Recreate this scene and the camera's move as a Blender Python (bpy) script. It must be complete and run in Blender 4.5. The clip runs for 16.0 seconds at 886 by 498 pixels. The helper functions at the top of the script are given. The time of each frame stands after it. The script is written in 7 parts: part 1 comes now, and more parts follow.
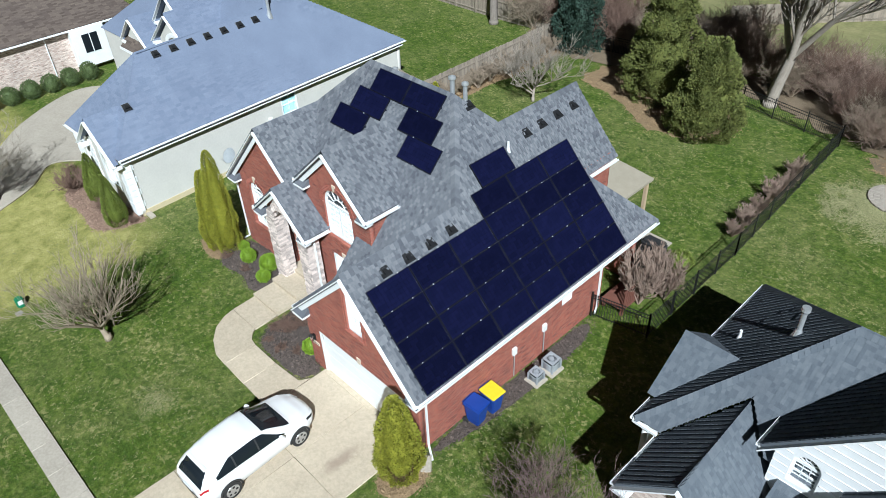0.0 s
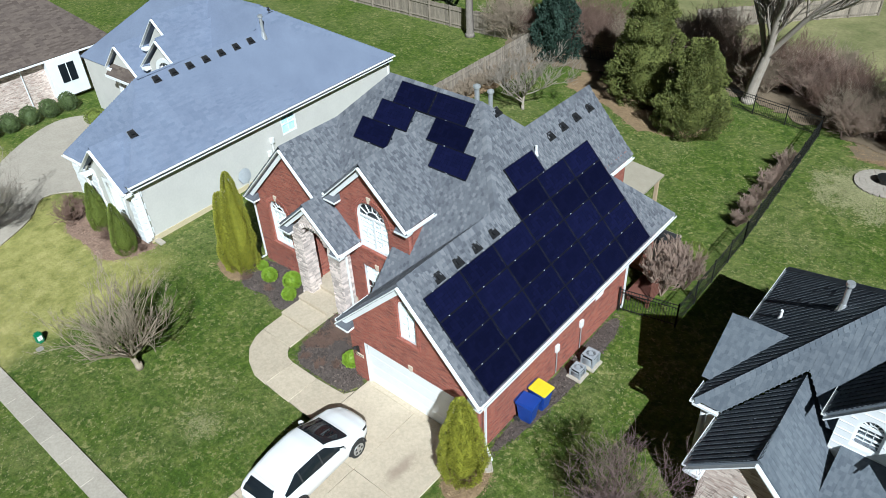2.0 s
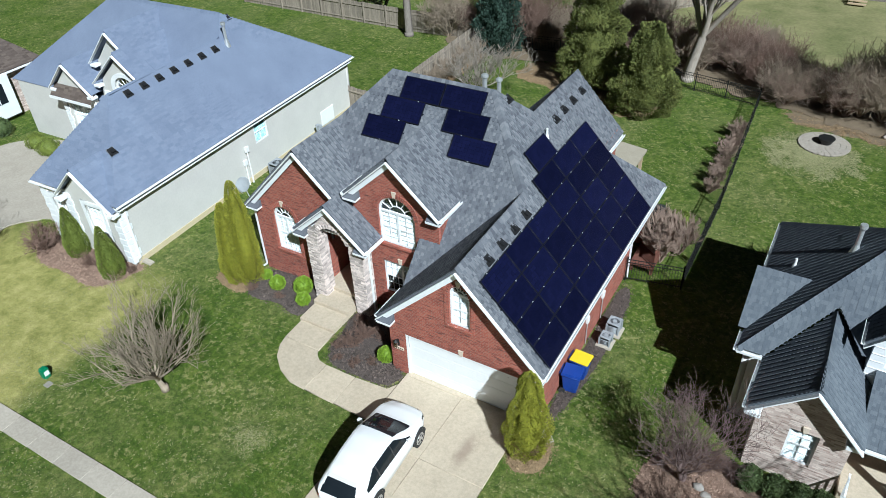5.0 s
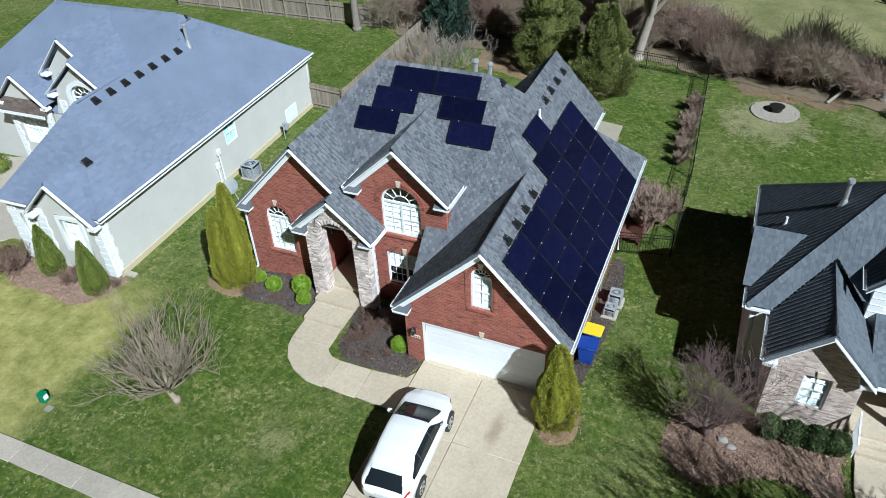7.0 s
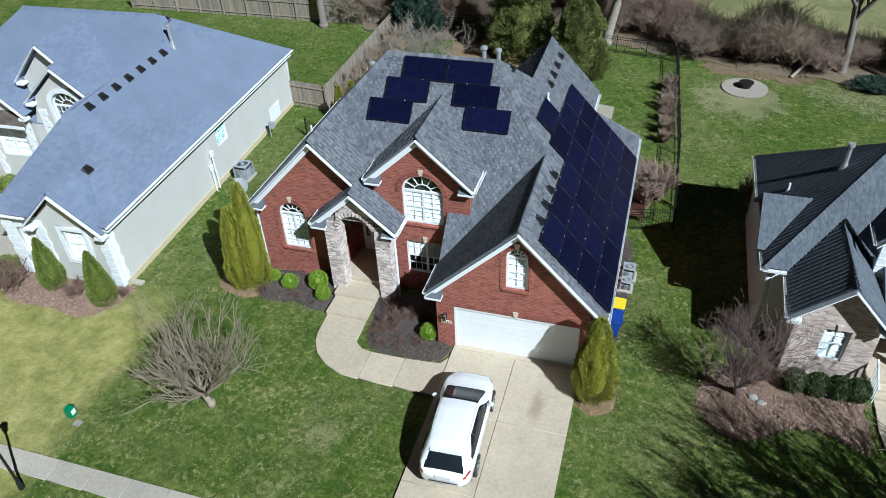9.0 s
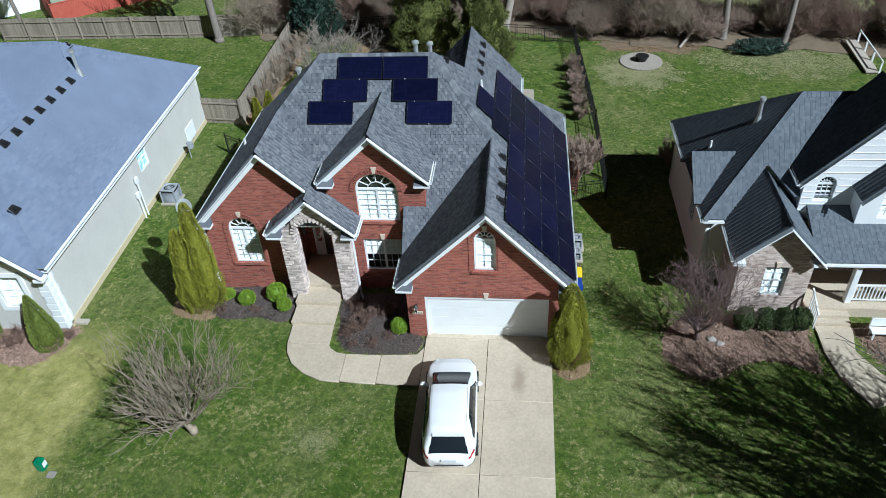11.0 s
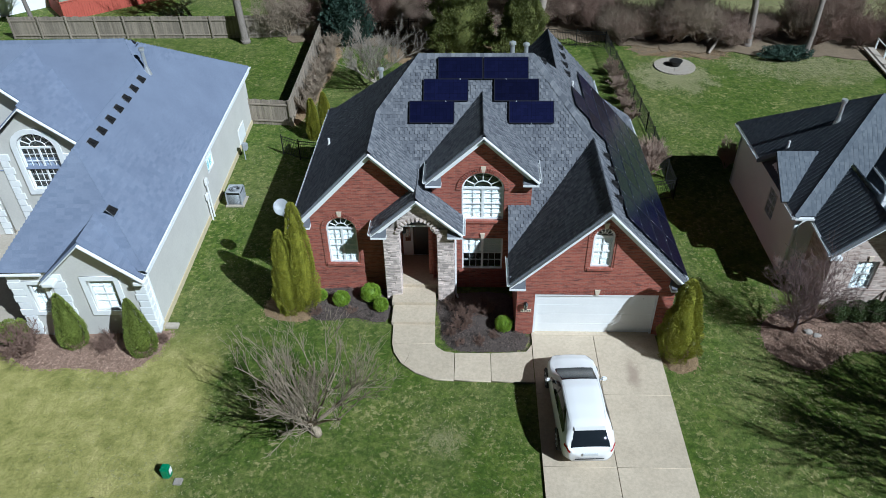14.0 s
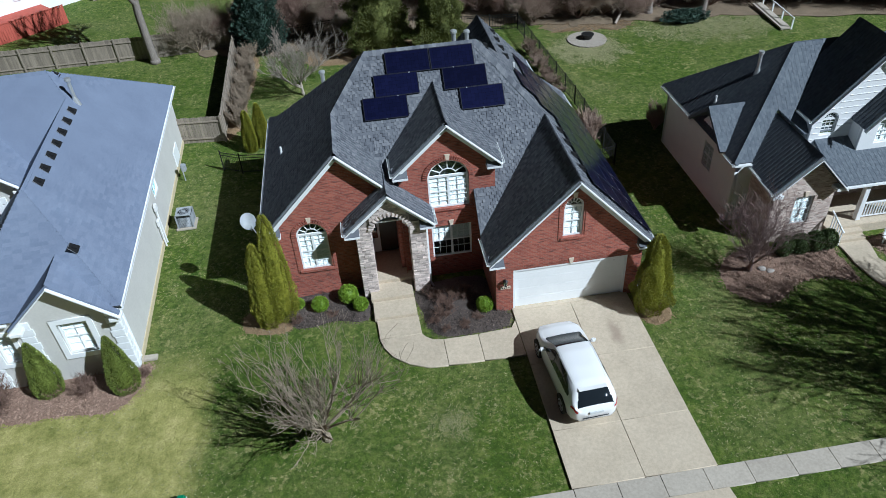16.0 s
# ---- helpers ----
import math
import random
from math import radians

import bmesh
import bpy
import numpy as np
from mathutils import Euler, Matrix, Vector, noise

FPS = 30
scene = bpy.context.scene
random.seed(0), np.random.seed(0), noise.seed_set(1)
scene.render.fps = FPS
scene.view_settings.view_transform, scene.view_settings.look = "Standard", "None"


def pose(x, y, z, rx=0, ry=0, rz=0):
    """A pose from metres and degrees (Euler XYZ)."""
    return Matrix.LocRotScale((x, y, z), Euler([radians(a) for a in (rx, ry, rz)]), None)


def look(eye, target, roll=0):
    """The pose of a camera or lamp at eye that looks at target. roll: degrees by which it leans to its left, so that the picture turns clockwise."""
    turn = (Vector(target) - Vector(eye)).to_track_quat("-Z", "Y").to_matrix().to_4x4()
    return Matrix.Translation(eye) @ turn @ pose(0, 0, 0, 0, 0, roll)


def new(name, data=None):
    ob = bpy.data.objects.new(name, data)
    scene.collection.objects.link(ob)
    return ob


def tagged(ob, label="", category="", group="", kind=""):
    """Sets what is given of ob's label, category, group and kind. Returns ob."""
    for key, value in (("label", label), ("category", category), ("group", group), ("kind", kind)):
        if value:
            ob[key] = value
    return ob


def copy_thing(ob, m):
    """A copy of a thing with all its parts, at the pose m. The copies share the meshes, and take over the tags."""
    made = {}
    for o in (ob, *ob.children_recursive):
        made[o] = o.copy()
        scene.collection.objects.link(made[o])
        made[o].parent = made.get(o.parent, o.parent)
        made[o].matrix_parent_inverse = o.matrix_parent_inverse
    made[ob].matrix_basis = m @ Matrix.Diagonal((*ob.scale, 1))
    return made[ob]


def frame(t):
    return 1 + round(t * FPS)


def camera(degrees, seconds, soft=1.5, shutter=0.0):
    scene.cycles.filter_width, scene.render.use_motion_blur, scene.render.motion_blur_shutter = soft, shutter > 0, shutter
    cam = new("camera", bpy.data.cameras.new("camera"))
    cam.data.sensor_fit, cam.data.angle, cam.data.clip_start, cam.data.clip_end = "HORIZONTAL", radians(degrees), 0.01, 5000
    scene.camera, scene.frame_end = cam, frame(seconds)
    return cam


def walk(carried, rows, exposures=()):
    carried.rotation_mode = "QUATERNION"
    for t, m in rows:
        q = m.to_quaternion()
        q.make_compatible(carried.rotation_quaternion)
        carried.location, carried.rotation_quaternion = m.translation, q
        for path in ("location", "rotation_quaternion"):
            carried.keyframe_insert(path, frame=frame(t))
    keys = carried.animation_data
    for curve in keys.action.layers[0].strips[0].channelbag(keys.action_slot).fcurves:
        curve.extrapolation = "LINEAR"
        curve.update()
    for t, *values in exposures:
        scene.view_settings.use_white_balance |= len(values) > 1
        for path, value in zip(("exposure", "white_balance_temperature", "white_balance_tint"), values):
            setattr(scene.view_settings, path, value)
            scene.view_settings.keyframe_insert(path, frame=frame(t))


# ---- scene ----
cam = camera(63.0, 16.0, soft=0.75)
PATH = [
    (0, (17.722, -9.886, 21.003), (16.563, -8.815, 19.774), -2.6),
    (0.5, (17.22, -10.566, 21.007), (16.089, -9.454, 19.789), -2.4),
    (1, (16.706, -11.309, 21.126), (15.588, -10.176, 19.914), -2.2),
    (1.5, (16.206, -12.045, 21.194), (15.099, -10.9, 19.983), -1.7),
    (2, (15.663, -12.667, 21.116), (14.591, -11.478, 19.917), -3.1),
    (2.5, (15.144, -13.199, 21.024), (14.148, -11.955, 19.816), -3.2),
    (3, (14.549, -13.751, 20.962), (13.597, -12.472, 19.755), -2.8),
    (3.5, (13.947, -14.366, 21.003), (13.018, -13.068, 19.798), -2.3),
    (4, (13.26, -15.022, 21.139), (12.343, -13.71, 19.94), -1.7),
    (4.2, (13.036, -15.309, 21.174), (12.125, -13.986, 19.982), -2.5),
    (6.3, (10.09, -17.569, 21.156), (9.36, -16.165, 19.932), -1.5),
    (6.5, (9.847, -17.723, 21.123), (9.135, -16.308, 19.901), -2.6),
    (7, (9.249, -18.14, 21.081), (8.592, -16.695, 19.864), -2.7),
    (7.5, (8.525, -18.574, 21.068), (7.909, -17.109, 19.853), -2.1),
    (8, (7.72, -19.032, 21.099), (7.134, -17.559, 19.88), -1.6),
    (8.5, (6.926, -19.477, 21.122), (6.375, -17.992, 19.9), -2.6),
    (9, (6.248, -19.84, 21.098), (5.75, -18.343, 19.868), -2.7),
    (9.5, (5.661, -20.104, 20.993), (5.221, -18.581, 19.774), -3.9),
    (9.7, (5.462, -20.234, 20.971), (5.06, -18.699, 19.753), -4.0),
    (11.8, (2.399, -21.388, 21.199), (2.262, -19.826, 19.959), -3.3),
    (12, (2.019, -21.43, 21.193), (1.899, -19.864, 19.955), -3.0),
    (12.5, (0.937, -21.477, 21.145), (0.834, -19.904, 19.915), -2.2),
    (13, (-0.28, -21.566, 21.153), (-0.382, -19.987, 19.93), -2.2),
    (13.5, (-1.468, -21.677, 21.169), (-1.557, -20.098, 19.945), -1.7),
    (14, (-2.638, -21.811, 21.208), (-2.711, -20.232, 19.982), -1.2),
    (14.5, (-3.666, -21.9, 21.24), (-3.72, -20.319, 20.017), -1.9),
    (15, (-4.41, -21.989, 21.262), (-4.422, -20.406, 20.039), -2.6),
    (15.5, (-4.703, -22.078, 21.281), (-4.614, -20.506, 20.046), -3.9),
    (16, (-5.253, -22.242, 21.408), (-5.084, -20.685, 20.165), -3.9),
]
walk(cam, [(t, look(eye, target, roll)) for t, eye, target, roll in PATH],
     [(0.0, 0.39, 5430, 3), (4.0, 0.35, 5380, 2), (8.0, 0.27, 5260, 2), (12.5, 0.13, 5170, 3), (16.0, 0.03, 5170, 4)])

# ---- light ----
SUN_TO = Vector((0.60, -0.46, 0.655)).normalized()
world = bpy.data.worlds.new("sky")
scene.world = world
world.use_nodes = True
wn = world.node_tree.nodes
sky = wn.new("ShaderNodeTexSky")
sky.sky_type = "NISHITA"
sky.sun_disc = False
sky.sun_elevation = math.asin(SUN_TO.z)
sky.sun_rotation = math.atan2(SUN_TO.x, SUN_TO.y)
wn["Background"].inputs[1].default_value = 0.0029
world.node_tree.links.new(sky.outputs[0], wn["Background"].inputs[0])
sun = new("sun", bpy.data.lights.new("sun", "SUN"))
sun.data.energy = 5.3
sun.data.angle = radians(0.55)
sun.data.color = (1.0, 0.955, 0.89)
sun.matrix_world = look((0, 0, 60), Vector((0, 0, 60)) - SUN_TO)


# ---- materials ----
def node_mat(name):
    m = bpy.data.materials.new(name)
    m.use_nodes = True
    t = m.node_tree
    return m, t, t.nodes["Principled BSDF"]


def ramp(t, fac, stops):
    r = t.nodes.new("ShaderNodeValToRGB")
    while len(r.color_ramp.elements) < len(stops):
        r.color_ramp.elements.new(0.5)
    for e, (p, c) in zip(r.color_ramp.elements, stops):
        e.position, e.color = p, (*c, 1)
    t.links.new(fac, r.inputs[0])
    return r.outputs[0]


def mixed(t, kind, fac, a, b):
    n = t.nodes.new("ShaderNodeMix")
    n.data_type, n.blend_type = "RGBA", kind
    for sock, v in ((n.inputs[0], fac), (n.inputs[6], a), (n.inputs[7], b)):
        if isinstance(v, (int, float)):
            sock.default_value = v
        elif isinstance(v, tuple):
            sock.default_value = (*v, 1)
        else:
            t.links.new(v, sock)
    return n.outputs[2]


def noise_tex(t, scale, detail=4.0, rough=0.6, coord="Object", stretch=None):
    c = t.nodes.new("ShaderNodeTexCoord").outputs[coord]
    if stretch:
        mp = t.nodes.new("ShaderNodeMapping")
        mp.inputs["Scale"].default_value = stretch
        t.links.new(c, mp.inputs[0])
        c = mp.outputs[0]
    n = t.nodes.new("ShaderNodeTexNoise")
    n.inputs["Scale"].default_value = scale
    n.inputs["Detail"].default_value = detail
    n.inputs["Roughness"].default_value = rough
    t.links.new(c, n.inputs["Vector"])
    return n.outputs[0]


def bump(t, b, height, strength, distance):
    n = t.nodes.new("ShaderNodeBump")
    n.inputs["Strength"].default_value = strength
    n.inputs["Distance"].default_value = distance
    t.links.new(height, n.inputs["Height"])
    t.links.new(n.outputs[0], b.inputs["Normal"])


def plain(name, c1, c2, scale=6.0, rough=0.6, metal=0.0, relief=0.0, vary=0.0, stretch=None, island=0.0, grain=0.35):
    """Two tones at two scales, with relief, and a spread of brightness from piece to piece."""
    m, t, b = node_mat(name)
    big = noise_tex(t, scale, 4, 0.6, stretch=stretch)
    fine = noise_tex(t, scale * 11, 3, 0.7, stretch=stretch)
    col = ramp(t, big, [(0.3, c1), (0.7, c2)])
    mean = tuple((p + q) / 2 for p, q in zip(c1, c2))
    col = mixed(t, "MIX", grain, col, ramp(t, fine, [(0.35, tuple(v * 0.72 for v in mean)), (0.65, tuple(min(v * 1.25, 0.95) for v in mean))]))
    for amount, nodetype, out in ((vary, "ShaderNodeObjectInfo", "Random"), (island, "ShaderNodeNewGeometry", "Random Per Island")):
        if amount:
            n = t.nodes.new(nodetype)
            k = ramp(t, n.outputs[out], [(0, (1 - amount,) * 3), (1, (min(1 + amount, 1.9),) * 3)])
            col = mixed(t, "MULTIPLY", 1.0, col, k)
    t.links.new(col, b.inputs["Base Color"])
    b.inputs["Roughness"].default_value = rough
    b.inputs["Metallic"].default_value = metal
    if relief:
        bump(t, b, fine, 0.8, relief)
    return m


def brick_mat(name, c1, c2, mortar, w=0.21, h=0.071, joint=0.009, dark=(0.05, 0.03, 0.03), darkness=0.6):
    m, t, b = node_mat(name)
    uv = t.nodes.new("ShaderNodeTexCoord").outputs["UV"]
    br = t.nodes.new("ShaderNodeTexBrick")
    br.inputs["Color1"].default_value = (*c1, 1)
    br.inputs["Color2"].default_value = (*c2, 1)
    br.inputs["Mortar"].default_value = (*mortar, 1)
    br.inputs["Scale"].default_value = 1.0
    br.inputs["Mortar Size"].default_value = joint / 2
    br.inputs["Brick Width"].default_value = w
    br.inputs["Row Height"].default_value = h
    t.links.new(uv, br.inputs["Vector"])
    # single bricks burnt darker, in small groups
    mp = t.nodes.new("ShaderNodeMapping")
    mp.inputs["Scale"].default_value = (1 / w * 0.45, 1 / h * 0.9, 1)
    t.links.new(uv, mp.inputs[0])
    spots = t.nodes.new("ShaderNodeTexNoise")
    spots.inputs["Scale"].default_value = 1.0
    spots.inputs["Detail"].default_value = 2.0
    t.links.new(mp.outputs[0], spots.inputs["Vector"])
    k = ramp(t, spots.outputs[0], [(0.56, (0, 0, 0)), (0.66, (darkness,) * 3)])
    col = mixed(t, "MIX", k, br.outputs[0], dark)
    col = mixed(t, "MULTIPLY", 0.5, col, ramp(t, noise_tex(t, 0.7, 3), [(0.3, (0.75, 0.75, 0.75)), (0.7, (1.15, 1.12, 1.1))]))
    t.links.new(col, b.inputs["Base Color"])
    b.inputs["Roughness"].default_value = 0.85
    bump(t, b, br.outputs[1], -0.6, 0.008)
    return m


def shingle_mat(name, c1, c2, c3):
    m, t, b = node_mat(name)
    g = t.nodes.new("ShaderNodeNewGeometry")
    col = ramp(t, g.outputs["Random Per Island"], [(0.0, c1), (0.45, c2), (1.0, c3)])
    grain = noise_tex(t, 60, 2, 0.8)
    col = mixed(t, "MULTIPLY", 0.6, col, ramp(t, grain, [(0.3, (0.7, 0.7, 0.7)), (0.7, (1.25, 1.25, 1.25))]))
    col = mixed(t, "MULTIPLY", 0.6, col, ramp(t, noise_tex(t, 0.5, 4), [(0.3, (0.82, 0.82, 0.84)), (0.7, (1.12, 1.12, 1.1))]))
    t.links.new(col, b.inputs["Base Color"])
    b.inputs["Roughness"].default_value = 0.95
    b.inputs["Specular IOR Level"].default_value = 0.15
    bump(t, b, grain, 0.5, 0.006)
    return m


def lawn_mat():
    """Early spring grass: green with straw flecks, and the next garden's paler, yellower grass, part of it painted
    sheen.
    """
    m, t, b = node_mat("lawn")
    patch = noise_tex(t, 0.16, 7, 0.68)
    clump = noise_tex(t, 2.1, 8, 0.78)
    blades = noise_tex(t, 30, 3, 0.8)
    green = ramp(t, clump, [(0.32, (0.036, 0.074, 0.008)), (0.5, (0.077, 0.122, 0.015)), (0.68, (0.150, 0.184, 0.036))])
    straw = ramp(t, clump, [(0.34, (0.070, 0.105, 0.022)), (0.66, (0.23, 0.235, 0.085))])
    k = ramp(t, patch, [(0.44, (0, 0, 0)), (0.64, (0.8, 0.8, 0.8))])
    col = mixed(t, "MIX", k, green, straw)
    # darker tussocks a hand or two across
    col = mixed(t, "MULTIPLY", 0.55, col, ramp(t, noise_tex(t, 6.5, 3, 0.6), [(0.34, (0.5, 0.54, 0.48)), (0.64, (1.32, 1.3, 1.25))]))
    # dead tufts, crowding where the grass is thin
    fleck = ramp(t, noise_tex(t, 4.6, 6, 0.7), [(0.53, (0, 0, 0)), (0.61, (1, 1, 1))])
    thin = ramp(t, noise_tex(t, 0.55, 6, 0.7), [(0.40, (0.06, 0.06, 0.06)), (0.62, (0.9, 0.9, 0.9))])
    dead = mixed(t, "MULTIPLY", 1.0, fleck, thin)
    col = mixed(t, "MIX", dead, col, (0.32, 0.30, 0.125))
    # the neighbour's lawn begins along an uneven mowing line, its sheen painted in as paleness
    sep = t.nodes.new("ShaderNodeSeparateXYZ")
    t.links.new(t.nodes.new("ShaderNodeTexCoord").outputs["Object"], sep.inputs[0])
    line = t.nodes.new("ShaderNodeMath")
    line.operation = "MULTIPLY_ADD"
    t.links.new(noise_tex(t, 0.8, 5, 0.7), line.inputs[0])
    line.inputs[1].default_value = 2.6
    t.links.new(sep.outputs[0], line.inputs[2])
    rng_ = t.nodes.new("ShaderNodeMapRange")
    t.links.new(line.outputs[0], rng_.inputs[0])
    rng_.inputs[1].default_value, rng_.inputs[2].default_value = -11.0, -12.0
    front = t.nodes.new("ShaderNodeMapRange")
    t.links.new(sep.outputs[1], front.inputs[0])
    front.inputs[1].default_value, front.inputs[2].default_value = 0.5, -2.0
    both = t.nodes.new("ShaderNodeMath")
    both.operation = "MULTIPLY"
    t.links.new(rng_.outputs[0], both.inputs[0])
    t.links.new(front.outputs[0], both.inputs[1])
    pale = ramp(t, noise_tex(t, 1.1, 8, 0.75), [(0.33, (0.20, 0.21, 0.055)), (0.5, (0.345, 0.328, 0.105)), (0.67, (0.49, 0.435, 0.175))])
    col = mixed(t, "MIX", both.outputs[0], col, pale)
    col = mixed(t, "MULTIPLY", 0.6, col, ramp(t, blades, [(0.3, (0.45, 0.47, 0.45)), (0.7, (1.5, 1.48, 1.42))]))
    t.links.new(col, b.inputs["Base Color"])
    b.inputs["Roughness"].default_value = 0.9
    b.inputs["Specular IOR Level"].default_value = 0.2
    bump(t, b, clump, 1.0, 0.12)
    return m


def glass_mat(name, tint, rough=0.03):
    m, t, b = node_mat(name)
    b.inputs["Base Color"].default_value = (*tint, 1)
    b.inputs["Roughness"].default_value = rough
    b.inputs["IOR"].default_value = 1.5
    b.inputs["Transmission Weight"].default_value = 1.0
    return m


SHINGLE = shingle_mat("weathered_grey_shingles", (0.098, 0.104, 0.122), (0.148, 0.155, 0.174), (0.202, 0.208, 0.226))
SHINGLE_BLUE = shingle_mat("slate_blue_shingles", (0.163, 0.195, 0.272), (0.180, 0.212, 0.292), (0.197, 0.229, 0.310))
SHINGLE_DARK = shingle_mat("charcoal_shingles", (0.105, 0.120, 0.142), (0.126, 0.142, 0.164), (0.150, 0.166, 0.188))
SHINGLE_BROWN = shingle_mat("brown_shingles", (0.09, 0.07, 0.06), (0.12, 0.095, 0.082), (0.15, 0.12, 0.10))
BRICK = brick_mat("red_brick", (0.38, 0.115, 0.075), (0.25, 0.066, 0.046), (0.30, 0.21, 0.17))
BRICK_TAN = brick_mat("tan_brick", (0.70, 0.60, 0.53), (0.42, 0.31, 0.265), (0.50, 0.44, 0.39), darkness=0.7, dark=(0.16, 0.12, 0.1))
STONE = plain("ledge_stone", (0.66, 0.57, 0.52), (0.47, 0.40, 0.365), 5, 0.9, relief=0.01, vary=0.35)
STONE_BACK = plain("stone_mortar", (0.33, 0.29, 0.26), (0.26, 0.23, 0.21), 9, 0.95)
STUCCO = plain("cream_stucco", (0.53, 0.515, 0.48), (0.585, 0.57, 0.53), 0.9, 0.9, relief=0.004, grain=0.12)
SIDING = plain("white_siding", (0.78, 0.79, 0.80), (0.83, 0.83, 0.83), 1.5, 0.55, grain=0.06)
TRIM = plain("white_painted_trim", (0.76, 0.78, 0.79), (0.84, 0.85, 0.85), 2.0, 0.5, grain=0.08)
CONCRETE = plain("concrete", (0.45, 0.375, 0.275), (0.55, 0.465, 0.35), 0.8, 0.9, relief=0.004, vary=0.06)
CONCRETE_GREY = plain("grey_concrete", (0.37, 0.325, 0.265), (0.46, 0.41, 0.34), 0.9, 0.9, relief=0.004, vary=0.08)
ASPHALT = plain("street_asphalt", (0.20, 0.20, 0.20), (0.27, 0.265, 0.26), 1.2, 0.9, relief=0.006)
LAWN = lawn_mat()
MULCH = plain("dark_mulch", (0.055, 0.043, 0.038), (0.145, 0.115, 0.10), 5, 0.95, relief=0.06, grain=0.6)
MULCH_RED = plain("pine_bark_mulch", (0.17, 0.10, 0.07), (0.40, 0.27, 0.20), 4, 0.95, relief=0.07, grain=0.7)
STRAW = plain("pine_straw", (0.19, 0.12, 0.065), (0.36, 0.255, 0.14), 3, 0.95, relief=0.06, grain=0.6)
DEADGRASS = plain("dry_field_grass", (0.075, 0.10, 0.02), (0.31, 0.275, 0.13), 0.33, 0.95, relief=0.05, grain=0.45)
CHIP_DARK = plain("dark_mulch_chips", (0.055, 0.042, 0.037), (0.155, 0.120, 0.10), 7, 0.95, island=0.7)
CHIP_RED = plain("pine_bark_chips", (0.22, 0.14, 0.10), (0.42, 0.29, 0.215), 4, 0.95, island=0.3)
CHIP_STRAW = plain("pine_needles", (0.20, 0.13, 0.07), (0.37, 0.26, 0.145), 4, 0.95, island=0.3)
LITTER = plain("leaf_litter", (0.10, 0.075, 0.048), (0.30, 0.225, 0.145), 1.3, 0.95, relief=0.08, grain=0.65)
DEADTUFT = plain("dead_grass_tufts", (0.22, 0.22, 0.095), (0.37, 0.35, 0.175), 1.5, 0.9, island=0.35)
GREENTUFT = plain("green_grass_tufts", (0.035, 0.085, 0.010), (0.12, 0.18, 0.036), 0.8, 0.85, island=0.6)
FRAMEBLACK = plain("black_anodised_frame", (0.007, 0.008, 0.017), (0.011, 0.012, 0.022), 5, 0.35, 0.2)
CLAMP = plain("bare_aluminium", (0.45, 0.47, 0.52), (0.55, 0.57, 0.62), 9, 0.5, 0.0)
BLIND = plain("white_blind", (0.74, 0.79, 0.80), (0.80, 0.84, 0.85), 3, 0.7)
# blind colour that paints in the sky reflected by the pane
TEAL = plain("sky_reflection_teal", (0.30, 0.50, 0.54), (0.36, 0.56, 0.60), 3, 0.7)
DARKROOM = plain("unlit_room_tone", (0.03, 0.035, 0.035), (0.05, 0.055, 0.055), 2, 0.9)
GLASS = glass_mat("window_glass", (0.93, 0.98, 0.98))
DOORWHITE = plain("white_garage_door", (0.79, 0.80, 0.80), (0.83, 0.84, 0.84), 1.3, 0.5, grain=0.06)
DOORDARK = plain("dark_front_door", (0.03, 0.022, 0.018), (0.045, 0.032, 0.025), 4, 0.4)
LIMESTONE = plain("limestone_key", (0.58, 0.49, 0.38), (0.66, 0.57, 0.46), 8, 0.85)
VENTBLACK = plain("black_vent_metal", (0.008, 0.008, 0.009), (0.014, 0.014, 0.016), 7, 0.6)
GALV = plain("galvanised_pipe", (0.55, 0.57, 0.58), (0.7, 0.71, 0.72), 6, 0.35, 0.6)
PVC = plain("white_pvc", (0.75, 0.75, 0.74), (0.8, 0.8, 0.79), 5, 0.4)
CARPAINT = plain("white_car_paint", (0.80, 0.80, 0.80), (0.82, 0.82, 0.82), 0.5, 0.22, grain=0.0)
CARGLASS = plain("tinted_car_glass", (0.012, 0.016, 0.02), (0.016, 0.02, 0.024), 1, 0.04, grain=0.0)
CARGLASS.node_tree.nodes["Principled BSDF"].inputs["Specular IOR Level"].default_value = 0.3
RUBBER = plain("black_rubber", (0.02, 0.02, 0.02), (0.032, 0.032, 0.032), 9, 0.8)
ALLOY = plain("alloy_rim", (0.45, 0.46, 0.48), (0.6, 0.61, 0.62), 7, 0.3, 0.8)
PLASTIC = plain("black_plastic", (0.025, 0.025, 0.027), (0.04, 0.04, 0.042), 6, 0.5)
REDLAMP = plain("red_tail_lamp", (0.32, 0.012, 0.02), (0.42, 0.02, 0.03), 6, 0.15)
PLATE = plain("plate_blank", (0.55, 0.57, 0.58), (0.62, 0.64, 0.65), 6, 0.5)
BLUEBIN = plain("blue_bin_plastic", (0.012, 0.045, 0.25), (0.02, 0.06, 0.32), 4, 0.45)
YELLOWBIN = plain("yellow_bin_lid", (0.78, 0.58, 0.015), (0.86, 0.66, 0.03), 4, 0.4)
GREENBOX = plain("green_utility_plastic", (0.015, 0.16, 0.07), (0.02, 0.22, 0.10), 6, 0.5)
ACMETAL = plain("grey_painted_metal", (0.30, 0.32, 0.345), (0.40, 0.42, 0.445), 6, 0.5, 0.1)
IRON = plain("black_iron", (0.012, 0.012, 0.012), (0.022, 0.022, 0.022), 8, 0.5, 0.2)
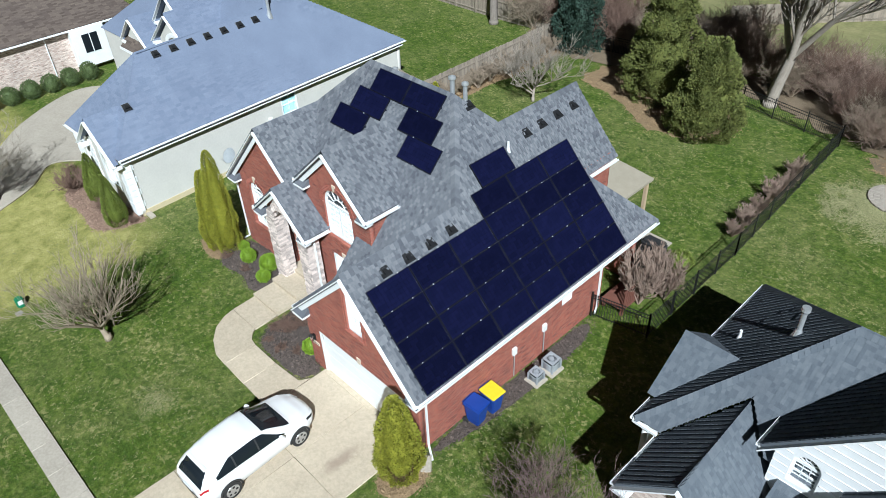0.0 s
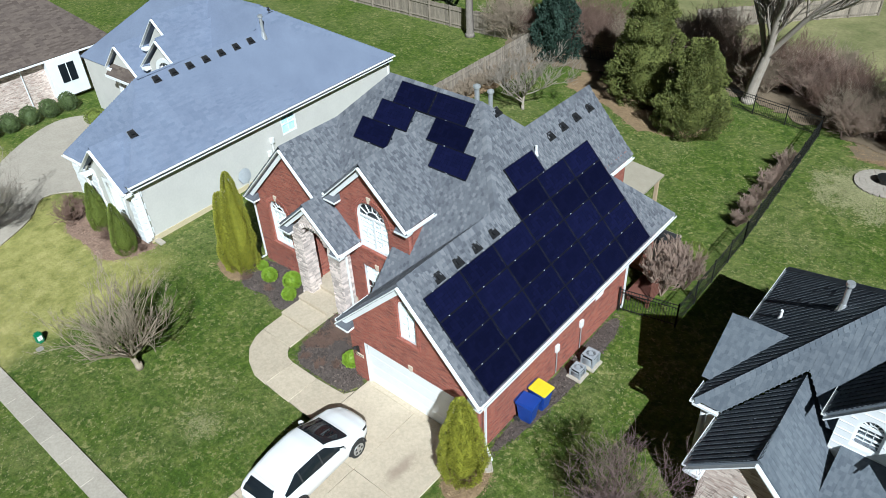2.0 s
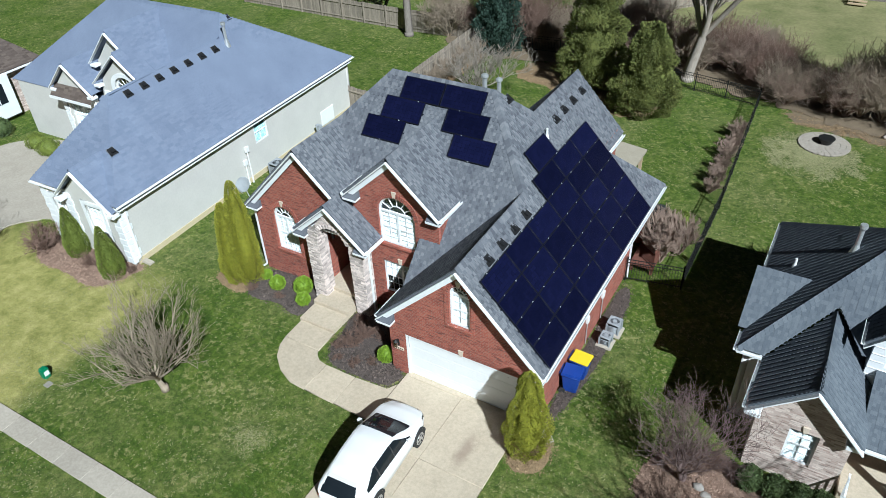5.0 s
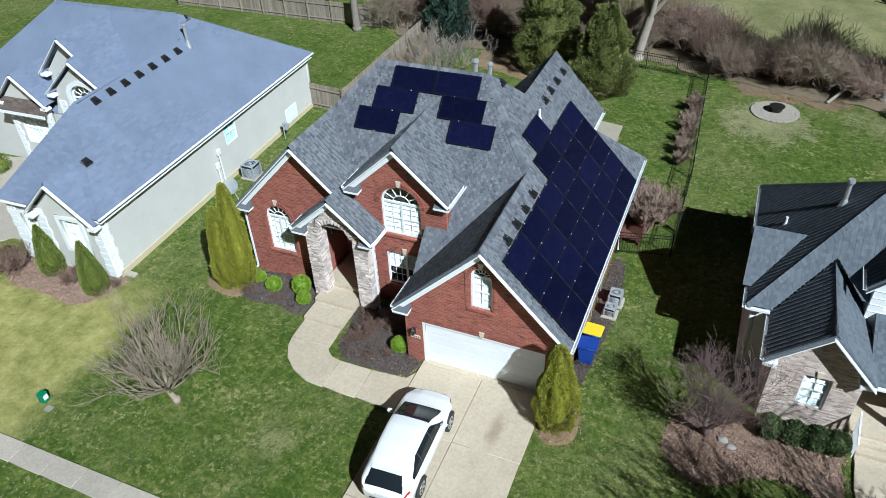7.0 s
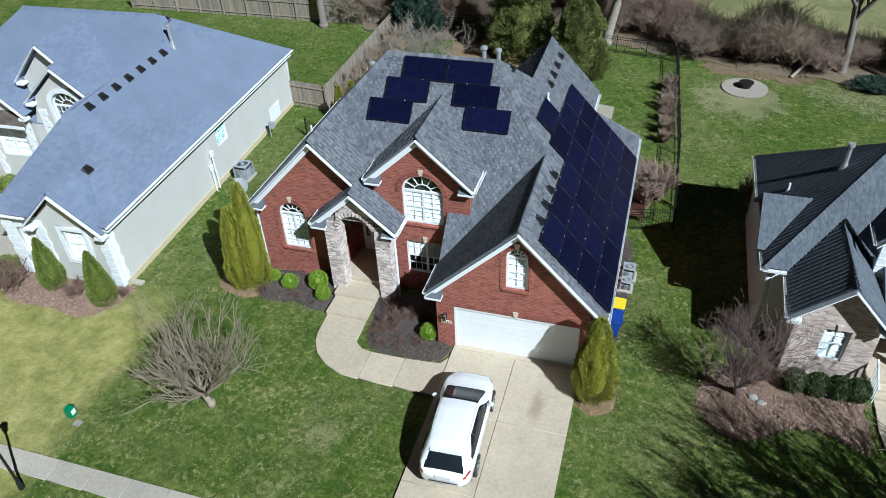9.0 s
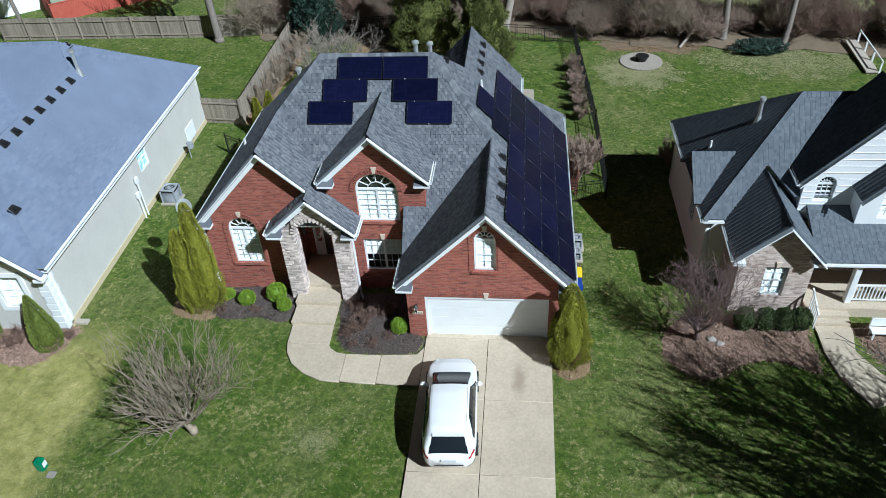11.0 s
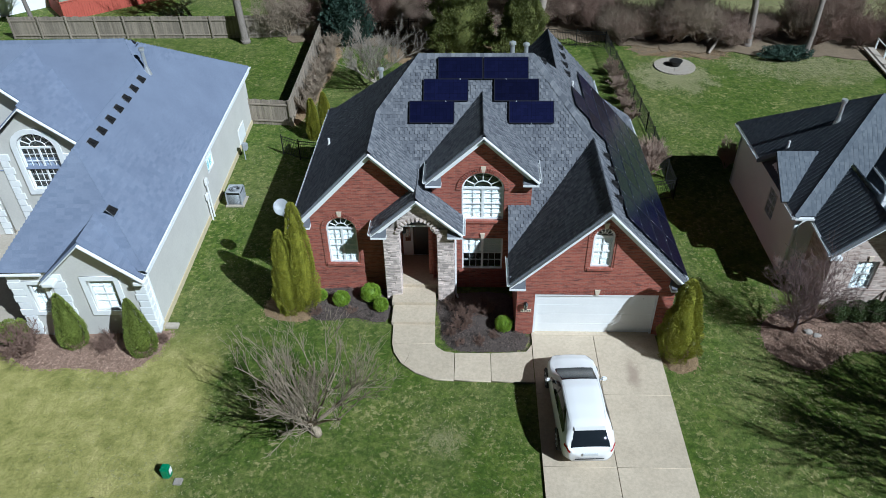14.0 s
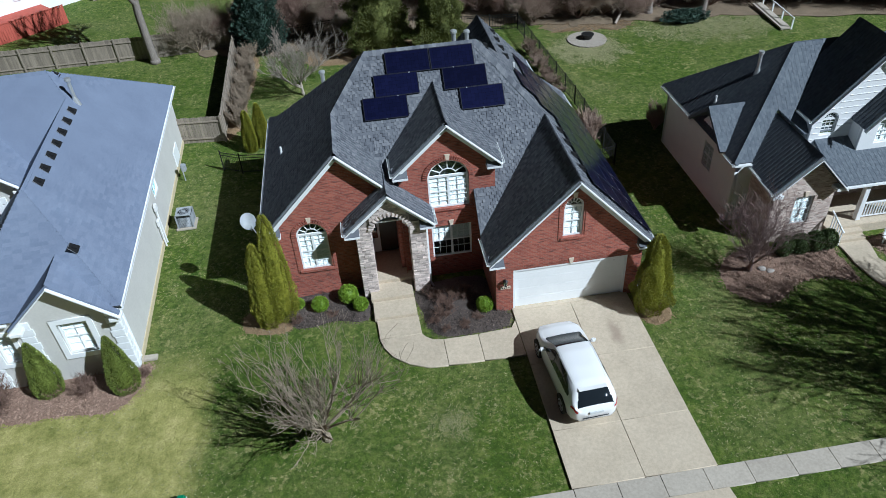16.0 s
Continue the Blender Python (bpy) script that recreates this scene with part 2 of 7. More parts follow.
FENCEWOOD = plain("weathered_fence_wood", (0.20, 0.165, 0.125), (0.33, 0.28, 0.225), 2.2, 0.95, relief=0.01, vary=0.22, stretch=(6, 6, 0.7))
DECKRED = plain("red_stained_deck", (0.36, 0.07, 0.045), (0.45, 0.10, 0.065), 3, 0.8)
TIMBER = plain("pale_timber", (0.38, 0.28, 0.17), (0.50, 0.38, 0.25), 4, 0.85, stretch=(4, 4, 0.6))
BARK = plain("grey_bark", (0.15, 0.125, 0.105), (0.27, 0.235, 0.205), 5, 0.95, relief=0.02, stretch=(3, 3, 0.6))
BARK_PALE = plain("pale_bark", (0.29, 0.245, 0.20), (0.43, 0.375, 0.32), 5, 0.95, relief=0.02, stretch=(3, 3, 0.6))
BARK_TAN = plain("tan_bark", (0.26, 0.205, 0.145), (0.44, 0.36, 0.265), 5, 0.95, relief=0.02, stretch=(3, 3, 0.6))
TWIG_RED = plain("reddish_twigs", (0.16, 0.105, 0.095), (0.26, 0.185, 0.17), 4, 0.95)
TWIG_PINK = plain("pinkish_twigs", (0.27, 0.185, 0.145), (0.40, 0.30, 0.235), 4, 0.95)
TWIG_BROWN = plain("brown_twigs", (0.17, 0.105, 0.08), (0.26, 0.17, 0.13), 4, 0.95)
TWIG_TAN = plain("tan_twigs", (0.27, 0.21, 0.15), (0.40, 0.32, 0.24), 4, 0.95)
LEAF_ARB = plain("arborvitae_green", (0.15, 0.165, 0.010), (0.33, 0.315, 0.028), 5.0, 0.75, island=0.3)
LEAF_BOX = plain("boxwood_green", (0.14, 0.23, 0.012), (0.23, 0.34, 0.025), 5, 0.6, island=0.25)
LEAF_DARK = plain("dark_shrub_green", (0.055, 0.085, 0.026), (0.11, 0.145, 0.048), 4, 0.7, island=0.4)
LEAF_YEW = plain("yew_green", (0.105, 0.14, 0.018), (0.19, 0.225, 0.038), 3, 0.7, island=0.4)
LEAF_CEDAR = plain("cedar_green", (0.075, 0.095, 0.018), (0.175, 0.180, 0.042), 1.6, 0.8, island=0.35)
LEAF_SPRUCE = plain("spruce_green", (0.018, 0.042, 0.03), (0.042, 0.075, 0.05), 1.5, 0.8, island=0.4)
DISH = plain("grey_dish", (0.50, 0.53, 0.55), (0.6, 0.62, 0.64), 5, 0.4)
ROCK = plain("field_stone", (0.26, 0.235, 0.205), (0.38, 0.345, 0.31), 6, 0.9, relief=0.02)
GRAVEL = plain("pale_pavers", (0.30, 0.26, 0.215), (0.40, 0.355, 0.30), 5, 0.95, relief=0.01)


def panel_material():
    m, t, b = node_mat("solar_cells")
    uv = t.nodes.new("ShaderNodeTexCoord").outputs["UV"]
    br = t.nodes.new("ShaderNodeTexBrick")
    br.offset = 0.0
    br.inputs["Color1"].default_value = (0.0045, 0.0055, 0.022, 1)
    br.inputs["Color2"].default_value = (0.006, 0.007, 0.028, 1)
    br.inputs["Mortar"].default_value = (0.003, 0.003, 0.009, 1)
    br.inputs["Scale"].default_value = 1.0
    br.inputs["Mortar Size"].default_value = 0.003
    br.inputs["Brick Width"].default_value = 0.158
    br.inputs["Row Height"].default_value = 0.158
    t.links.new(uv, br.inputs["Vector"])
    info = t.nodes.new("ShaderNodeObjectInfo")
    k = ramp(t, info.outputs["Random"], [(0, (0.75, 0.75, 0.75)), (1, (1.3, 1.3, 1.35))])
    t.links.new(mixed(t, "MULTIPLY", 1.0, br.outputs[0], k), b.inputs["Base Color"])
    b.inputs["Roughness"].default_value = 0.16
    b.inputs["Specular IOR Level"].default_value = 0.35
    return m


PANEL = panel_material()


def drive_material():
    """Tan concrete with an oil stain where a car drips, and faint wheel marks."""
    m = plain("stained_concrete", (0.45, 0.375, 0.275), (0.55, 0.465, 0.35), 0.8, 0.9, relief=0.004, vary=0.06)
    t = m.node_tree
    b = t.nodes["Principled BSDF"]
    old = b.inputs["Base Color"].links[0].from_socket
    pos = t.nodes.new("ShaderNodeTexCoord").outputs["Object"]
    warp = t.nodes.new("ShaderNodeVectorMath")
    warp.operation = "MULTIPLY_ADD"
    t.links.new(noise_tex(t, 2.5, 5, 0.7), warp.inputs[0])
    warp.inputs[1].default_value = (0.55, 0.9, 0)
    t.links.new(pos, warp.inputs[2])
    mp = t.nodes.new("ShaderNodeMapping")
    mp.inputs["Location"].default_value = (-4.05 * 3.0, 1.85 * 1.0, 0)
    mp.inputs["Scale"].default_value = (3.0, 1.0, 0)
    t.links.new(warp.outputs[0], mp.inputs[0])
    g = t.nodes.new("ShaderNodeTexGradient")
    g.gradient_type = "SPHERICAL"
    t.links.new(mp.outputs[0], g.inputs[0])
    k = ramp(t, g.outputs[0], [(0.0, (0, 0, 0)), (0.7, (0.6, 0.6, 0.6))])
    t.links.new(mixed(t, "MIX", k, old, (0.25, 0.185, 0.14)), b.inputs["Base Color"])
    return m


CONCRETE_DRIVE = drive_material()


# ---- mesh helpers ----
def empty(name, label="", category="", group="", kind="", at=(0, 0, 0)):
    ob = new(name)
    ob.empty_display_size = 0.3
    ob.matrix_world = Matrix.Translation(at)
    return tagged(ob, label, category, group, kind)


def box_uv(me):
    """Metre-sized coordinates by each face's main direction."""
    if not me.uv_layers:
        me.uv_layers.new(name="UVMap")
    uv = me.uv_layers[0].data
    for p in me.polygons:
        n = [abs(c) for c in p.normal]
        a, b = (0, 1) if n[2] >= max(n[0], n[1]) else ((1, 2) if n[0] > n[1] else (0, 2))
        for li in p.loop_indices:
            co = me.vertices[me.loops[li].vertex_index].co
            uv[li].uv = (co[a], co[b])


def finish(name, me, material, parent=None, label="", smooth=False):
    me.materials.clear()
    me.materials.append(material)
    if smooth:
        me.polygons.foreach_set("use_smooth", [True] * len(me.polygons))
    ob = new(name, me)
    if parent:
        ob.parent = parent
        ob.matrix_parent_inverse = parent.matrix_world.inverted()
    if label:
        ob["label"] = label
    return ob


def part(name, bm, material, parent=None, label="", smooth=False):
    me = bpy.data.meshes.new(name)
    bmesh.ops.recalc_face_normals(bm, faces=bm.faces)
    bm.to_mesh(me)
    bm.free()
    box_uv(me)
    return finish(name, me, material, parent, label, smooth)


def soup(name, verts, faces, material, parent=None, label="", smooth=False):
    me = bpy.data.meshes.new(name)
    me.from_pydata([tuple(v) for v in verts], [], [tuple(f) for f in faces])
    box_uv(me) if len(me.polygons) < 3000 else None
    return finish(name, me, material, parent, label, smooth)


def box(bm, lo, hi, bevel=0.0, m=None):
    c = [(a + b) / 2 for a, b in zip(lo, hi)]
    s = [abs(b - a) for a, b in zip(lo, hi)]
    mat = Matrix.Translation(c) @ Matrix.Diagonal((*s, 1))
    r = bmesh.ops.create_cube(bm, size=1, matrix=(m @ mat) if m else mat)
    if bevel:
        edges = {e for v in r["verts"] for e in v.link_edges}
        bmesh.ops.bevel(bm, geom=list(edges), offset=bevel, segments=2, affect="EDGES")
    return bm


def boxed(lo, hi, bevel=0.0, m=None):
    return box(bmesh.new(), lo, hi, bevel, m)


def tube(bm, a, b, r0, r1=None, n=10):
    a, b = Vector(a), Vector(b)
    d = b - a
    m = Matrix.Translation((a + b) / 2) @ d.to_track_quat("Z", "Y").to_matrix().to_4x4()
    bmesh.ops.create_cone(bm, cap_ends=True, segments=n, radius1=r0, radius2=r0 if r1 is None else r1, depth=d.length, matrix=m)
    return bm


def plate_mesh(outline, holes, thick, m):
    """A flat plate with holes, drawn in its own x-y plane and set up by m."""
    cu = bpy.data.curves.new("plate", "CURVE")
    cu.dimensions, cu.fill_mode, cu.extrude = "2D", "BOTH", thick / 2
    for loop in [outline] + list(holes):
        sp = cu.splines.new("POLY")
        sp.points.add(len(loop) - 1)
        for p, q in zip(sp.points, loop):
            p.co = (q[0], q[1], 0, 1)
        sp.use_cyclic_u = True
    ob = bpy.data.objects.new("plate", cu)
    me = bpy.data.meshes.new_from_object(ob)
    bpy.data.objects.remove(ob)
    bpy.data.curves.remove(cu)
    me.transform(m)
    bm = bmesh.new()
    bm.from_mesh(me)
    bmesh.ops.remove_doubles(bm, verts=bm.verts, dist=1e-5)
    bpy.data.meshes.remove(me)
    return bm


UP_Y = Matrix(((1, 0, 0, 0), (0, 0, -1, 0), (0, 1, 0, 0), (0, 0, 0, 1)))     # plate x, y -> world x, z, facing -y
UP_X = Matrix(((0, 0, 1, 0), (1, 0, 0, 0), (0, 1, 0, 0), (0, 0, 0, 1)))      # plate x, y -> world y, z, facing +x


def wall_y(name, outline, holes, y, thick, material, parent, label=""):
    """A wall in a plane of constant y (its front), from x-z outlines."""
    return part(name, plate_mesh(outline, holes, thick, Matrix.Translation((0, y + thick / 2, 0)) @ UP_Y), material, parent, label)


def wall_x(name, outline, holes, x, thick, material, parent, label=""):
    return part(name, plate_mesh(outline, holes, thick, Matrix.Translation((x, 0, 0)) @ UP_X), material, parent, label)


def arch_loop(x0, x1, z0, spring, rise, n=14):
    c, r = (x0 + x1) / 2, (x1 - x0) / 2
    return [(x0, z0), (x1, z0)] + [(c + r * math.cos(math.pi * k / n), spring + rise * math.sin(math.pi * k / n)) for k in range(n + 1)]


def rect(x0, x1, z0, z1):
    return [(x0, z0), (x1, z0), (x1, z1), (x0, z1)]


def swell(loop, d):
    """The loop grown outward by d from its middle."""
    cx = (min(p[0] for p in loop) + max(p[0] for p in loop)) / 2
    cz = (min(p[1] for p in loop) + max(p[1] for p in loop)) / 2
    w = (max(p[0] for p in loop) - min(p[0] for p in loop)) / 2
    h = (max(p[1] for p in loop) - min(p[1] for p in loop)) / 2
    return [(cx + (p[0] - cx) * (w + d) / w, cz + (p[1] - cz) * (h + d) / h) for p in loop]


def slope_basis(pts):
    """Origin, level direction, uphill direction and normal of a flat roof outline."""
    p = [Vector(q) for q in pts]
    n = Vector((0, 0, 0))
    for a, b in zip(p, p[1:] + p[:1]):
        n += a.cross(b)
    n.normalize()
    if n.z < 0:
        n = -n
    u = Vector((0, 0, 1)).cross(n)
    u = u.normalized() if u.length > 1e-4 else Vector((1, 0, 0))
    return p[0], u, n.cross(u).normalized(), n


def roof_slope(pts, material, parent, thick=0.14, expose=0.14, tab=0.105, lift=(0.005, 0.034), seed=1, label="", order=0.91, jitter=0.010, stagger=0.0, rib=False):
    """A roof deck with courses of shingle tabs laid over it."""
    o, u, v, n = slope_basis(pts)
    bm = bmesh.new()
    low = [bm.verts.new(Vector(q) - n * thick) for q in pts]
    top = [bm.verts.new(Vector(q)) for q in pts]
    bm.faces.new(top)
    bm.faces.new(low[::-1])
    for i in range(len(pts)):
        j = (i + 1) % len(pts)
        bm.faces.new((low[i], low[j], top[j], top[i]))
    slope = part("roof_slope", bm, material, parent, label)
    loop = [((Vector(q) - o).dot(u), (Vector(q) - o).dot(v)) for q in pts]
    lo, hi = min(q[1] for q in loop), max(q[1] for q in loop)
    rng = random.Random(seed)
    verts, faces = [], []
    row = 0
    y = lo
    while y < hi - 0.02:
        mid = y + expose * 0.5
        cross = sorted(a[0] + (mid - a[1]) / (b[1] - a[1]) * (b[0] - a[0]) for a, b in zip(loop, loop[1:] + loop[:1]) if (a[1] > mid) != (b[1] > mid))
        for s, e in zip(cross[::2], cross[1::2]):
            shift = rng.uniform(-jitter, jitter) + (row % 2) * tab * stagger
            col = math.floor((s - shift) / tab)
            while col * tab + shift < e:
                a, b = max(col * tab + shift + rng.uniform(-jitter, jitter), s), min((col + 1) * tab + shift + rng.uniform(-jitter, jitter), e)
                raised = rng.random() < (order if col % 2 else 1 - order)
                col += 1
                if b - a < 0.02:
                    continue
                up = lift[1] * (1.0 if rib else rng.uniform(0.8, 1.1)) if raised else lift[0]
                back, reach = (up, expose) if rib else (up * 0.7, expose * 1.02)
                k = len(verts)
                for px, py, pz in ((a, y, 0.0), (b, y, 0.0), (b, y, up), (a, y, up), (b, y + reach, back), (a, y + reach, back)):
                    verts.append(o + u * px + v * py + n * pz)
                faces += [(k + 3, k + 2, k + 4, k + 5), (k, k + 1, k + 2, k + 3), (k + 1, k + 4, k + 2), (k + 5, k, k + 3)]
        y += expose
        row += 1
    tabs = soup("shingles", verts, faces, material, slope)
    tagged(tabs, kind="stuff")
    return slope


def ridge_caps(a, b, material, parent, width=0.17):
    """Overlapping cap shingles bent over a ridge or hip."""
    a, b = Vector(a), Vector(b)
    d = b - a
    side = d.cross(Vector((0, 0, 1))).normalized()
    verts, faces = [], []
    drop = width * (0.95 if abs(d.z) < 0.1 else 0.66)
    steps = max(2, int(d.length / 0.17))
    for i in range(steps):
        p, q = a + d * (i / steps), a + d * ((i + 1.15) / steps)
        k = len(verts)
        for c, zz in ((p, 0.035), (q, 0.015)):
            for s in (-1, 0, 1):
                verts.append(c + side * s * width + Vector((0, 0, zz + (0.03 if s == 0 else -drop))))
        faces += [(k, k + 1, k + 4, k + 3), (k + 1, k + 2, k + 5, k + 4)]
    caps = soup("ridge_cap_run", verts, faces, material, parent)
    return tagged(caps, kind="stuff")


def beam(bm, a, b, w, h, up=(0, 0, 1)):
    """A board from a to b, w thick sideways and h high."""
    a, b = Vector(a), Vector(b)
    x = (b - a).normalized()
    s = Vector(up).cross(x)
    s = s.normalized() if s.length > 1e-4 else Vector((0, 1, 0))
    t = x.cross(s)
    m = Matrix.Translation((a + b) / 2) @ Matrix((x, s, t)).transposed().to_4x4() @ Matrix.Diagonal(((b - a).length, w, h, 1))
    bmesh.ops.create_cube(bm, size=1, matrix=m)
    return bm


def fascia(a, b, parent, h=0.24, w=0.05, name="fascia"):
    return part(name, beam(bmesh.new(), a, b, w, h), TRIM, parent)


def gutter(a, b, parent, h=0.09):
    """A white gutter: an open trough along an eave."""
    a, b = Vector(a), Vector(b)
    bm = bmesh.new()
    d = (b - a).normalized()
    s = d.cross(Vector((0, 0, 1))).normalized()
    for off, w, h, dz in ((0.0, 0.10, 0.02, -h / 2), (0.05, 0.015, h, 0.0), (-0.05, 0.015, h, 0.0)):
        beam(bm, a + s * off + Vector((0, 0, dz)), b + s * off + Vector((0, 0, dz)), w, h)
    return part("gutter", bm, TRIM, parent)


def window(parent, loop, y, grid=(4, 4), split=True, fan=None, blind=True, name="window", depth=0.12, rail=True, M=None, trim_w=0.07, shade=None):
    """A window in a wall of constant y: frame, glass, glazing bars and a blind behind."""
    M = M or Matrix.Identity(4)
    x0, x1 = min(p[0] for p in loop), max(p[0] for p in loop)
    z0, z1 = min(p[1] for p in loop), max(p[1] for p in loop)
    spring = fan if fan else z1
    base = Matrix.Translation((0, y + depth, 0)) @ UP_Y
    win = empty(name)
    win.parent = parent

    def put(nm, bm, mat):
        bm.transform(M)
        return part(nm, bm, mat, win)
    inner = swell(loop, -trim_w)
    put("frame", plate_mesh(loop, [inner], 0.09, base), TRIM)
    pane = put("pane", plate_mesh(swell(loop, -trim_w * 0.6), [], 0.008, Matrix.Translation((0, 0.02, 0)) @ base), GLASS)
    pane.visible_shadow = False
    bm = bmesh.new()
    yy = y + depth
    xs = [x0 + trim_w, x1 - trim_w]
    if split:
        put("mullion", boxed(((x0 + x1) / 2 - 0.05, yy - 0.02, z0 + trim_w), ((x0 + x1) / 2 + 0.05, yy + 0.014, spring - 0.05)), TRIM)
    if fan:
        put("transom", boxed((x0 + trim_w, yy - 0.03, spring - 0.05), (x1 - trim_w, yy + 0.03, spring + 0.05)), TRIM)
        c, r, rise = (x0 + x1) / 2, (x1 - x0) / 2 - trim_w, z1 - spring - trim_w
        for k in range(1, 6):
            a = math.pi * k / 6
            beam(bm, (c + r * 0.45 * math.cos(a), yy, spring + rise * 0.45 * math.sin(a)), (c + r * math.cos(a), yy, spring + rise * math.sin(a)), 0.03, 0.03, (0, 1, 0))
        for k in range(8):
            a, b = math.pi * k / 8, math.pi * (k + 1) / 8
            beam(bm, (c + r * 0.47 * math.cos(a), yy, spring + rise * 0.47 * math.sin(a)), (c + r * 0.47 * math.cos(b), yy, spring + rise * 0.47 * math.sin(b)), 0.03, 0.03, (0, 1, 0))
    if rail:
        put("meeting_rail", boxed((xs[0], yy - 0.016, (z0 + spring) / 2 - 0.025), (xs[1], yy + 0.013, (z0 + spring) / 2 + 0.025)), TRIM)
    if fan:
        put("fan_tracery", bm, TRIM)
    bm = bmesh.new()
    for k in range(1, grid[0]):
        x = xs[0] + (xs[1] - xs[0]) * k / grid[0]
        box(bm, (x - 0.011, yy - 0.012, z0 + trim_w), (x + 0.011, yy + 0.012, spring))
    for k in range(1, grid[1]):
        z = z0 + trim_w + (spring - z0 - trim_w) * k / grid[1]
        box(bm, (xs[0], yy - 0.012, z - 0.011), (xs[1], yy + 0.012, z + 0.011))
    put("glazing_grid", bm, TRIM)
    top = spring - 0.02
    low = z0 + 0.02 if blind is True else z0 + (spring - z0) * (1 - blind) if blind else top
    if blind:
        bm = bmesh.new()
        z = low
        while z < top:
            box(bm, (x0 + 0.05, yy + 0.030, z), (x1 - 0.05, yy + 0.042, min(z + 0.047, top)))
            z += 0.05
        put("blind", bm, shade or BLIND)
    # dark-coloured sheet standing in for the unlit room behind the glass
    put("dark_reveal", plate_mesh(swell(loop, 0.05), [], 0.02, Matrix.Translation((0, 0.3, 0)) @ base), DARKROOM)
    return win


def keystone(parent, x, y, z, h=0.26, w=0.17):
    bm = bmesh.new()
    v = [bm.verts.new(p) for p in ((x - w * 0.34, y - 0.05, z), (x + w * 0.34, y - 0.05, z), (x + w * 0.62, y - 0.05, z + h), (x - w * 0.62, y - 0.05, z + h))]
    f = bm.faces.new(v)
    e = bmesh.ops.extrude_face_region(bm, geom=[f])
    bmesh.ops.translate(bm, verts=[q for q in e["geom"] if isinstance(q, bmesh.types.BMVert)], vec=(0, 0.08, 0))
    part("keystone", bm, LIMESTONE, parent)


def brick_arch(parent, x0, x1, spring, rise, y, deep=0.22):
    """A ring of single bricks standing on end round an arch."""
    c, r = (x0 + x1) / 2, (x1 - x0) / 2
    n = int(math.pi * r / 0.085)
    for k in range(n):
        a = math.pi * (k + 0.5) / n
        d = Vector((math.cos(a), 0, math.sin(a) * rise / r)).normalized()
        p = Vector((c + r * math.cos(a), y - 0.012, spring + rise * math.sin(a)))
        part("brick", beam(bmesh.new(), p + d * 0.01, p + d * deep, 0.06, 0.072, (0, 1, 0)), BRICK, parent)


def ground_patch(name, loop, z, material, thick=0.1, label="", kind="structure", category="", bevel=0.0):
    bm = plate_mesh(loop, [], thick, Matrix.Translation((0, 0, z - thick / 2)))
    ob = part(name, bm, material)
    return tagged(ob, label, category, kind=kind)


def smooth_loop(pts, n=6, ragged=0.0):
    """A closed curve through the corners of a loop, rounded off, with an uneven edge."""
    out = []
    k = len(pts)
    for i in range(k):
        p0, p1, p2, p3 = (Vector((*pts[(i + j - 1) % k], 0)) for j in range(4))
        for s in range(n):
            t = s / n
            q = 0.5 * ((2 * p1) + (p2 - p0) * t + (2 * p0 - 5 * p1 + 4 * p2 - p3) * t * t + (3 * p1 - p0 - 3 * p2 + p3) * t ** 3)
            d = noise.noise_vector(q * 1.1) * ragged + noise.noise_vector(q * 3.7) * ragged * 0.5
            out.append((q.x + d.x, q.y + d.y))
    return out


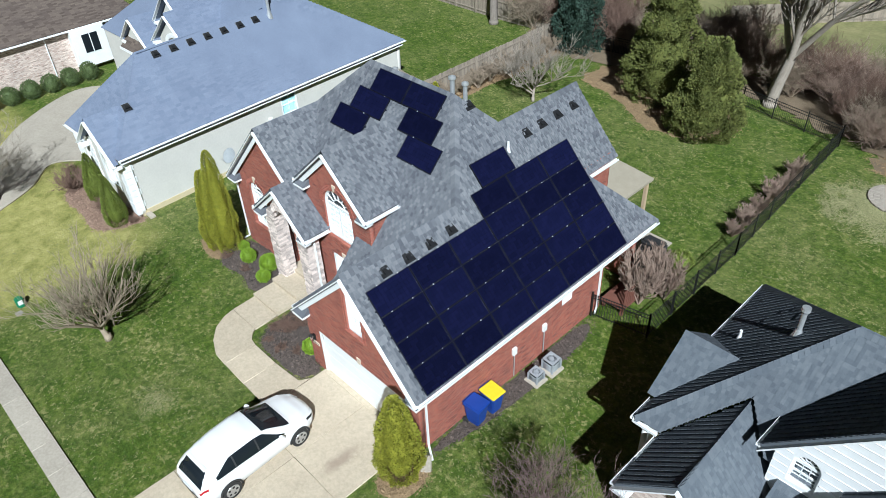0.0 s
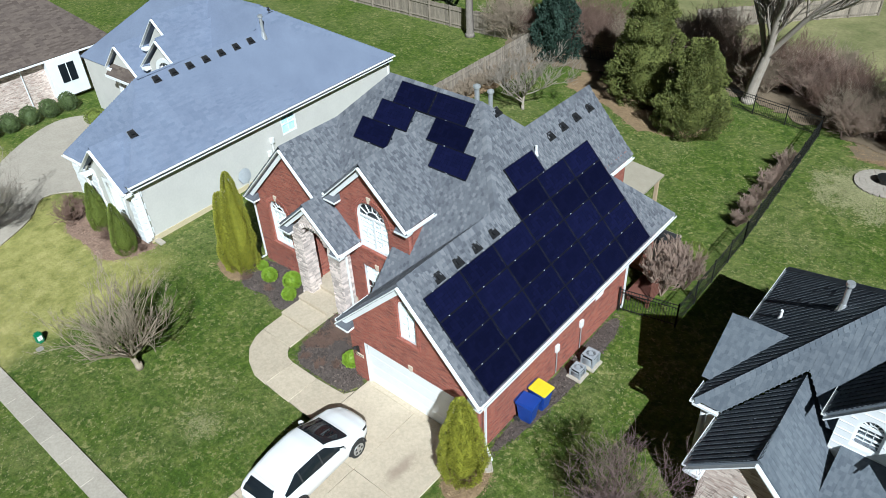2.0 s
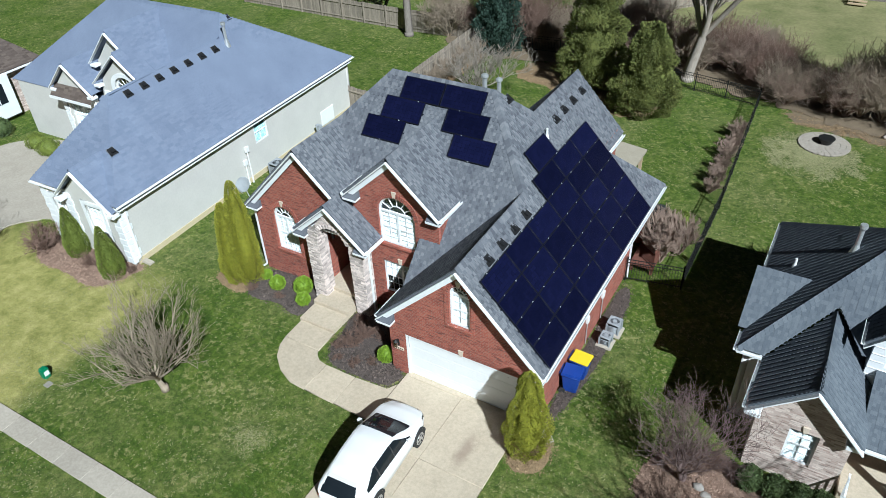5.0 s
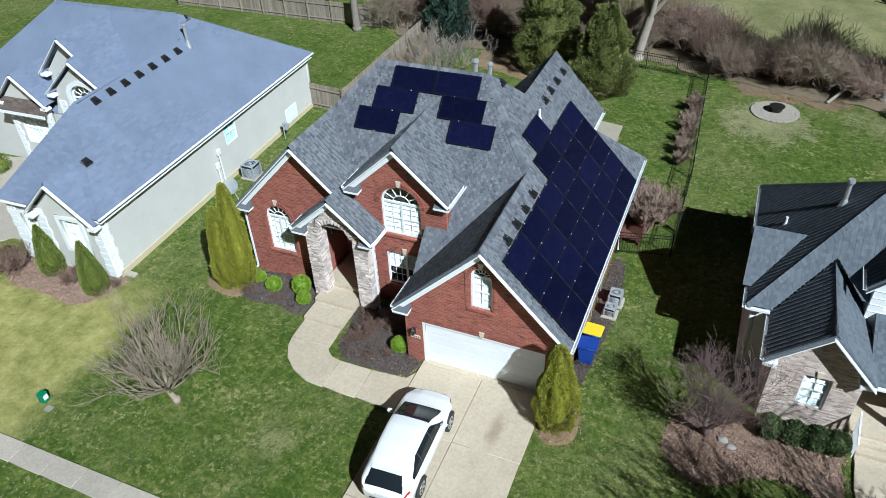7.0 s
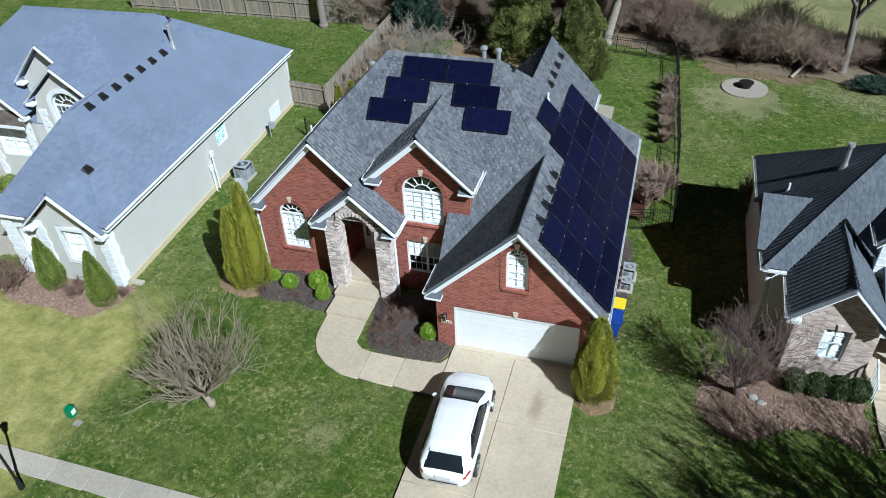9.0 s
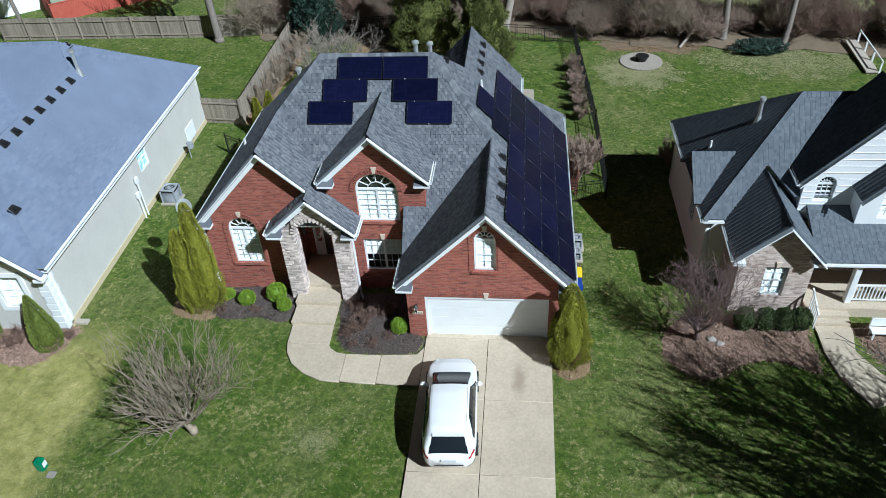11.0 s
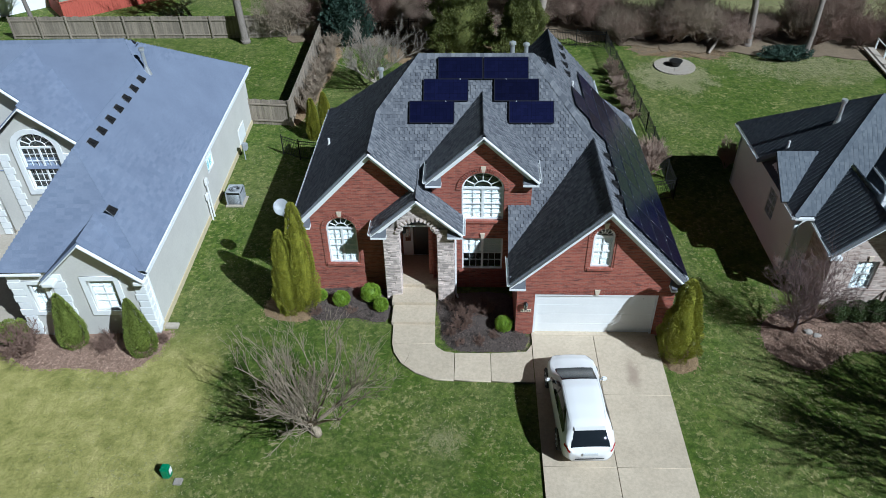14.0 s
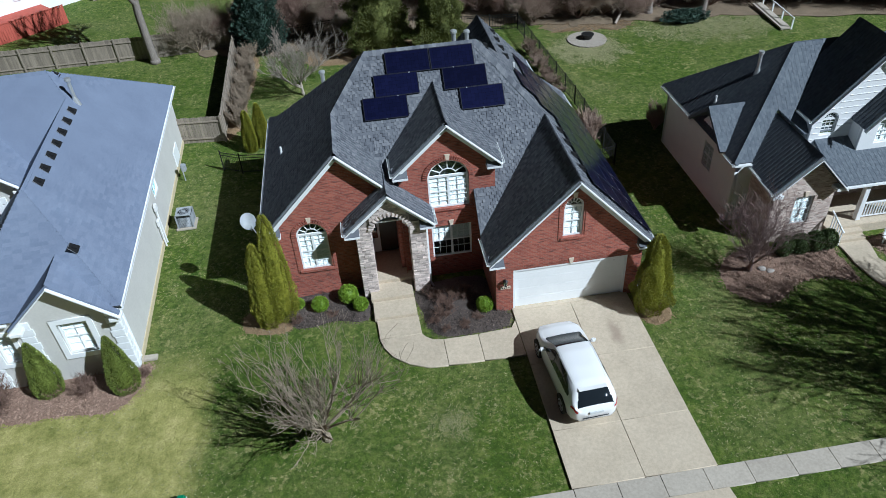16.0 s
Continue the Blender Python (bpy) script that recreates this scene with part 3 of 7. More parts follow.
# ---- plants ----
def twig_mesh(seed, height, trunk_r, levels, spread, kids, lean=0.0, stems=1, first=0.25, droop=0.0, thin=0.62, min_r=0.006, ratio=(0.55, 0.8), reach=None, rise=(0.35, 1.6), slim=0.66, decay=0.66, wander=0.13):
    """Vertices and faces of a leafless tree or bush: tapering four-sided limbs that fork."""
    rng = random.Random(seed)
    verts, faces = [], []

    def limb(p, d, length, r, level):
        segs = 4 if level < 2 else 3
        ring = None
        pts = []
        for i in range(segs + 1):
            rr = max(r * (1 - (1 - thin) * i / segs), min_r)
            s = d.orthogonal().normalized()
            t = d.cross(s)
            k = len(verts)
            n = 5 if level < 2 else 3
            for j in range(n):
                a = 2 * math.pi * j / n
                verts.append(p + s * (rr * math.cos(a)) + t * (rr * math.sin(a)))
            if ring is not None:
                for j in range(n):
                    faces.append((ring + j, ring + (j + 1) % n, k + (j + 1) % n, k + j))
            ring = k
            pts.append((p.copy(), d.copy(), rr))
            d = (d + Vector((rng.gauss(0, wander), rng.gauss(0, wander), rng.gauss(0.03, 0.08) - droop * 0.1))).normalized()
            p = p + d * (length / segs)
        if level >= levels:
            return
        for c in range(kids[min(level, len(kids) - 1)]):
            f = rng.uniform(first if level == 0 else 0.15, 1.0)
            q, dd, rr = pts[min(int(f * segs), segs)]
            side = Vector((rng.gauss(0, 1), rng.gauss(0, 1), rng.gauss(0.15, 0.6))).normalized()
            nd = (dd * (1 - spread) + side * spread + Vector((0, 0, 0.15))).normalized()
            if reach and level == 0:
                az = 2 * math.pi * (c + rng.random() * 0.8) / kids[0]
                nd = Vector((math.cos(az), math.sin(az), rng.uniform(*rise))).normalized()
            limb(q + (pts[min(int(f * segs) + 1, segs)][0] - q) * (f * segs % 1), nd, (reach * rng.uniform(0.75, 1.1) if reach and level == 0 else length * rng.uniform(*ratio)), rr * (slim if level == 0 else decay), level + 1)

    for s in range(stems):
        a = 2 * math.pi * s / max(stems, 1) + rng.random()
        d = Vector((math.cos(a) * lean, math.sin(a) * lean, 1)).normalized()
        limb(Vector((math.cos(a), math.sin(a), 0)) * trunk_r * (stems > 1), d, height * rng.uniform(0.85, 1.1), trunk_r, 0)
    return verts, faces


def bare_tree(name, at, seed, height, trunk_r, levels, spread, kids, bark, label, category="tree", group="", **kw):
    """A leafless tree: the trunk's first stretch and the limbs above it."""
    verts, faces = twig_mesh(seed, height, trunk_r, levels, spread, kids, **kw)
    tree = empty(name, label, category, group, at=at)
    bm = bmesh.new()
    bmesh.ops.create_cone(bm, cap_ends=True, segments=9, radius1=trunk_r * 1.15, radius2=trunk_r * 1.0, depth=0.3, matrix=Matrix.Translation((at[0], at[1], at[2] + 0.13)))
    part("trunk", bm, bark, tree, smooth=True)
    o = Vector(at)
    soup("crown", [v + o for v in verts], faces, bark, tree, smooth=True)
    return tree


def leaf_cloud(seed, n, size, shape, up=0.4):
    """Many small leaf sprays on a rounded form. shape(rng) gives a place and an outward direction."""
    rng = random.Random(seed)
    verts, faces = [], []
    for _ in range(n):
        p, d = shape(rng)
        d = (d + Vector((rng.gauss(0, 0.45), rng.gauss(0, 0.45), rng.gauss(up, 0.4)))).normalized()
        s = d.orthogonal().normalized()
        s.rotate(Matrix.Rotation(rng.random() * 6.28, 3, d))
        l, w = size * rng.uniform(0.7, 1.5), size * rng.uniform(0.25, 0.5)
        k = len(verts)
        bend = d.cross(s) * w * rng.uniform(-0.6, 0.6)
        verts += [p - s * w * 0.5, p + d * l * 0.5 + s * w + bend, p + d * l, p + d * l * 0.5 - s * w]
        faces.append((k, k + 1, k + 2, k + 3))
    return verts, faces


def cone_shape(height, radius, tip=0.06, belly=0.25, lumps=0.14, seed=0, power=0.75):
    def f(rng):
        h = rng.random() ** 0.75
        h = 1 - h if rng.random() < 0.75 else rng.random()
        a = rng.random() * 6.2832
        r = radius * (tip + (1 - tip) * min(1.0, (1 - h) ** power * 1.12)) * (min(1.0, 0.72 + h / belly * 0.28) if h < belly else 1)
        r *= 1 + lumps * noise.noise(Vector((math.cos(a) * 2.2 + seed, math.sin(a) * 2.2, h * height * 1.3))) * 2
        r *= rng.uniform(0.82, 1.0)
        return Vector((math.cos(a) * r, math.sin(a) * r, h * height)), Vector((math.cos(a), math.sin(a), 0.6))
    return f


def ball_shape(rx, ry, rz, lumps=0.1, seed=0):
    def f(rng):
        d = Vector((rng.gauss(0, 1), rng.gauss(0, 1), rng.gauss(0.1, 1))).normalized()
        k = (1 + lumps * 2 * noise.noise(d * 2.4 + Vector((seed, 0, 0)))) * rng.uniform(0.86, 1.0)
        return Vector((d.x * rx * k, d.y * ry * k, rz + d.z * rz * k)), d
    return f


def evergreen(name, at, seed, n, size, shape, core, leaf, label, category="shrub", group="", trunk=None):
    """A dense evergreen: an uneven dark core, leaf sprays all over it, and a short trunk."""
    thing = empty(name, label, category, group, at=at)
    o = Vector(at)
    bm = bmesh.new()
    tube(bm, o + Vector((0, 0, -0.05)), o + Vector((0, 0, core[2] * 0.5)), trunk or 0.06, 0.03, 7)
    part("trunk", bm, BARK, thing)
    bm = bmesh.new()
    bmesh.ops.create_icosphere(bm, subdivisions=3, radius=1)
    for v in bm.verts:
        h = (v.co.z + 1) / 2
        taper = core[3] + (1 - core[3]) * (1 - h)
        k = 0.80 + 0.14 * noise.noise(v.co * 2.3 + Vector((seed, 0, 0)))
        v.co = Vector((v.co.x * core[0] * taper * k, v.co.y * core[1] * taper * k, h * core[2] * 0.94 + 0.03)) + o
    part("core", bm, leaf, thing, smooth=True)
    verts, faces = leaf_cloud(seed, n, size, shape)
    soup("foliage", [v + o for v in verts], faces, leaf, thing)
    return thing


# ---- ground ----
G = -0.15


def make_ground():
    bm = bmesh.new()
    n = 90
    grid = []
    for i in range(n + 1):
        row = []
        for j in range(n + 1):
            sx, sy = (i / n - 0.5) * 2, (j / n - 0.5) * 2
            x, y = 900 * sx * abs(sx) ** 1.6, 12 + 900 * sy * abs(sy) ** 1.6
            z = G + 0.012 * noise.noise(Vector((x * 0.11, y * 0.11, 0)))
            row.append(bm.verts.new((x, y, z)))
        grid.append(row)
    for i in range(n):
        for j in range(n):
            bm.faces.new((grid[i][j], grid[i + 1][j], grid[i + 1][j + 1], grid[i][j + 1]))
    tagged(part("ground", bm, LAWN, smooth=True), "early spring lawn, green with straw-coloured patches", "ground", kind="structure")


make_ground()
# the open field behind the hedgerow
ground_patch("field", smooth_loop([(-9, 39), (10, 36.5), (30, 31.5), (75, 27), (120, 60), (60, 120), (-10, 80)]), G + 0.075, DEADGRASS, 0.03, "dry yellow-green field grass beyond the hedgerow")
ground_patch("brush_floor", smooth_loop([(-13, 30.5), (0, 32.6), (7.5, 31.0), (14, 29.4), (24, 28), (40, 24), (46, 27), (30, 31.5), (12, 35.5), (-8, 38.5), (-20, 36)], 14, 0.9), G + 0.072, LITTER, 0.03, "leaf litter under the hedgerow")


def slab_run(name, cells, z, material, label, thick=0.12):
    """Concrete slabs with open joints between them, each a piece of its own."""
    run = empty(name, label, "paving", kind="structure")
    for loop in cells:
        cx, cy = sum(p[0] for p in loop) / len(loop), sum(p[1] for p in loop) / len(loop)
        shrunk = [(p[0] + (0.012 if p[0] < cx else -0.012), p[1] + (0.012 if p[1] < cy else -0.012)) for p in loop]
        part("slab", plate_mesh(shrunk, [], thick, Matrix.Translation((0, 0, z - thick / 2))), material, run)
    return run


def quad(x0, x1, y0, y1):
    return [(x0, y0), (x1, y0), (x1, y1), (x0, y1)]


drive_rows = [-0.02, -3.35, -6.6, -9.0]
slab_run("driveway", [quad(a, b, y1, y0) for a, b in ((-0.05, 2.5), (2.5, 5.05)) for y0, y1 in zip(drive_rows, drive_rows[1:])] +
         [[(-0.35, -12.4), (2.5, -12.4), (2.5, -9.85), (-0.05, -9.85)], [(2.5, -12.4), (5.4, -12.4), (5.05, -9.85), (2.5, -9.85)]], G + 0.09, CONCRETE_DRIVE, "tan concrete driveway with a centre joint and an oil stain")
slab_run("pavement", [quad(x, x + 1.5, -9.85, -9.0) for x in [-60 + 1.5 * i for i in range(80)]], G + 0.07, CONCRETE_GREY, "grey concrete pavement along the street")
tagged(part("road", boxed((-400, -22.0, -0.6), (400, -12.7, G + 0.022)), ASPHALT), "pale grey asphalt street", "road", kind="structure")
kerb = empty("kerb", "concrete kerb beside the street", "kerb", kind="structure")
for i in range(40):
    part("kerb_stone", boxed((-60 + 3 * i + 0.01, -12.72, -0.5), (-57 + 3 * i - 0.01, -12.42, G + 0.13), 0.03), CONCRETE_GREY, kerb)

# the path from the drive to the porch, widening into a rounded corner
walkway = slab_run("walkway", [
    [(-1.75, -2.75), (-0.06, -2.78), (-0.06, -0.75), (-0.3, -1.15), (-1.75, -1.25)],
    [(-3.2, -2.72), (-1.75, -2.75), (-1.75, -1.25), (-3.2, -1.25)],
    [(-3.2, -1.25), (-3.2, -2.72), (-3.95, -2.68), (-4.75, -2.35), (-5.35, -1.85), (-5.68, -1.25), (-5.8, -0.75), (-4.02, -0.75), (-3.9, -0.95), (-3.6, -1.18)],
    [(-5.8, -0.75), (-4.02, -0.75), (-4.05, 0.38), (-5.85, 0.38)],
], G + 0.085, CONCRETE, "tan concrete garden path with joints")
steps = empty("porch_steps", "broad tan concrete porch steps", "steps", kind="structure")
part("step", boxed((-5.92, 0.38, -0.3), (-4.08, 1.45, 0.06), 0.015), CONCRETE, steps)
part("step", boxed((-5.98, 1.45, -0.3), (-4.1, 2.45, 0.22), 0.015), CONCRETE, steps)
part("step", boxed((-6.0, 2.44, -0.3), (-3.6, 4.85, 0.385), 0.01), CONCRETE, steps)



BEDS = []


def bed(name, loop, z, material, label, hump=0.12, ragged=0.06):
    """A planting bed: a low mound with a crumbly surface of loose chips."""
    pts = smooth_loop(loop, 9, ragged)
    BEDS.append(pts)
    cx, cy = sum(p[0] for p in pts) / len(pts), sum(p[1] for p in pts) / len(pts)
    bm = bmesh.new()
    rings = []
    for k, f in enumerate((1.0, 0.93, 0.8, 0.6, 0.35, 0.12)):
        rings.append([bm.verts.new((cx + (p[0] - cx) * f, cy + (p[1] - cy) * f, z - 0.06 + (hump + 0.06) * min(1, (1 - f) * 4) + 0.03 * noise.noise(Vector((p[0] * f * 3, p[1] * f * 3, k))))) for p in pts])
    for a, b in zip(rings, rings[1:]):
        for i in range(len(a)):
            j = (i + 1) % len(a)
            bm.faces.new((a[i], a[j], b[j], b[i]))
    bm.faces.new(rings[-1])
    soil = tagged(part(name, bm, material, smooth=True), label, "planting bed", kind="structure")
    rng = random.Random(len(BEDS))
    area = abs(sum(p[0] * q[1] - p[1] * q[0] for p, q in zip(pts, pts[1:] + pts[:1]))) / 2
    verts, faces = [], []
    for _ in range(int(min(area * 330, 7000))):
        p, f = pts[rng.randrange(len(pts))], math.sqrt(rng.random()) * 1.015
        c = Vector((cx + (p[0] - cx) * f + rng.gauss(0, 0.08), cy + (p[1] - cy) * f + rng.gauss(0, 0.08), z - 0.06 + (hump + 0.06) * min(1, (1 - min(f, 1)) * 4) + rng.uniform(0.012, 0.035)))
        a, l, w = rng.random() * 6.3, rng.uniform(0.02, 0.055), rng.uniform(0.006, 0.017)
        d, s = Vector((math.cos(a), math.sin(a), rng.gauss(0, 0.3))) * l, Vector((-math.sin(a), math.cos(a), rng.gauss(0, 0.5))) * w
        k = len(verts)
        verts += [c - d - s, c + d - s, c + d + s, c - d + s]
        faces.append((k, k + 1, k + 2, k + 3))
    chips = {"dark_mulch": CHIP_DARK, "pine_bark_mulch": CHIP_RED}.get(material.name, CHIP_STRAW)
    tagged(soup("mulch_litter", verts, faces, chips, soil), kind="stuff")


bed("bed_entry", [(-9.5, 2.75), (-10.2, 1.4), (-9.0, 0.55), (-7.6, 0.75), (-6.02, 0.6), (-6.02, 2.7)], G, MULCH, "dark mulch bed below the brick front")
bed("bed_arborvitae", [(-11.5, 2.2), (-11.7, 1.0), (-10.5, 0.45), (-9.4, 0.6), (-9.3, 1.6), (-10.0, 2.6)], G, STRAW, "pine straw ring round the arborvitae", 0.06)
bed("bed_walk", [(-4.0, 2.4), (-3.95, 0.2), (-3.75, -0.65), (-3.2, -1.12), (-1.8, -1.2), (-0.5, -1.1), (-0.12, -0.7), (-0.1, -0.2), (-0.75, -0.1), (-0.8, 2.6)], G, MULCH, "dark mulch bed between path and garage")
bed("bed_drive", [(4.95, -0.4), (5.0, -1.6), (5.6, -2.3), (6.5, -1.9), (6.6, -0.8), (6.1, -0.2)], G, STRAW, "pine straw under the arborvitae beside the drive", 0.05)
bed("bed_side", [(5.55, 0.3), (6.0, 0.1), (6.5, 4.2), (6.3, 9.0), (5.55, 9.2)], G, MULCH, "bare soil strip along the brick side wall", 0.04)

# ---- the brick house ----
house = empty("brick_house", "red brick house with grey shingle roof and solar panels", "house")


def zr(x):
    return 8.95 - 1.05 * x


def zf(y):
    return 8.95 + 1.03 * (y - 7.42)


def zl(x):
    return 8.95 + 1.03 * (x + 4.85)


def zg(x):
    return 6.335 - 0.99 * (2.49 - x)


RIDGE_L, RIDGE_R = (-4.85, 7.42, 8.95), (0.0, 7.42, 8.95)
HIPJOIN = (2.49, 4.886, zr(2.49))
LGR = (-6.6, 5.65, zl(-6.6))
EX = 5.83      # right eave
EL = -10.15    # left eave
slopes = [
    [(2.49, -0.35, zr(2.49)), (EX, -0.35, zr(EX)), (EX, 13.58, zr(EX)), (3.62, 11.3, zr(3.62)), (3.62, 13.4, zr(3.62)), (1.16, 13.4, zr(1.16)), (1.16, 8.6, zr(1.16)), RIDGE_R, HIPJOIN],
    [RIDGE_L, RIDGE_R, HIPJOIN, (-1.05, 1.5, zf(1.5)), (-1.05, 4.3, zf(4.3)), (-4.4, 4.3, zf(4.3)), (-4.4, 3.58, zf(3.58)), LGR],
    [RIDGE_L, LGR, (-6.6, 2.42, zl(-6.6)), (EL, 2.42, zl(EL)), (EL, 13.3, zl(EL)), (-9.6, 12.2, zl(-9.6))],
    [(2.49, -0.35, zg(2.49)), HIPJOIN, (-1.05, 1.5, zg(-1.05)), (-1.05, -0.35, zg(-1.05))],
    [(-2.12, 2.62, 7.78), (-2.12, 6.28, 7.78), (-4.42, 4.24, 5.68), (-4.42, 2.62, 5.68)],
    [(-2.12, 2.62, 7.78), (0.12, 2.62, 5.73), (0.12, 4.29, 5.73), (-2.12, 6.28, 7.78)],
    [(-6.6, 2.42, zl(-6.6)), LGR, (-4.4, 3.58, 5.0), (-4.4, 2.42, 5.0)],
    [RIDGE_L, RIDGE_R, (1.16, 8.6, 7.73), (-1.3, 11.1, 5.16), (-1.3, 13.2, 3.0), (-10.15, 13.3, 2.9)],
    [(1.16, 8.6, 7.73), (1.16, 13.4, 7.73), (-1.5, 13.4, 4.95), (-1.5, 11.2, 4.95)],
    [(EX, 13.58, zr(EX)), (3.62, 11.3, zr(3.62)), (1.2, 13.6, zr(EX))],
]
# left-facing slopes are ribbed to shape grazing-sun stripes, sunlit ones staggered
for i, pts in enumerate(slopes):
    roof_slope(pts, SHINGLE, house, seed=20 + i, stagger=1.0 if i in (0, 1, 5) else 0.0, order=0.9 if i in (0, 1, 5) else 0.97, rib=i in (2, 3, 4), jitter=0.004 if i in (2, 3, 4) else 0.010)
for a, b in ((RIDGE_L, RIDGE_R), (RIDGE_R, HIPJOIN), (HIPJOIN, (2.49, -0.35, 6.335)), (RIDGE_L, LGR), (LGR, (-6.6, 2.42, zl(-6.6))), ((-2.12, 2.62, 7.78), (-2.12, 6.28, 7.78)), ((1.16, 8.6, 7.73), (1.16, 13.4, 7.73)), (RIDGE_R, (1.16, 8.6, 7.73)), ((EX, 13.58, zr(EX)), (3.62, 11.3, zr(3.62)))):
    ridge_caps(a, b, SHINGLE, house)

FY, LY, DY = -0.05, 2.72, 2.92     # front faces: garage, left gable, dormer bay


def gable_trim(x0, x1, xp, zp, sl, sr, y, yw, returns=True):
    """White rake boards, soffit and short eave returns of a front gable."""
    for xe, s in ((x0, sl), (x1, sr)):
        ze = zp - s * abs(xe - xp)
        part("rake_board", beam(bmesh.new(), (xp, y, zp - 0.13), (xe, y, ze - 0.13), 0.045, 0.2, (0, 1, 0)), TRIM, house)
        part("soffit", beam(bmesh.new(), (xp, (y + yw) / 2, zp - 0.23), (xe, (y + yw) / 2, ze - 0.23), abs(yw - y), 0.03, (0, 1, 0)), TRIM, house)
        if returns:
            d = 0.62 if xe < xp else -0.62
            bm = bmesh.new()
            lo, hi = sorted((xe, xe + d))
            v = [bm.verts.new(p) for p in ((lo, y - 0.02, ze - 0.2), (hi, y - 0.02, ze - 0.2), (hi, yw + 0.05, ze + 0.12), (lo, yw + 0.05, ze + 0.12))]
            w = [bm.verts.new((q.co.x, q.co.y, ze - 0.26)) for q in v]
            bm.faces.new(v)
            bm.faces.new(w[::-1])
            for i in range(4):
                bm.faces.new((v[i], w[i], w[(i + 1) % 4], v[(i + 1) % 4]))
            part("eave_return", bm, SHINGLE, house)
            part("return_board", boxed((lo - 0.01, y - 0.04, ze - 0.30), (hi + 0.01, yw, ze - 0.215)), TRIM, house)


gable_trim(-1.05, EX, 2.49, 6.335, 0.99, 1.05, -0.37, FY)
gable_trim(-9.95, -4.45, -6.6, zl(-6.6), 1.03, 0.97, 2.40, LY)
gable_trim(-4.42, 0.12, -2.12, 7.78, 0.915, 0.915, 2.60, DY)

# walls
gwin = arch_loop(2.02, 2.82, 3.46, 4.88, 0.45)
gdoor = rect(0.0, 4.88, -0.2, 2.06)
wall_y("wall_garage_front", [(-0.72, -0.35), (5.5, -0.35), (5.5, zr(5.5) - 0.2), (2.49, 6.12), (-0.72, zg(-0.72) - 0.2)], [swell(gwin, 0.01), gdoor], FY, 0.24, BRICK, house)
wall_x("wall_right", [(0.19, -0.35), (10.3, -0.35), (10.3, zr(5.5) - 0.14), (0.19, zr(5.5) - 0.14)], [rect(7.6, 8.25, 1.65, 2.55)], 5.38, 0.24, BRICK, house)
wall_x("wall_garage_left", [(0.19, -0.35), (2.92, -0.35), (2.92, 2.7), (0.19, 2.7)], [], -0.6, 0.24, BRICK, house)
lwin = arch_loop(-8.72, -7.44, 1.36, 3.16, 0.62)
wall_y("wall_left_gable", [(-9.75, -0.35), (-4.2, -0.35), (-4.2, 4.6), (-6.6, zl(-6.6) - 0.2), (-9.75, zl(-9.75) - 0.15)], [swell(lwin, 0.01), rect(-5.95, -4.22, 0.38, 3.7)], LY, 0.24, BRICK, house)
dwin = arch_loop(-2.97, -1.24, 3.55, 5.08, 0.80)
lowin = rect(-2.96, -1.2, 0.88, 2.6)
wall_y("wall_bay", [(-4.2, -0.35), (-0.12, -0.35), (-0.12, 5.3), (-2.12, 7.56), (-4.2, 5.55)], [swell(dwin, 0.01), lowin], DY, 0.24, BRICK, house)
wall_x("wall_bay_right", [(3.16, 3.2), (5.2, 3.2), (5.2, 5.6), (3.16, 5.6)], [], -0.24, 0.24, BRICK, house)
wall_x("wall_bay_left", [(3.16, -0.3), (5.0, -0.3), (5.0, 5.6), (3.16, 5.6)], [], -4.3, 0.24, BRICK, house)
wall_x("wall_left", [(2.96, -0.35), (12.6, -0.35), (12.6, zl(-9.7) - 0.14), (2.96, zl(-9.7) - 0.14)], [], -9.63, 0.24, BRICK, house)
wall_y("wall_back", [(-9.75, -0.35), (5.4, -0.35), (5.4, 2.9), (-9.75, 2.9)], [], 12.6, 0.24, BRICK, house)
wall_x("wall_wing_right", [(10.3, -0.35), (13.1, -0.35), (13.1, zr(3.3) - 0.1), (10.3, zr(3.3) - 0.1)], [], 3.3, 0.24, BRICK, house)
wall_y("wall_wing_back", [(-1.3, -0.35), (3.4, -0.35), (3.4, zr(3.4) - 0.15), (1.16, zr(1.16) - 0.2), (-1.3, 5.0)], [], 13.0, 0.2, BRICK, house)

# garage door: four rows of raised panels in a white frame
gd = empty("garage_door", "wide white panelled garage door, closed")
gd.parent = house
part("frame", plate_mesh(rect(-0.02, 4.9, -0.1, 2.08), [rect(0.09, 4.79, -0.1, 1.97)], 0.1, Matrix.Translation((0, FY + 0.06, 0)) @ UP_Y), TRIM, gd)
for r in range(4):
    z0 = -0.1 + 0.52 * r
    bm = boxed((0.09, FY + 0.085, z0), (4.79, FY + 0.13, z0 + 0.513), 0.004)
    for c in range(8):
        x = 0.16 + c * 0.582
        box(bm, (x, FY + 0.0835, z0 + 0.09), (x + 0.5, FY + 0.1, z0 + 0.42), 0.004)
    part("door_section", bm, DOORWHITE, gd)
part("threshold", boxed((-0.02, -0.2, -0.2), (4.9, 0.1, -0.045), 0.01), CONCRETE, gd)
bm = bmesh.new()
box(bm, (4.3, FY + 0.07, 1.78), (4.36, FY + 0.09, 1.84), 0.01)
part("lock", bm, GALV, gd)
keystone(house, 2.44, FY, 2.07)
# soldier course over the door
for k in range(56):
    x = 0.02 + k * 0.0872
    if abs(x - 2.44) > 0.14:
        part("brick", boxed((x - 0.035, FY - 0.014, 2.075), (x + 0.037, FY + 0.05, 2.275)), BRICK, house)

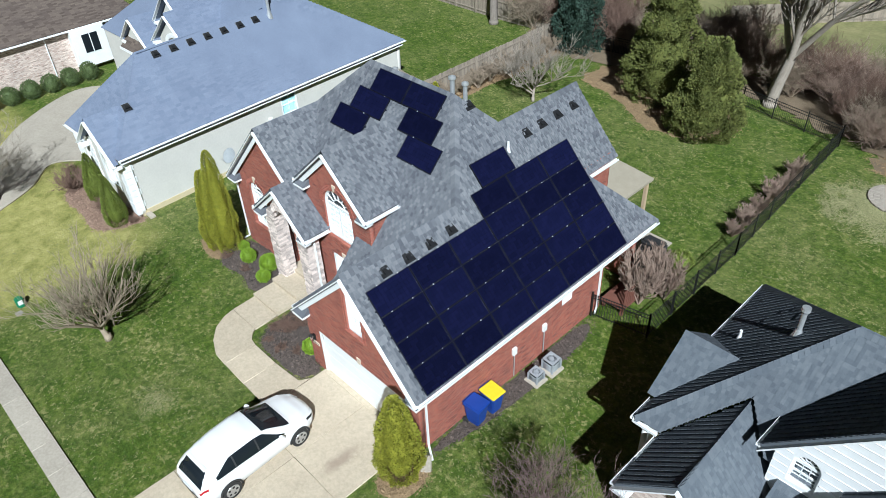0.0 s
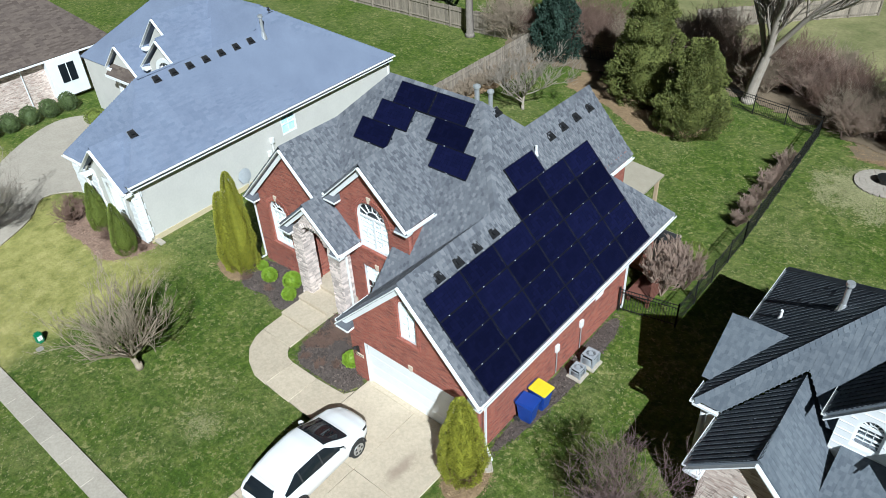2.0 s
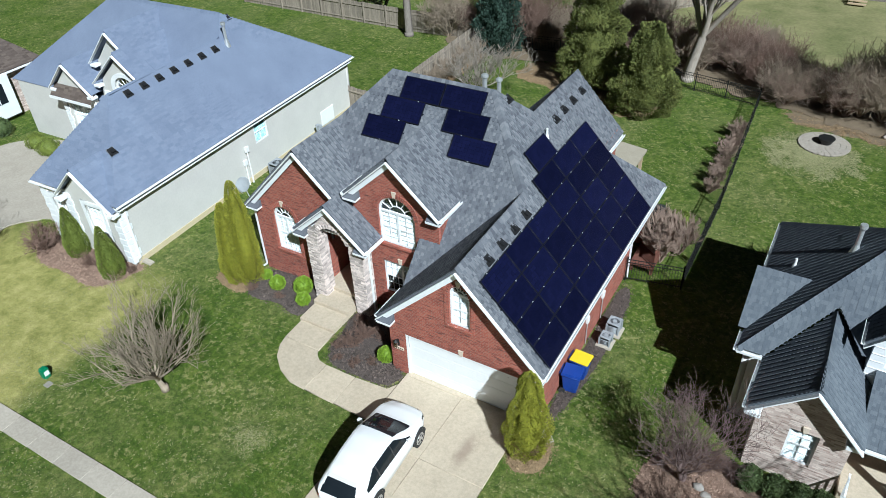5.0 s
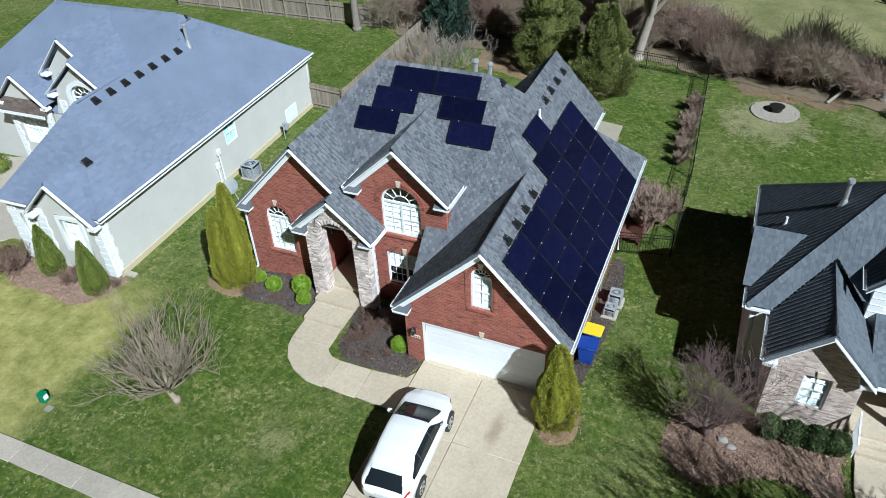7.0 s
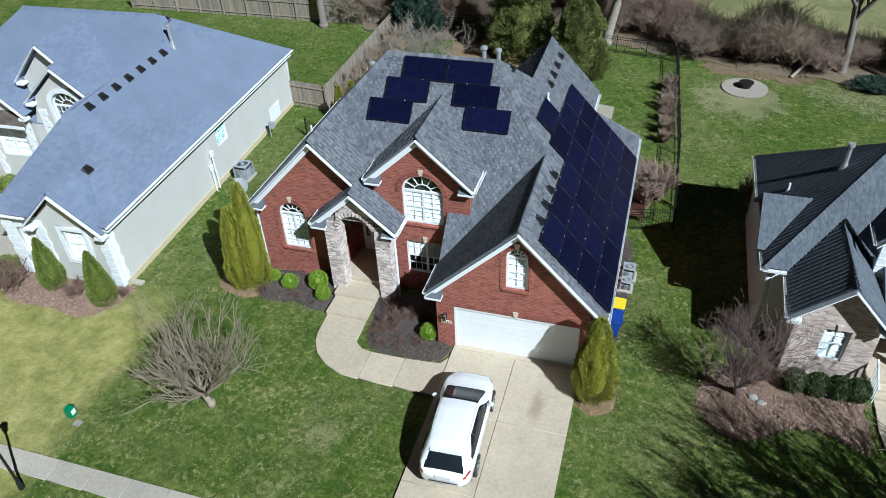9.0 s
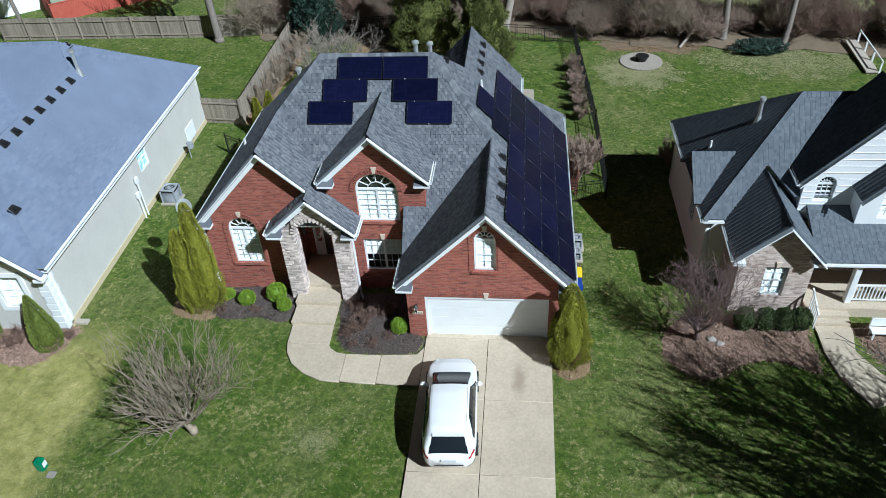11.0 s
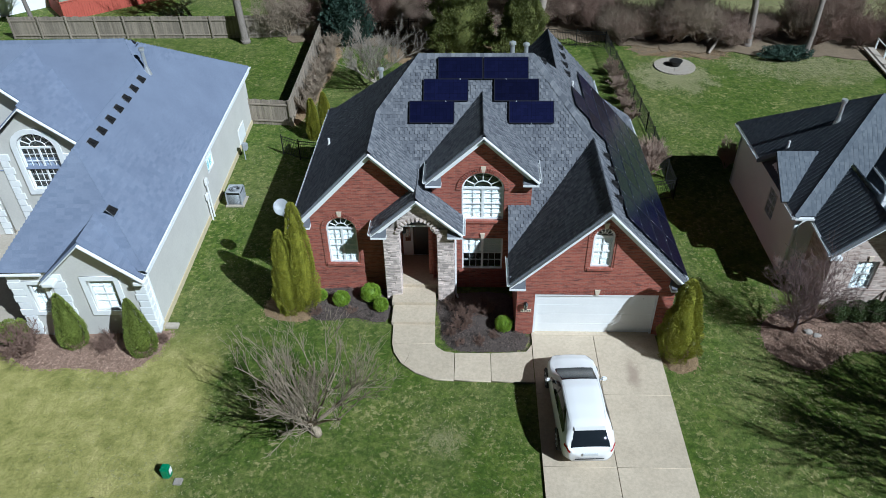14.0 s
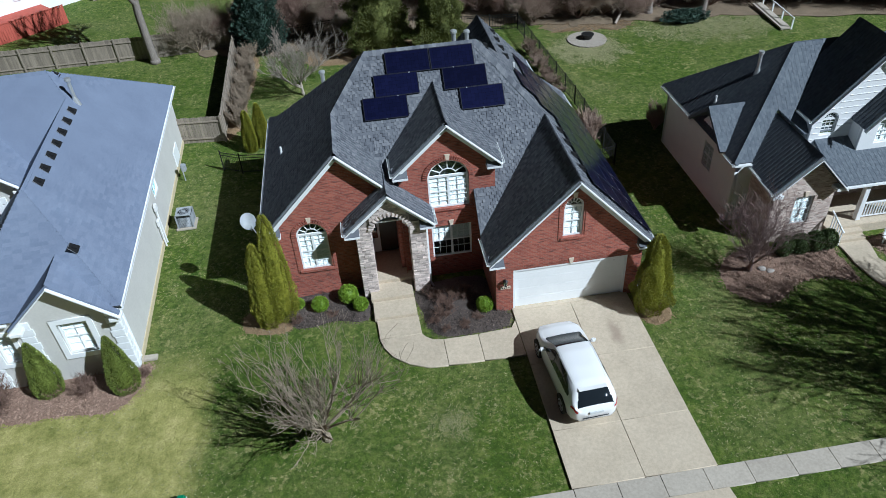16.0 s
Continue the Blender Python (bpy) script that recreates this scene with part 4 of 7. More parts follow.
window(house, gwin, FY, (2, 4), False, fan=4.88)
keystone(house, 2.42, FY, 5.33)
brick_arch(house, 2.02, 2.82, 4.88, 0.45, FY, 0.12)
window(house, lwin, LY, (4, 6), True, fan=3.16)
keystone(house, -8.08, LY, 3.83)
brick_arch(house, -8.72, -7.44, 3.16, 0.62, LY)
window(house, dwin, DY, (4, 6), True, fan=5.08)
keystone(house, -2.1, DY, 5.92)
brick_arch(house, -2.97, -1.24, 5.08, 0.80, DY)
window(house, lowin, DY, (6, 4), True, blind=0.5)
keystone(house, -2.08, DY, 2.62)
for x0, x1, z, y in ((1.9, 2.94, 3.46, FY), (-8.85, -7.31, 1.36, LY), (-3.1, -1.1, 3.55, DY), (-3.1, -1.06, 0.88, DY)):
    part("sill", boxed((x0, y - 0.07, z - 0.13), (x1, y + 0.12, z - 0.005), 0.01), BRICK, house)
# brick pilaster bands beside the windows
for x0, x1, z0, z1, y in ((1.82, 1.94, 3.33, 5.3, FY), (2.9, 3.02, 3.33, 5.3, FY), (-8.93, -8.80, 1.23, 3.2, LY), (-7.36, -7.23, 1.23, 3.2, LY)):
    part("brick_band", boxed((x0, y - 0.025, z0), (x1, y + 0.03, z1)), BRICK, house)
sw = Matrix.Translation((5.5, 0, 0)) @ Matrix.Rotation(math.pi / 2, 4, "Z")
window(house, rect(7.6, 8.25, 1.65, 2.55), 0.0, (2, 4), False, M=sw, depth=0.06)

# entry: stone pillars with an arch, its own small gable, and the recessed door
EYF = 1.98


def stone_face(parent, x0, x1, z0, z1, y, depth, seed, hole=None):
    """Ledge stones of uneven length and depth, each a piece."""
    rng = random.Random(seed)
    z = z0
    while z < z1 - 0.02:
        h = rng.uniform(0.055, 0.115)
        x = x0 - rng.random() * 0.1
        while x < x1 - 0.03:
            w = rng.uniform(0.14, 0.36)
            a, b = max(x, x0), min(x + w, x1)
            x += w
            if b - a < 0.04 or (hole and hole((a + b) / 2, z + h / 2)):
                continue
            part("stone", boxed((a + 0.004, y - rng.uniform(0.015, 0.055), z + 0.004), (b - 0.004, y + depth, min(z + h, z1) - 0.004)), STONE, parent)
        z += h


entry = empty("entry_porch", "small gabled porch on stone pillars")
entry.parent = house
ACX, AR, ASP = -4.77, 0.72, 3.55


def in_arch(x, z):
    dx = (x - ACX) / AR
    return abs(dx) < 1 and z < ASP + 0.62 * math.sqrt(max(0, 1 - dx * dx))


def porch_gable(x, z):
    return in_arch(x, z) or z > 5.1 - 0.95 * abs(x - ACX) - 0.12


ex0, ex1 = -6.22, -3.3
for x0, x1, s in ((ex0, -5.58, 1), (-3.97, ex1, 2)):
    part("pillar_core", boxed((x0 + 0.03, EYF, -0.3), (x1 - 0.03, EYF + 0.6, 3.75)), STONE_BACK, entry)
    stone_face(entry, x0, x1, -0.1, 3.75, EYF, 0.06, s)
part("arch_core", plate_mesh([(ex0 + 0.25, 3.75), (ACX - AR - 0.02, 3.75), (ACX - AR - 0.02, ASP)] + [(ACX - AR * math.cos(math.pi * k / 12), ASP + 0.62 * math.sin(math.pi * k / 12)) for k in range(13)] + [(ACX + AR + 0.02, 3.75), (ex1 - 0.25, 3.75), (ACX, 5.05)], [], 0.3, Matrix.Translation((0, EYF + 0.2, 0)) @ UP_Y), STONE_BACK, entry)
stone_face(entry, -5.6, -3.94, 3.6, 5.0, EYF, 0.06, 3, porch_gable)
for k in range(15):      # arch stones standing round the opening
    a = math.pi * (k + 0.5) / 15
    d = Vector((math.cos(a), 0, math.sin(a) * 0.9))
    p = Vector((ACX + AR * math.cos(a), EYF - 0.03, ASP + 0.62 * math.sin(a)))
    part("stone", beam(bmesh.new(), p, p + d * 0.2, 0.08, 0.14, (0, 1, 0)), STONE, entry)
# pillar sides
for xx, sgn in ((ex0, -1), (-5.58, 1), (-3.97, -1), (ex1, 1)):
    rng = random.Random(int(xx * 100))
    z = -0.1
    while z < 3.7:
        h = rng.uniform(0.06, 0.12)
        y = EYF
        while y < EYF + 0.6:
            w = rng.uniform(0.15, 0.32)
            a, b = sorted((xx - sgn * 0.05, xx + sgn * rng.uniform(0.01, 0.03)))
            part("stone", boxed((a, y + 0.004, z + 0.004), (b, min(y + w, EYF + 0.6) - 0.004, min(z + h, 3.75) - 0.004)), STONE, entry)
            y += w
        z += h
roof_slope([(ACX, 1.74, 5.42), (ACX, 4.2, 5.42), (-6.68, 4.2, 3.72), (-6.68, 1.74, 3.72)], SHINGLE, house, seed=61)
roof_slope([(ACX, 1.74, 5.42), (-2.92, 1.74, 3.76), (-2.92, 4.2, 3.76), (ACX, 4.2, 5.42)], SHINGLE, house, seed=62)
ridge_caps((ACX, 1.68, 5.42), (ACX, 3.4, 5.42), SHINGLE, house)
gable_trim(-6.68, -2.92, ACX, 5.42, 0.89, 0.897, 1.72, EYF)
part("porch_ceiling", boxed((-6.1, 2.2, 3.72), (-3.4, 3.0, 3.78)), TRIM, entry)
part("porch_recess", boxed((-6.1, 4.67, 0.3), (-3.55, 4.77, 4.2)), BRICK, entry)
part("recess_wall", boxed((-6.12, 2.97, 0.0), (-6.0, 4.72, 4.3)), BRICK, entry)
part("recess_wall", boxed((-3.7, 3.17, 0.0), (-3.6, 4.72, 4.3)), BRICK, entry)
fd = empty("front_door", "dark front door with white side lights")
fd.parent = house
part("door_frame", plate_mesh(rect(-5.68, -3.92, 0.385, 2.85), [rect(-5.58, -5.32, 0.6, 2.72), rect(-5.22, -4.38, 0.385, 2.72), rect(-4.28, -4.02, 0.6, 2.72)], 0.1, Matrix.Translation((0, 4.60, 0)) @ UP_Y), TRIM, fd)
part("door_leaf", boxed((-5.22, 4.59, 0.385), (-4.38, 4.65, 2.72), 0.01), DOORDARK, fd)
for x0, x1 in ((-5.58, -5.32), (-4.28, -4.02)):
    part("side_light", boxed((x0, 4.59, 0.6), (x1, 4.61, 2.72)), GLASS, fd)
    part("side_panel", boxed((x0, 4.58, 0.6), (x1, 4.62, 1.15)), TRIM, fd)
tagged(part("porch_lantern", tube(tube(bmesh.new(), (-5.4, 2.75, 3.0), (-5.4, 2.75, 3.35), 0.08, 0.05, 8), (-5.4, 2.75, 3.35), (-5.4, 2.75, 3.6), 0.012), IRON), "black wall lantern under the porch arch", "lantern")

# gutters and downspouts
gutter((EX + 0.06, -0.33, zr(EX) - 0.08), (EX + 0.06, 13.55, zr(EX) - 0.08), house)
gutter((EL - 0.06, 13.2, zl(EL) - 0.08), (EL - 0.06, 2.45, zl(EL) - 0.08), house)
gutter((-1.11, 1.45, zg(-1.05) - 0.08), (-1.11, -0.33, zg(-1.05) - 0.08), house)
gutter((0.18, 4.2, 5.65), (0.18, 2.6, 5.65), house)
gutter((-4.48, 2.6, 5.60), (-4.48, 4.1, 5.60), house)
gutter((-2.86, 2.9, 3.68), (-2.86, 1.7, 3.68), house)
gutter((-6.74, 1.7, 3.64), (-6.74, 2.7, 3.64), house)
gutter((3.68, 13.3, zr(3.62) - 0.08), (3.68, 11.4, zr(3.62) - 0.08), house)


def downspout(top, foot, parent, out=(0.5, -0.3)):
    bm = bmesh.new()
    beam(bm, top, foot, 0.075, 0.055, (0, 1, 0))
    beam(bm, foot, (foot[0] + out[0], foot[1] + out[1], G + 0.06), 0.075, 0.055)
    return part("downspout", bm, TRIM, parent)


downspout((5.56, 0.25, zr(EX) - 0.15), (5.56, 0.25, 0.0), house)
downspout((5.56, 10.05, zr(EX) - 0.15), (5.56, 10.05, 0.0), house, (0.1, -0.3))
downspout((-3.22, 2.3, 3.6), (-3.22, 2.3, 0.05), house, (0.1, -0.2))
downspout((-9.8, 2.68, 3.6), (-9.8, 2.68, 0.05), house, (-0.2, -0.2))
sb = bmesh.new()
beam(sb, (5.8, -0.1, G + 0.1), (6.25, -0.55, G + 0.08), 0.28, 0.05)
beam(sb, (5.68, -0.2, G + 0.13), (6.13, -0.65, G + 0.12), 0.04, 0.1)
beam(sb, (5.92, 0.02, G + 0.13), (6.37, -0.43, G + 0.12), 0.04, 0.1)
tagged(part("splash_block", sb, CONCRETE_GREY), "grey concrete splash block under the downspout", "splash block")

# house lamp and number plaque beside the garage
wl = empty("wall_lantern", "black coach lantern on the brick pier", "lantern")
part("bracket", boxed((-0.42, FY - 0.06, 1.35), (-0.3, FY, 1.65), 0.01), IRON, wl)
part("lantern_body", tube(bmesh.new(), (-0.36, FY - 0.16, 1.4), (-0.36, FY - 0.16, 1.66), 0.06, 0.085, 6), GLASS, wl)
part("lantern_cap", tube(bmesh.new(), (-0.36, FY - 0.16, 1.66), (-0.36, FY - 0.16, 1.76), 0.11, 0.02, 6), IRON, wl)
pq = empty("number_plaque", "small pale stone plaque with plain bars", "plaque")
part("slab", boxed((-0.55, FY - 0.03, 1.12), (-0.12, FY + 0.005, 1.27), 0.008), LIMESTONE, pq)
for k in range(4):
    part("bar", boxed((-0.48 + k * 0.09, FY - 0.036, 1.16), (-0.44 + k * 0.09, FY - 0.028, 1.23)), IRON, pq)


# ---- roof fittings ----
def on_right(x, y, up=0.0):
    return Vector((x, y, zr(x))) + Vector((1.05, 0, 1)).normalized() * up


NR = Vector((1.05, 0, 1)).normalized()
DR = Vector((1, 0, -1.05)).normalized()       # downhill on the right slope
NF = Vector((0, -1.03, 1)).normalized()
DF = Vector((0, -1, -1.03)).normalized()
PW, PH = 1.838, 0.968


def solar_panel(name, parent, centre, along, down, normal, w, clamps):
    m = Matrix((along, -down, normal)).transposed().to_4x4()
    m.translation = centre
    p = empty(name)
    p.parent = parent
    p.matrix_world = m
    me = bpy.data.meshes.new("cell_sheet")
    bm = boxed((-w / 2 + 0.03, -PH / 2 + 0.03, -0.005), (w / 2 - 0.03, PH / 2 - 0.03, 0.012))
    bm.to_mesh(me)
    bm.free()
    box_uv(me)
    c = finish("cell_sheet", me, PANEL, None)
    c.parent = p
    me2 = bpy.data.meshes.new("frame")
    bm = plate_mesh(rect(-w / 2, w / 2, -PH / 2, PH / 2), [rect(-w / 2 + 0.03, w / 2 - 0.03, -PH / 2 + 0.03, PH / 2 - 0.03)], 0.036, Matrix.Identity(4))
    bm.to_mesh(me2)
    bm.free()
    f = finish("frame", me2, FRAMEBLACK, None)
    f.parent = p
    for x, y in clamps:
        me3 = bpy.data.meshes.new("clamp")
        bm = boxed((x - 0.022, y - 0.016, 0.01), (x + 0.022, y + 0.016, 0.032), 0.004)
        bm.to_mesh(me3)
        bm.free()
        k = finish("clamp", me3, CLAMP, None)
        k.parent = p
    return p


array_r = empty("solar_array", "dark blue solar panels on the wide side slope", "solar array")
X0, Y0, DX, CW = 5.78, 0.08, 0.672, 1.855
for r, (ys, n) in enumerate(((Y0, 6), (Y0, 6), (Y0, 6), (Y0, 6), (Y0 + 3 * CW, 3), (6.28, 1))):
    for c in range(n):
        x = X0 - DX * (r + 0.5)
        y = ys + CW * (c + 0.5)
        clamps = [(-0.45, PH / 2 + 0.006), (0.45, PH / 2 + 0.006)] if r < 4 or (r == 4 and c == 1) else []
        solar_panel("solar_panel", array_r, on_right(x, y, 0.11), Vector((0, 1, 0)), DR, NR, PW, clamps)
array_f = empty("solar_array", "dark blue solar panels on the front slope", "solar array")
for row, xs in enumerate(([-4.02, -2.1], [-4.62, -1.66], [-5.2, -1.04])):
    for x in xs:
        y = 7.31 - 0.664 * (row + 0.5)
        solar_panel("solar_panel", array_f, Vector((x + 0.945, y, zf(y))) + NF * 0.1, Vector((1, 0, 0)), DF, NF, 1.89, [(0.0, -PH / 2 - 0.006)])
# rails under the panels
for arr, x, ys in ((array_r, X0 - DX * k - d, (Y0 - 0.02, Y0 + 6 * CW)) for k in range(4) for d in (0.18, 0.5)):
    part("rail", beam(bmesh.new(), on_right(x, ys[0], 0.06), on_right(x, ys[1], 0.06), 0.04, 0.05), FRAMEBLACK, arr)
for row, (xa, xb) in enumerate(((-4.05, -0.2), (-4.65, -2.7), (-5.23, -3.28))):
    y = 7.31 - 0.664 * (row + 0.5)
    part("rail", beam(bmesh.new(), Vector((xa, y, zf(y))) + NF * 0.05, Vector((xb, y, zf(y))) + NF * 0.05, 0.05, 0.04), FRAMEBLACK, array_f)


def roof_vent(at, down, normal, label="black slant-back roof vent", group="roof vents"):
    """A slant-back vent: flashing plate, hood open downhill, louvre."""
    side = normal.cross(down)
    m = Matrix((side, down, normal)).transposed().to_4x4()
    m.translation = at
    v = empty("roof_vent", label, "roof vent", group)
    v.matrix_world = m
    for nm, build in (("flashing", lambda: boxed((-0.20, -0.2, 0.0), (0.20, 0.2, 0.022))), ("hood", None), ("louvre", lambda: boxed((-0.12, 0.14, 0.03), (0.12, 0.178, 0.12)))):
        if build:
            bm = build()
        else:
            bm = bmesh.new()
            top = [bm.verts.new(p) for p in ((-0.17, -0.19, 0.035), (0.17, -0.19, 0.035), (0.2, 0.18, 0.22), (-0.2, 0.18, 0.22))]
            low = [bm.verts.new((p.co.x, p.co.y, 0.028)) for p in top]
            bm.faces.new(top)
            for i in range(4):
                bm.faces.new((top[i], low[i], low[(i + 1) % 4], top[(i + 1) % 4]))
            bm.faces.new(low[::-1])
            bmesh.ops.bevel(bm, geom=[e for e in bm.edges if all(p in top for p in e.verts)], offset=0.11, segments=4, affect="EDGES")
        bmesh.ops.recalc_face_normals(bm, faces=bm.faces)
        me = bpy.data.meshes.new(nm)
        bm.to_mesh(me)
        bm.free()
        o = finish(nm, me, SHINGLE if nm == "flashing" else VENTBLACK, None)
        o.parent = v
    return v


for x, y in ((2.93, 1.13), (2.93, 2.16), (2.92, 3.19), (2.9, 4.22), (1.74, 9.56), (1.72, 10.51), (1.71, 11.52), (1.7, 12.56), (0.4, 7.75)):
    roof_vent(on_right(x, y), DR, NR)


def pipe_vent(at, h, r, mat, label, cap=True, name="vent_pipe"):
    p = empty(name, label, "vent pipe", at=at)
    o = Vector(at)
    part("pipe", tube(bmesh.new(), o - Vector((0, 0, 0.15)), o + Vector((0, 0, h)), r, r, 12), mat, p, smooth=False)
    part("collar", tube(bmesh.new(), o - Vector((0, 0, 0.12)), o + Vector((0, 0, 0.12)), r * 2.2, r * 1.05, 12), mat, p)
    if cap:
        bm = tube(bmesh.new(), o + Vector((0, 0, h)), o + Vector((0, 0, h + 0.05)), r * 0.9, r * 1.6, 12)
        tube(bm, o + Vector((0, 0, h + 0.05)), o + Vector((0, 0, h + 0.14)), r * 1.6, r * 1.5, 12)
        tube(bm, o + Vector((0, 0, h + 0.14)), o + Vector((0, 0, h + 0.2)), r * 1.5, r * 0.3, 12)
        part("cap", bm, mat, p)
    return p


pipe_vent((-0.85, 8.15, 8.3), 0.75, 0.1, GALV, "galvanised flue pipe with a round cap behind the ridge")
pipe_vent((-0.25, 8.25, 8.25), 0.7, 0.09, GALV, "galvanised flue pipe with a round cap behind the ridge")
pipe_vent((-6.9, 10.35, 5.85), 1.05, 0.1, GALV, "galvanised flue pipe with a round cap on the far slope")
pipe_vent((1.9, 8.35, zr(1.9)), 0.35, 0.05, PVC, "short white plastic vent pipe", False)
pipe_vent((-9.2, 7.6, zl(-9.2)), 0.35, 0.05, PVC, "short white plastic vent pipe", False)


# ---- the cream stucco house ----
stucco_house = empty("stucco_house", "cream stucco house with slate blue shingle roof", "house")
LE = -15.5


def zb(x):
    return 3.45 + 1.10 * (LE - x)


LRX, LRZ = -18.6, zb(-18.6)
APEX = (-19.4, 12.2, zb(-19.4))
APEXW = (-28.0, 12.2, zb(-19.4))
blue = [
    [(LE, -0.4, 3.35), (LE, 18.9, 3.35), APEX, (LRX, 11.0, LRZ), (LRX, 3.2, LRZ)],
    [(LE, 18.9, 3.35), (-33.5, 18.9, 3.35), APEXW, APEX],
    [(LE, -0.4, 3.35), (LRX, 3.2, LRZ), (-21.5, -0.4, 3.35), (-19.37, -0.4, 3.35), (-17.6, 1.24, 4.95), (-15.83, -0.4, 3.35)],
    [(-21.5, -0.4, 3.35), (LRX, 3.2, LRZ), (LRX, 11.0, LRZ), (-21.9, 7.4, 3.35)],
    [(-21.9, 7.4, 3.35), (LRX, 11.0, LRZ), APEX, APEXW, (-33.5, 7.4, 3.35)],
    [(-33.5, 7.4, 3.35), APEXW, (-33.5, 18.9, 3.35)],
    [(-17.6, -0.62, 4.95), (-17.6, 1.24, 4.95), (-15.83, -0.4, 3.35), (-15.58, -0.4, 3.12), (-15.58, -0.62, 3.12)],
    [(-17.6, -0.62, 4.95), (-19.62, -0.62, 3.12), (-19.62, -0.4, 3.12), (-19.37, -0.4, 3.35), (-17.6, 1.24, 4.95)],
    [(-22.75, 7.1, 6.75), (-22.75, 11.25, 6.75), (-20.4, 9.3, 4.75), (-20.4, 7.1, 4.75)],
    [(-22.78, 7.1, 6.70), (-25.1, 7.1, 4.73), (-25.1, 9.3, 4.73), (-22.78, 11.25, 6.70)],
    [(-23.9, 7.9, 7.55), (-23.9, 12.1, 7.55), (-21.8, 9.95, 5.5), (-21.8, 7.9, 5.5)],
    [(-23.93, 7.9, 7.50), (-26.0, 7.9, 5.48), (-26.0, 9.95, 5.48), (-23.93, 12.1, 7.50)],
    [(-26.9, 6.7, 5.7), (-26.9, 10.1, 5.7), (-25.1, 8.3, 4.05), (-25.1, 6.7, 4.05)],
    [(-26.9, 6.7, 5.7), (-28.7, 6.7, 4.05), (-28.7, 8.3, 4.05), (-26.9, 10.1, 5.7)],
]
for i, pts in enumerate(blue):
    roof_slope(pts, SHINGLE_BLUE, stucco_house, expose=0.15, tab=0.33, lift=(0.007, 0.008), thick=0.07, seed=80 + i)
for a, b in ((APEX, APEXW), ((-17.6, -0.62, 4.95), (-17.6, 1.2, 4.95))):
    ridge_caps(a, b, SHINGLE_BLUE, stucco_house, 0.15)
lfw = rect(-18.1, -17.0, 1.15, 2.75)
lsw = rect(-20.5, -19.85, 1.15, 2.6)
ENTRY_ARCH = arch_loop(-23.7, -21.9, 2.2, 4.45, 0.8)
wall_x("wall_side", [(0.05, -0.35), (18.45, -0.35), (18.45, 3.3), (0.05, 3.3)], [rect(9.35, 10.45, 1.7, 2.9)], -15.97, 0.25, STUCCO, stucco_house)
part("foundation", boxed((-16.1, 0.0, -0.4), (-15.8, 18.5, 0.02)), plain("tan_footing", (0.50, 0.42, 0.26), (0.58, 0.49, 0.32), 3, 0.9), stucco_house)
wall_y("wall_front", [(-20.9, -0.35), (-15.85, -0.35), (-15.85, 3.2), (-17.6, 4.75), (-19.3, 3.2), (-20.9, 3.2)], [lfw, lsw], -0.2, 0.25, STUCCO, stucco_house)
wall_x("wall_drive", [(0.05, -0.35), (7.6, -0.35), (7.6, 3.2), (0.05, 3.2)], [], -20.9, 0.25, STUCCO, stucco_house)
wall_y("wall_entry", [(-33.0, -0.35), (-20.9, -0.35), (-20.9, 4.9), (-22.75, 6.5), (-24.6, 4.9), (-25.2, 3.3), (-33.0, 3.3)], [ENTRY_ARCH], 7.4, 0.25, STUCCO, stucco_house)
wall_y("wall_upper_gable", [(-25.8, 4.5), (-21.95, 4.5), (-21.95, 5.4), (-23.9, 7.35), (-25.8, 5.4)], [], 8.3, 0.2, STUCCO, stucco_house)
wall_y("wall_bay", [(-28.4, -0.35), (-25.4, -0.35), (-25.4, 4.1), (-26.9, 5.5), (-28.4, 4.1)], [rect(-27.85, -25.95, 1.3, 3.1)], 7.0, 0.2, STUCCO, stucco_house)
wall_y("wall_rear", [(-33.0, -0.35), (-15.85, -0.35), (-15.85, 3.3), (-33.0, 3.3)], [], 18.45, 0.25, STUCCO, stucco_house)
window(stucco_house, lfw, -0.2, (2, 4), False)
part("surround", plate_mesh(swell(lfw, 0.22), [lfw], 0.06, Matrix.Translation((0, -0.23, 0)) @ UP_Y), TRIM, stucco_house)
window(stucco_house, lsw, -0.2, (2, 4), False)
part("surround", plate_mesh(swell(lsw, 0.18), [lsw], 0.06, Matrix.Translation((0, -0.23, 0)) @ UP_Y), TRIM, stucco_house)
window(stucco_house, ENTRY_ARCH, 7.4, (6, 6), True, fan=4.45, blind=False)
part("surround", plate_mesh(swell(ENTRY_ARCH, 0.24), [ENTRY_ARCH], 0.08, Matrix.Translation((0, 7.36, 0)) @ UP_Y), TRIM, stucco_house)
window(stucco_house, rect(-27.85, -25.95, 1.3, 3.1), 7.0, (4, 4), True)
# quoins and a small pent roof on the entry front
for k in range(12):
    w = 0.5 if k % 2 else 0.38
    part("quoin", boxed((-24.75, 7.335, -0.12 + k * 0.36), (-24.75 + w, 7.405, 0.215 + k * 0.36), 0.012), TRIM, stucco_house)
    part("quoin", boxed((-21.4 - w, 7.335, -0.12 + k * 0.36), (-21.4, 7.405, 0.215 + k * 0.36), 0.012), TRIM, stucco_house)
    if k < 11:
        for xq in (-28.45, -25.8):
            part("quoin", boxed((xq, 6.935, -0.12 + k * 0.36), (xq + w * 0.9, 7.005, 0.215 + k * 0.36), 0.012), TRIM, stucco_house)
roof_slope([(-28.6, 6.45, 3.55), (-25.2, 6.45, 3.55), (-25.2, 7.0, 4.1), (-28.6, 7.0, 4.1)], SHINGLE_BROWN, stucco_house, tab=0.33, thick=0.06, lift=(0.007, 0.01), seed=98)
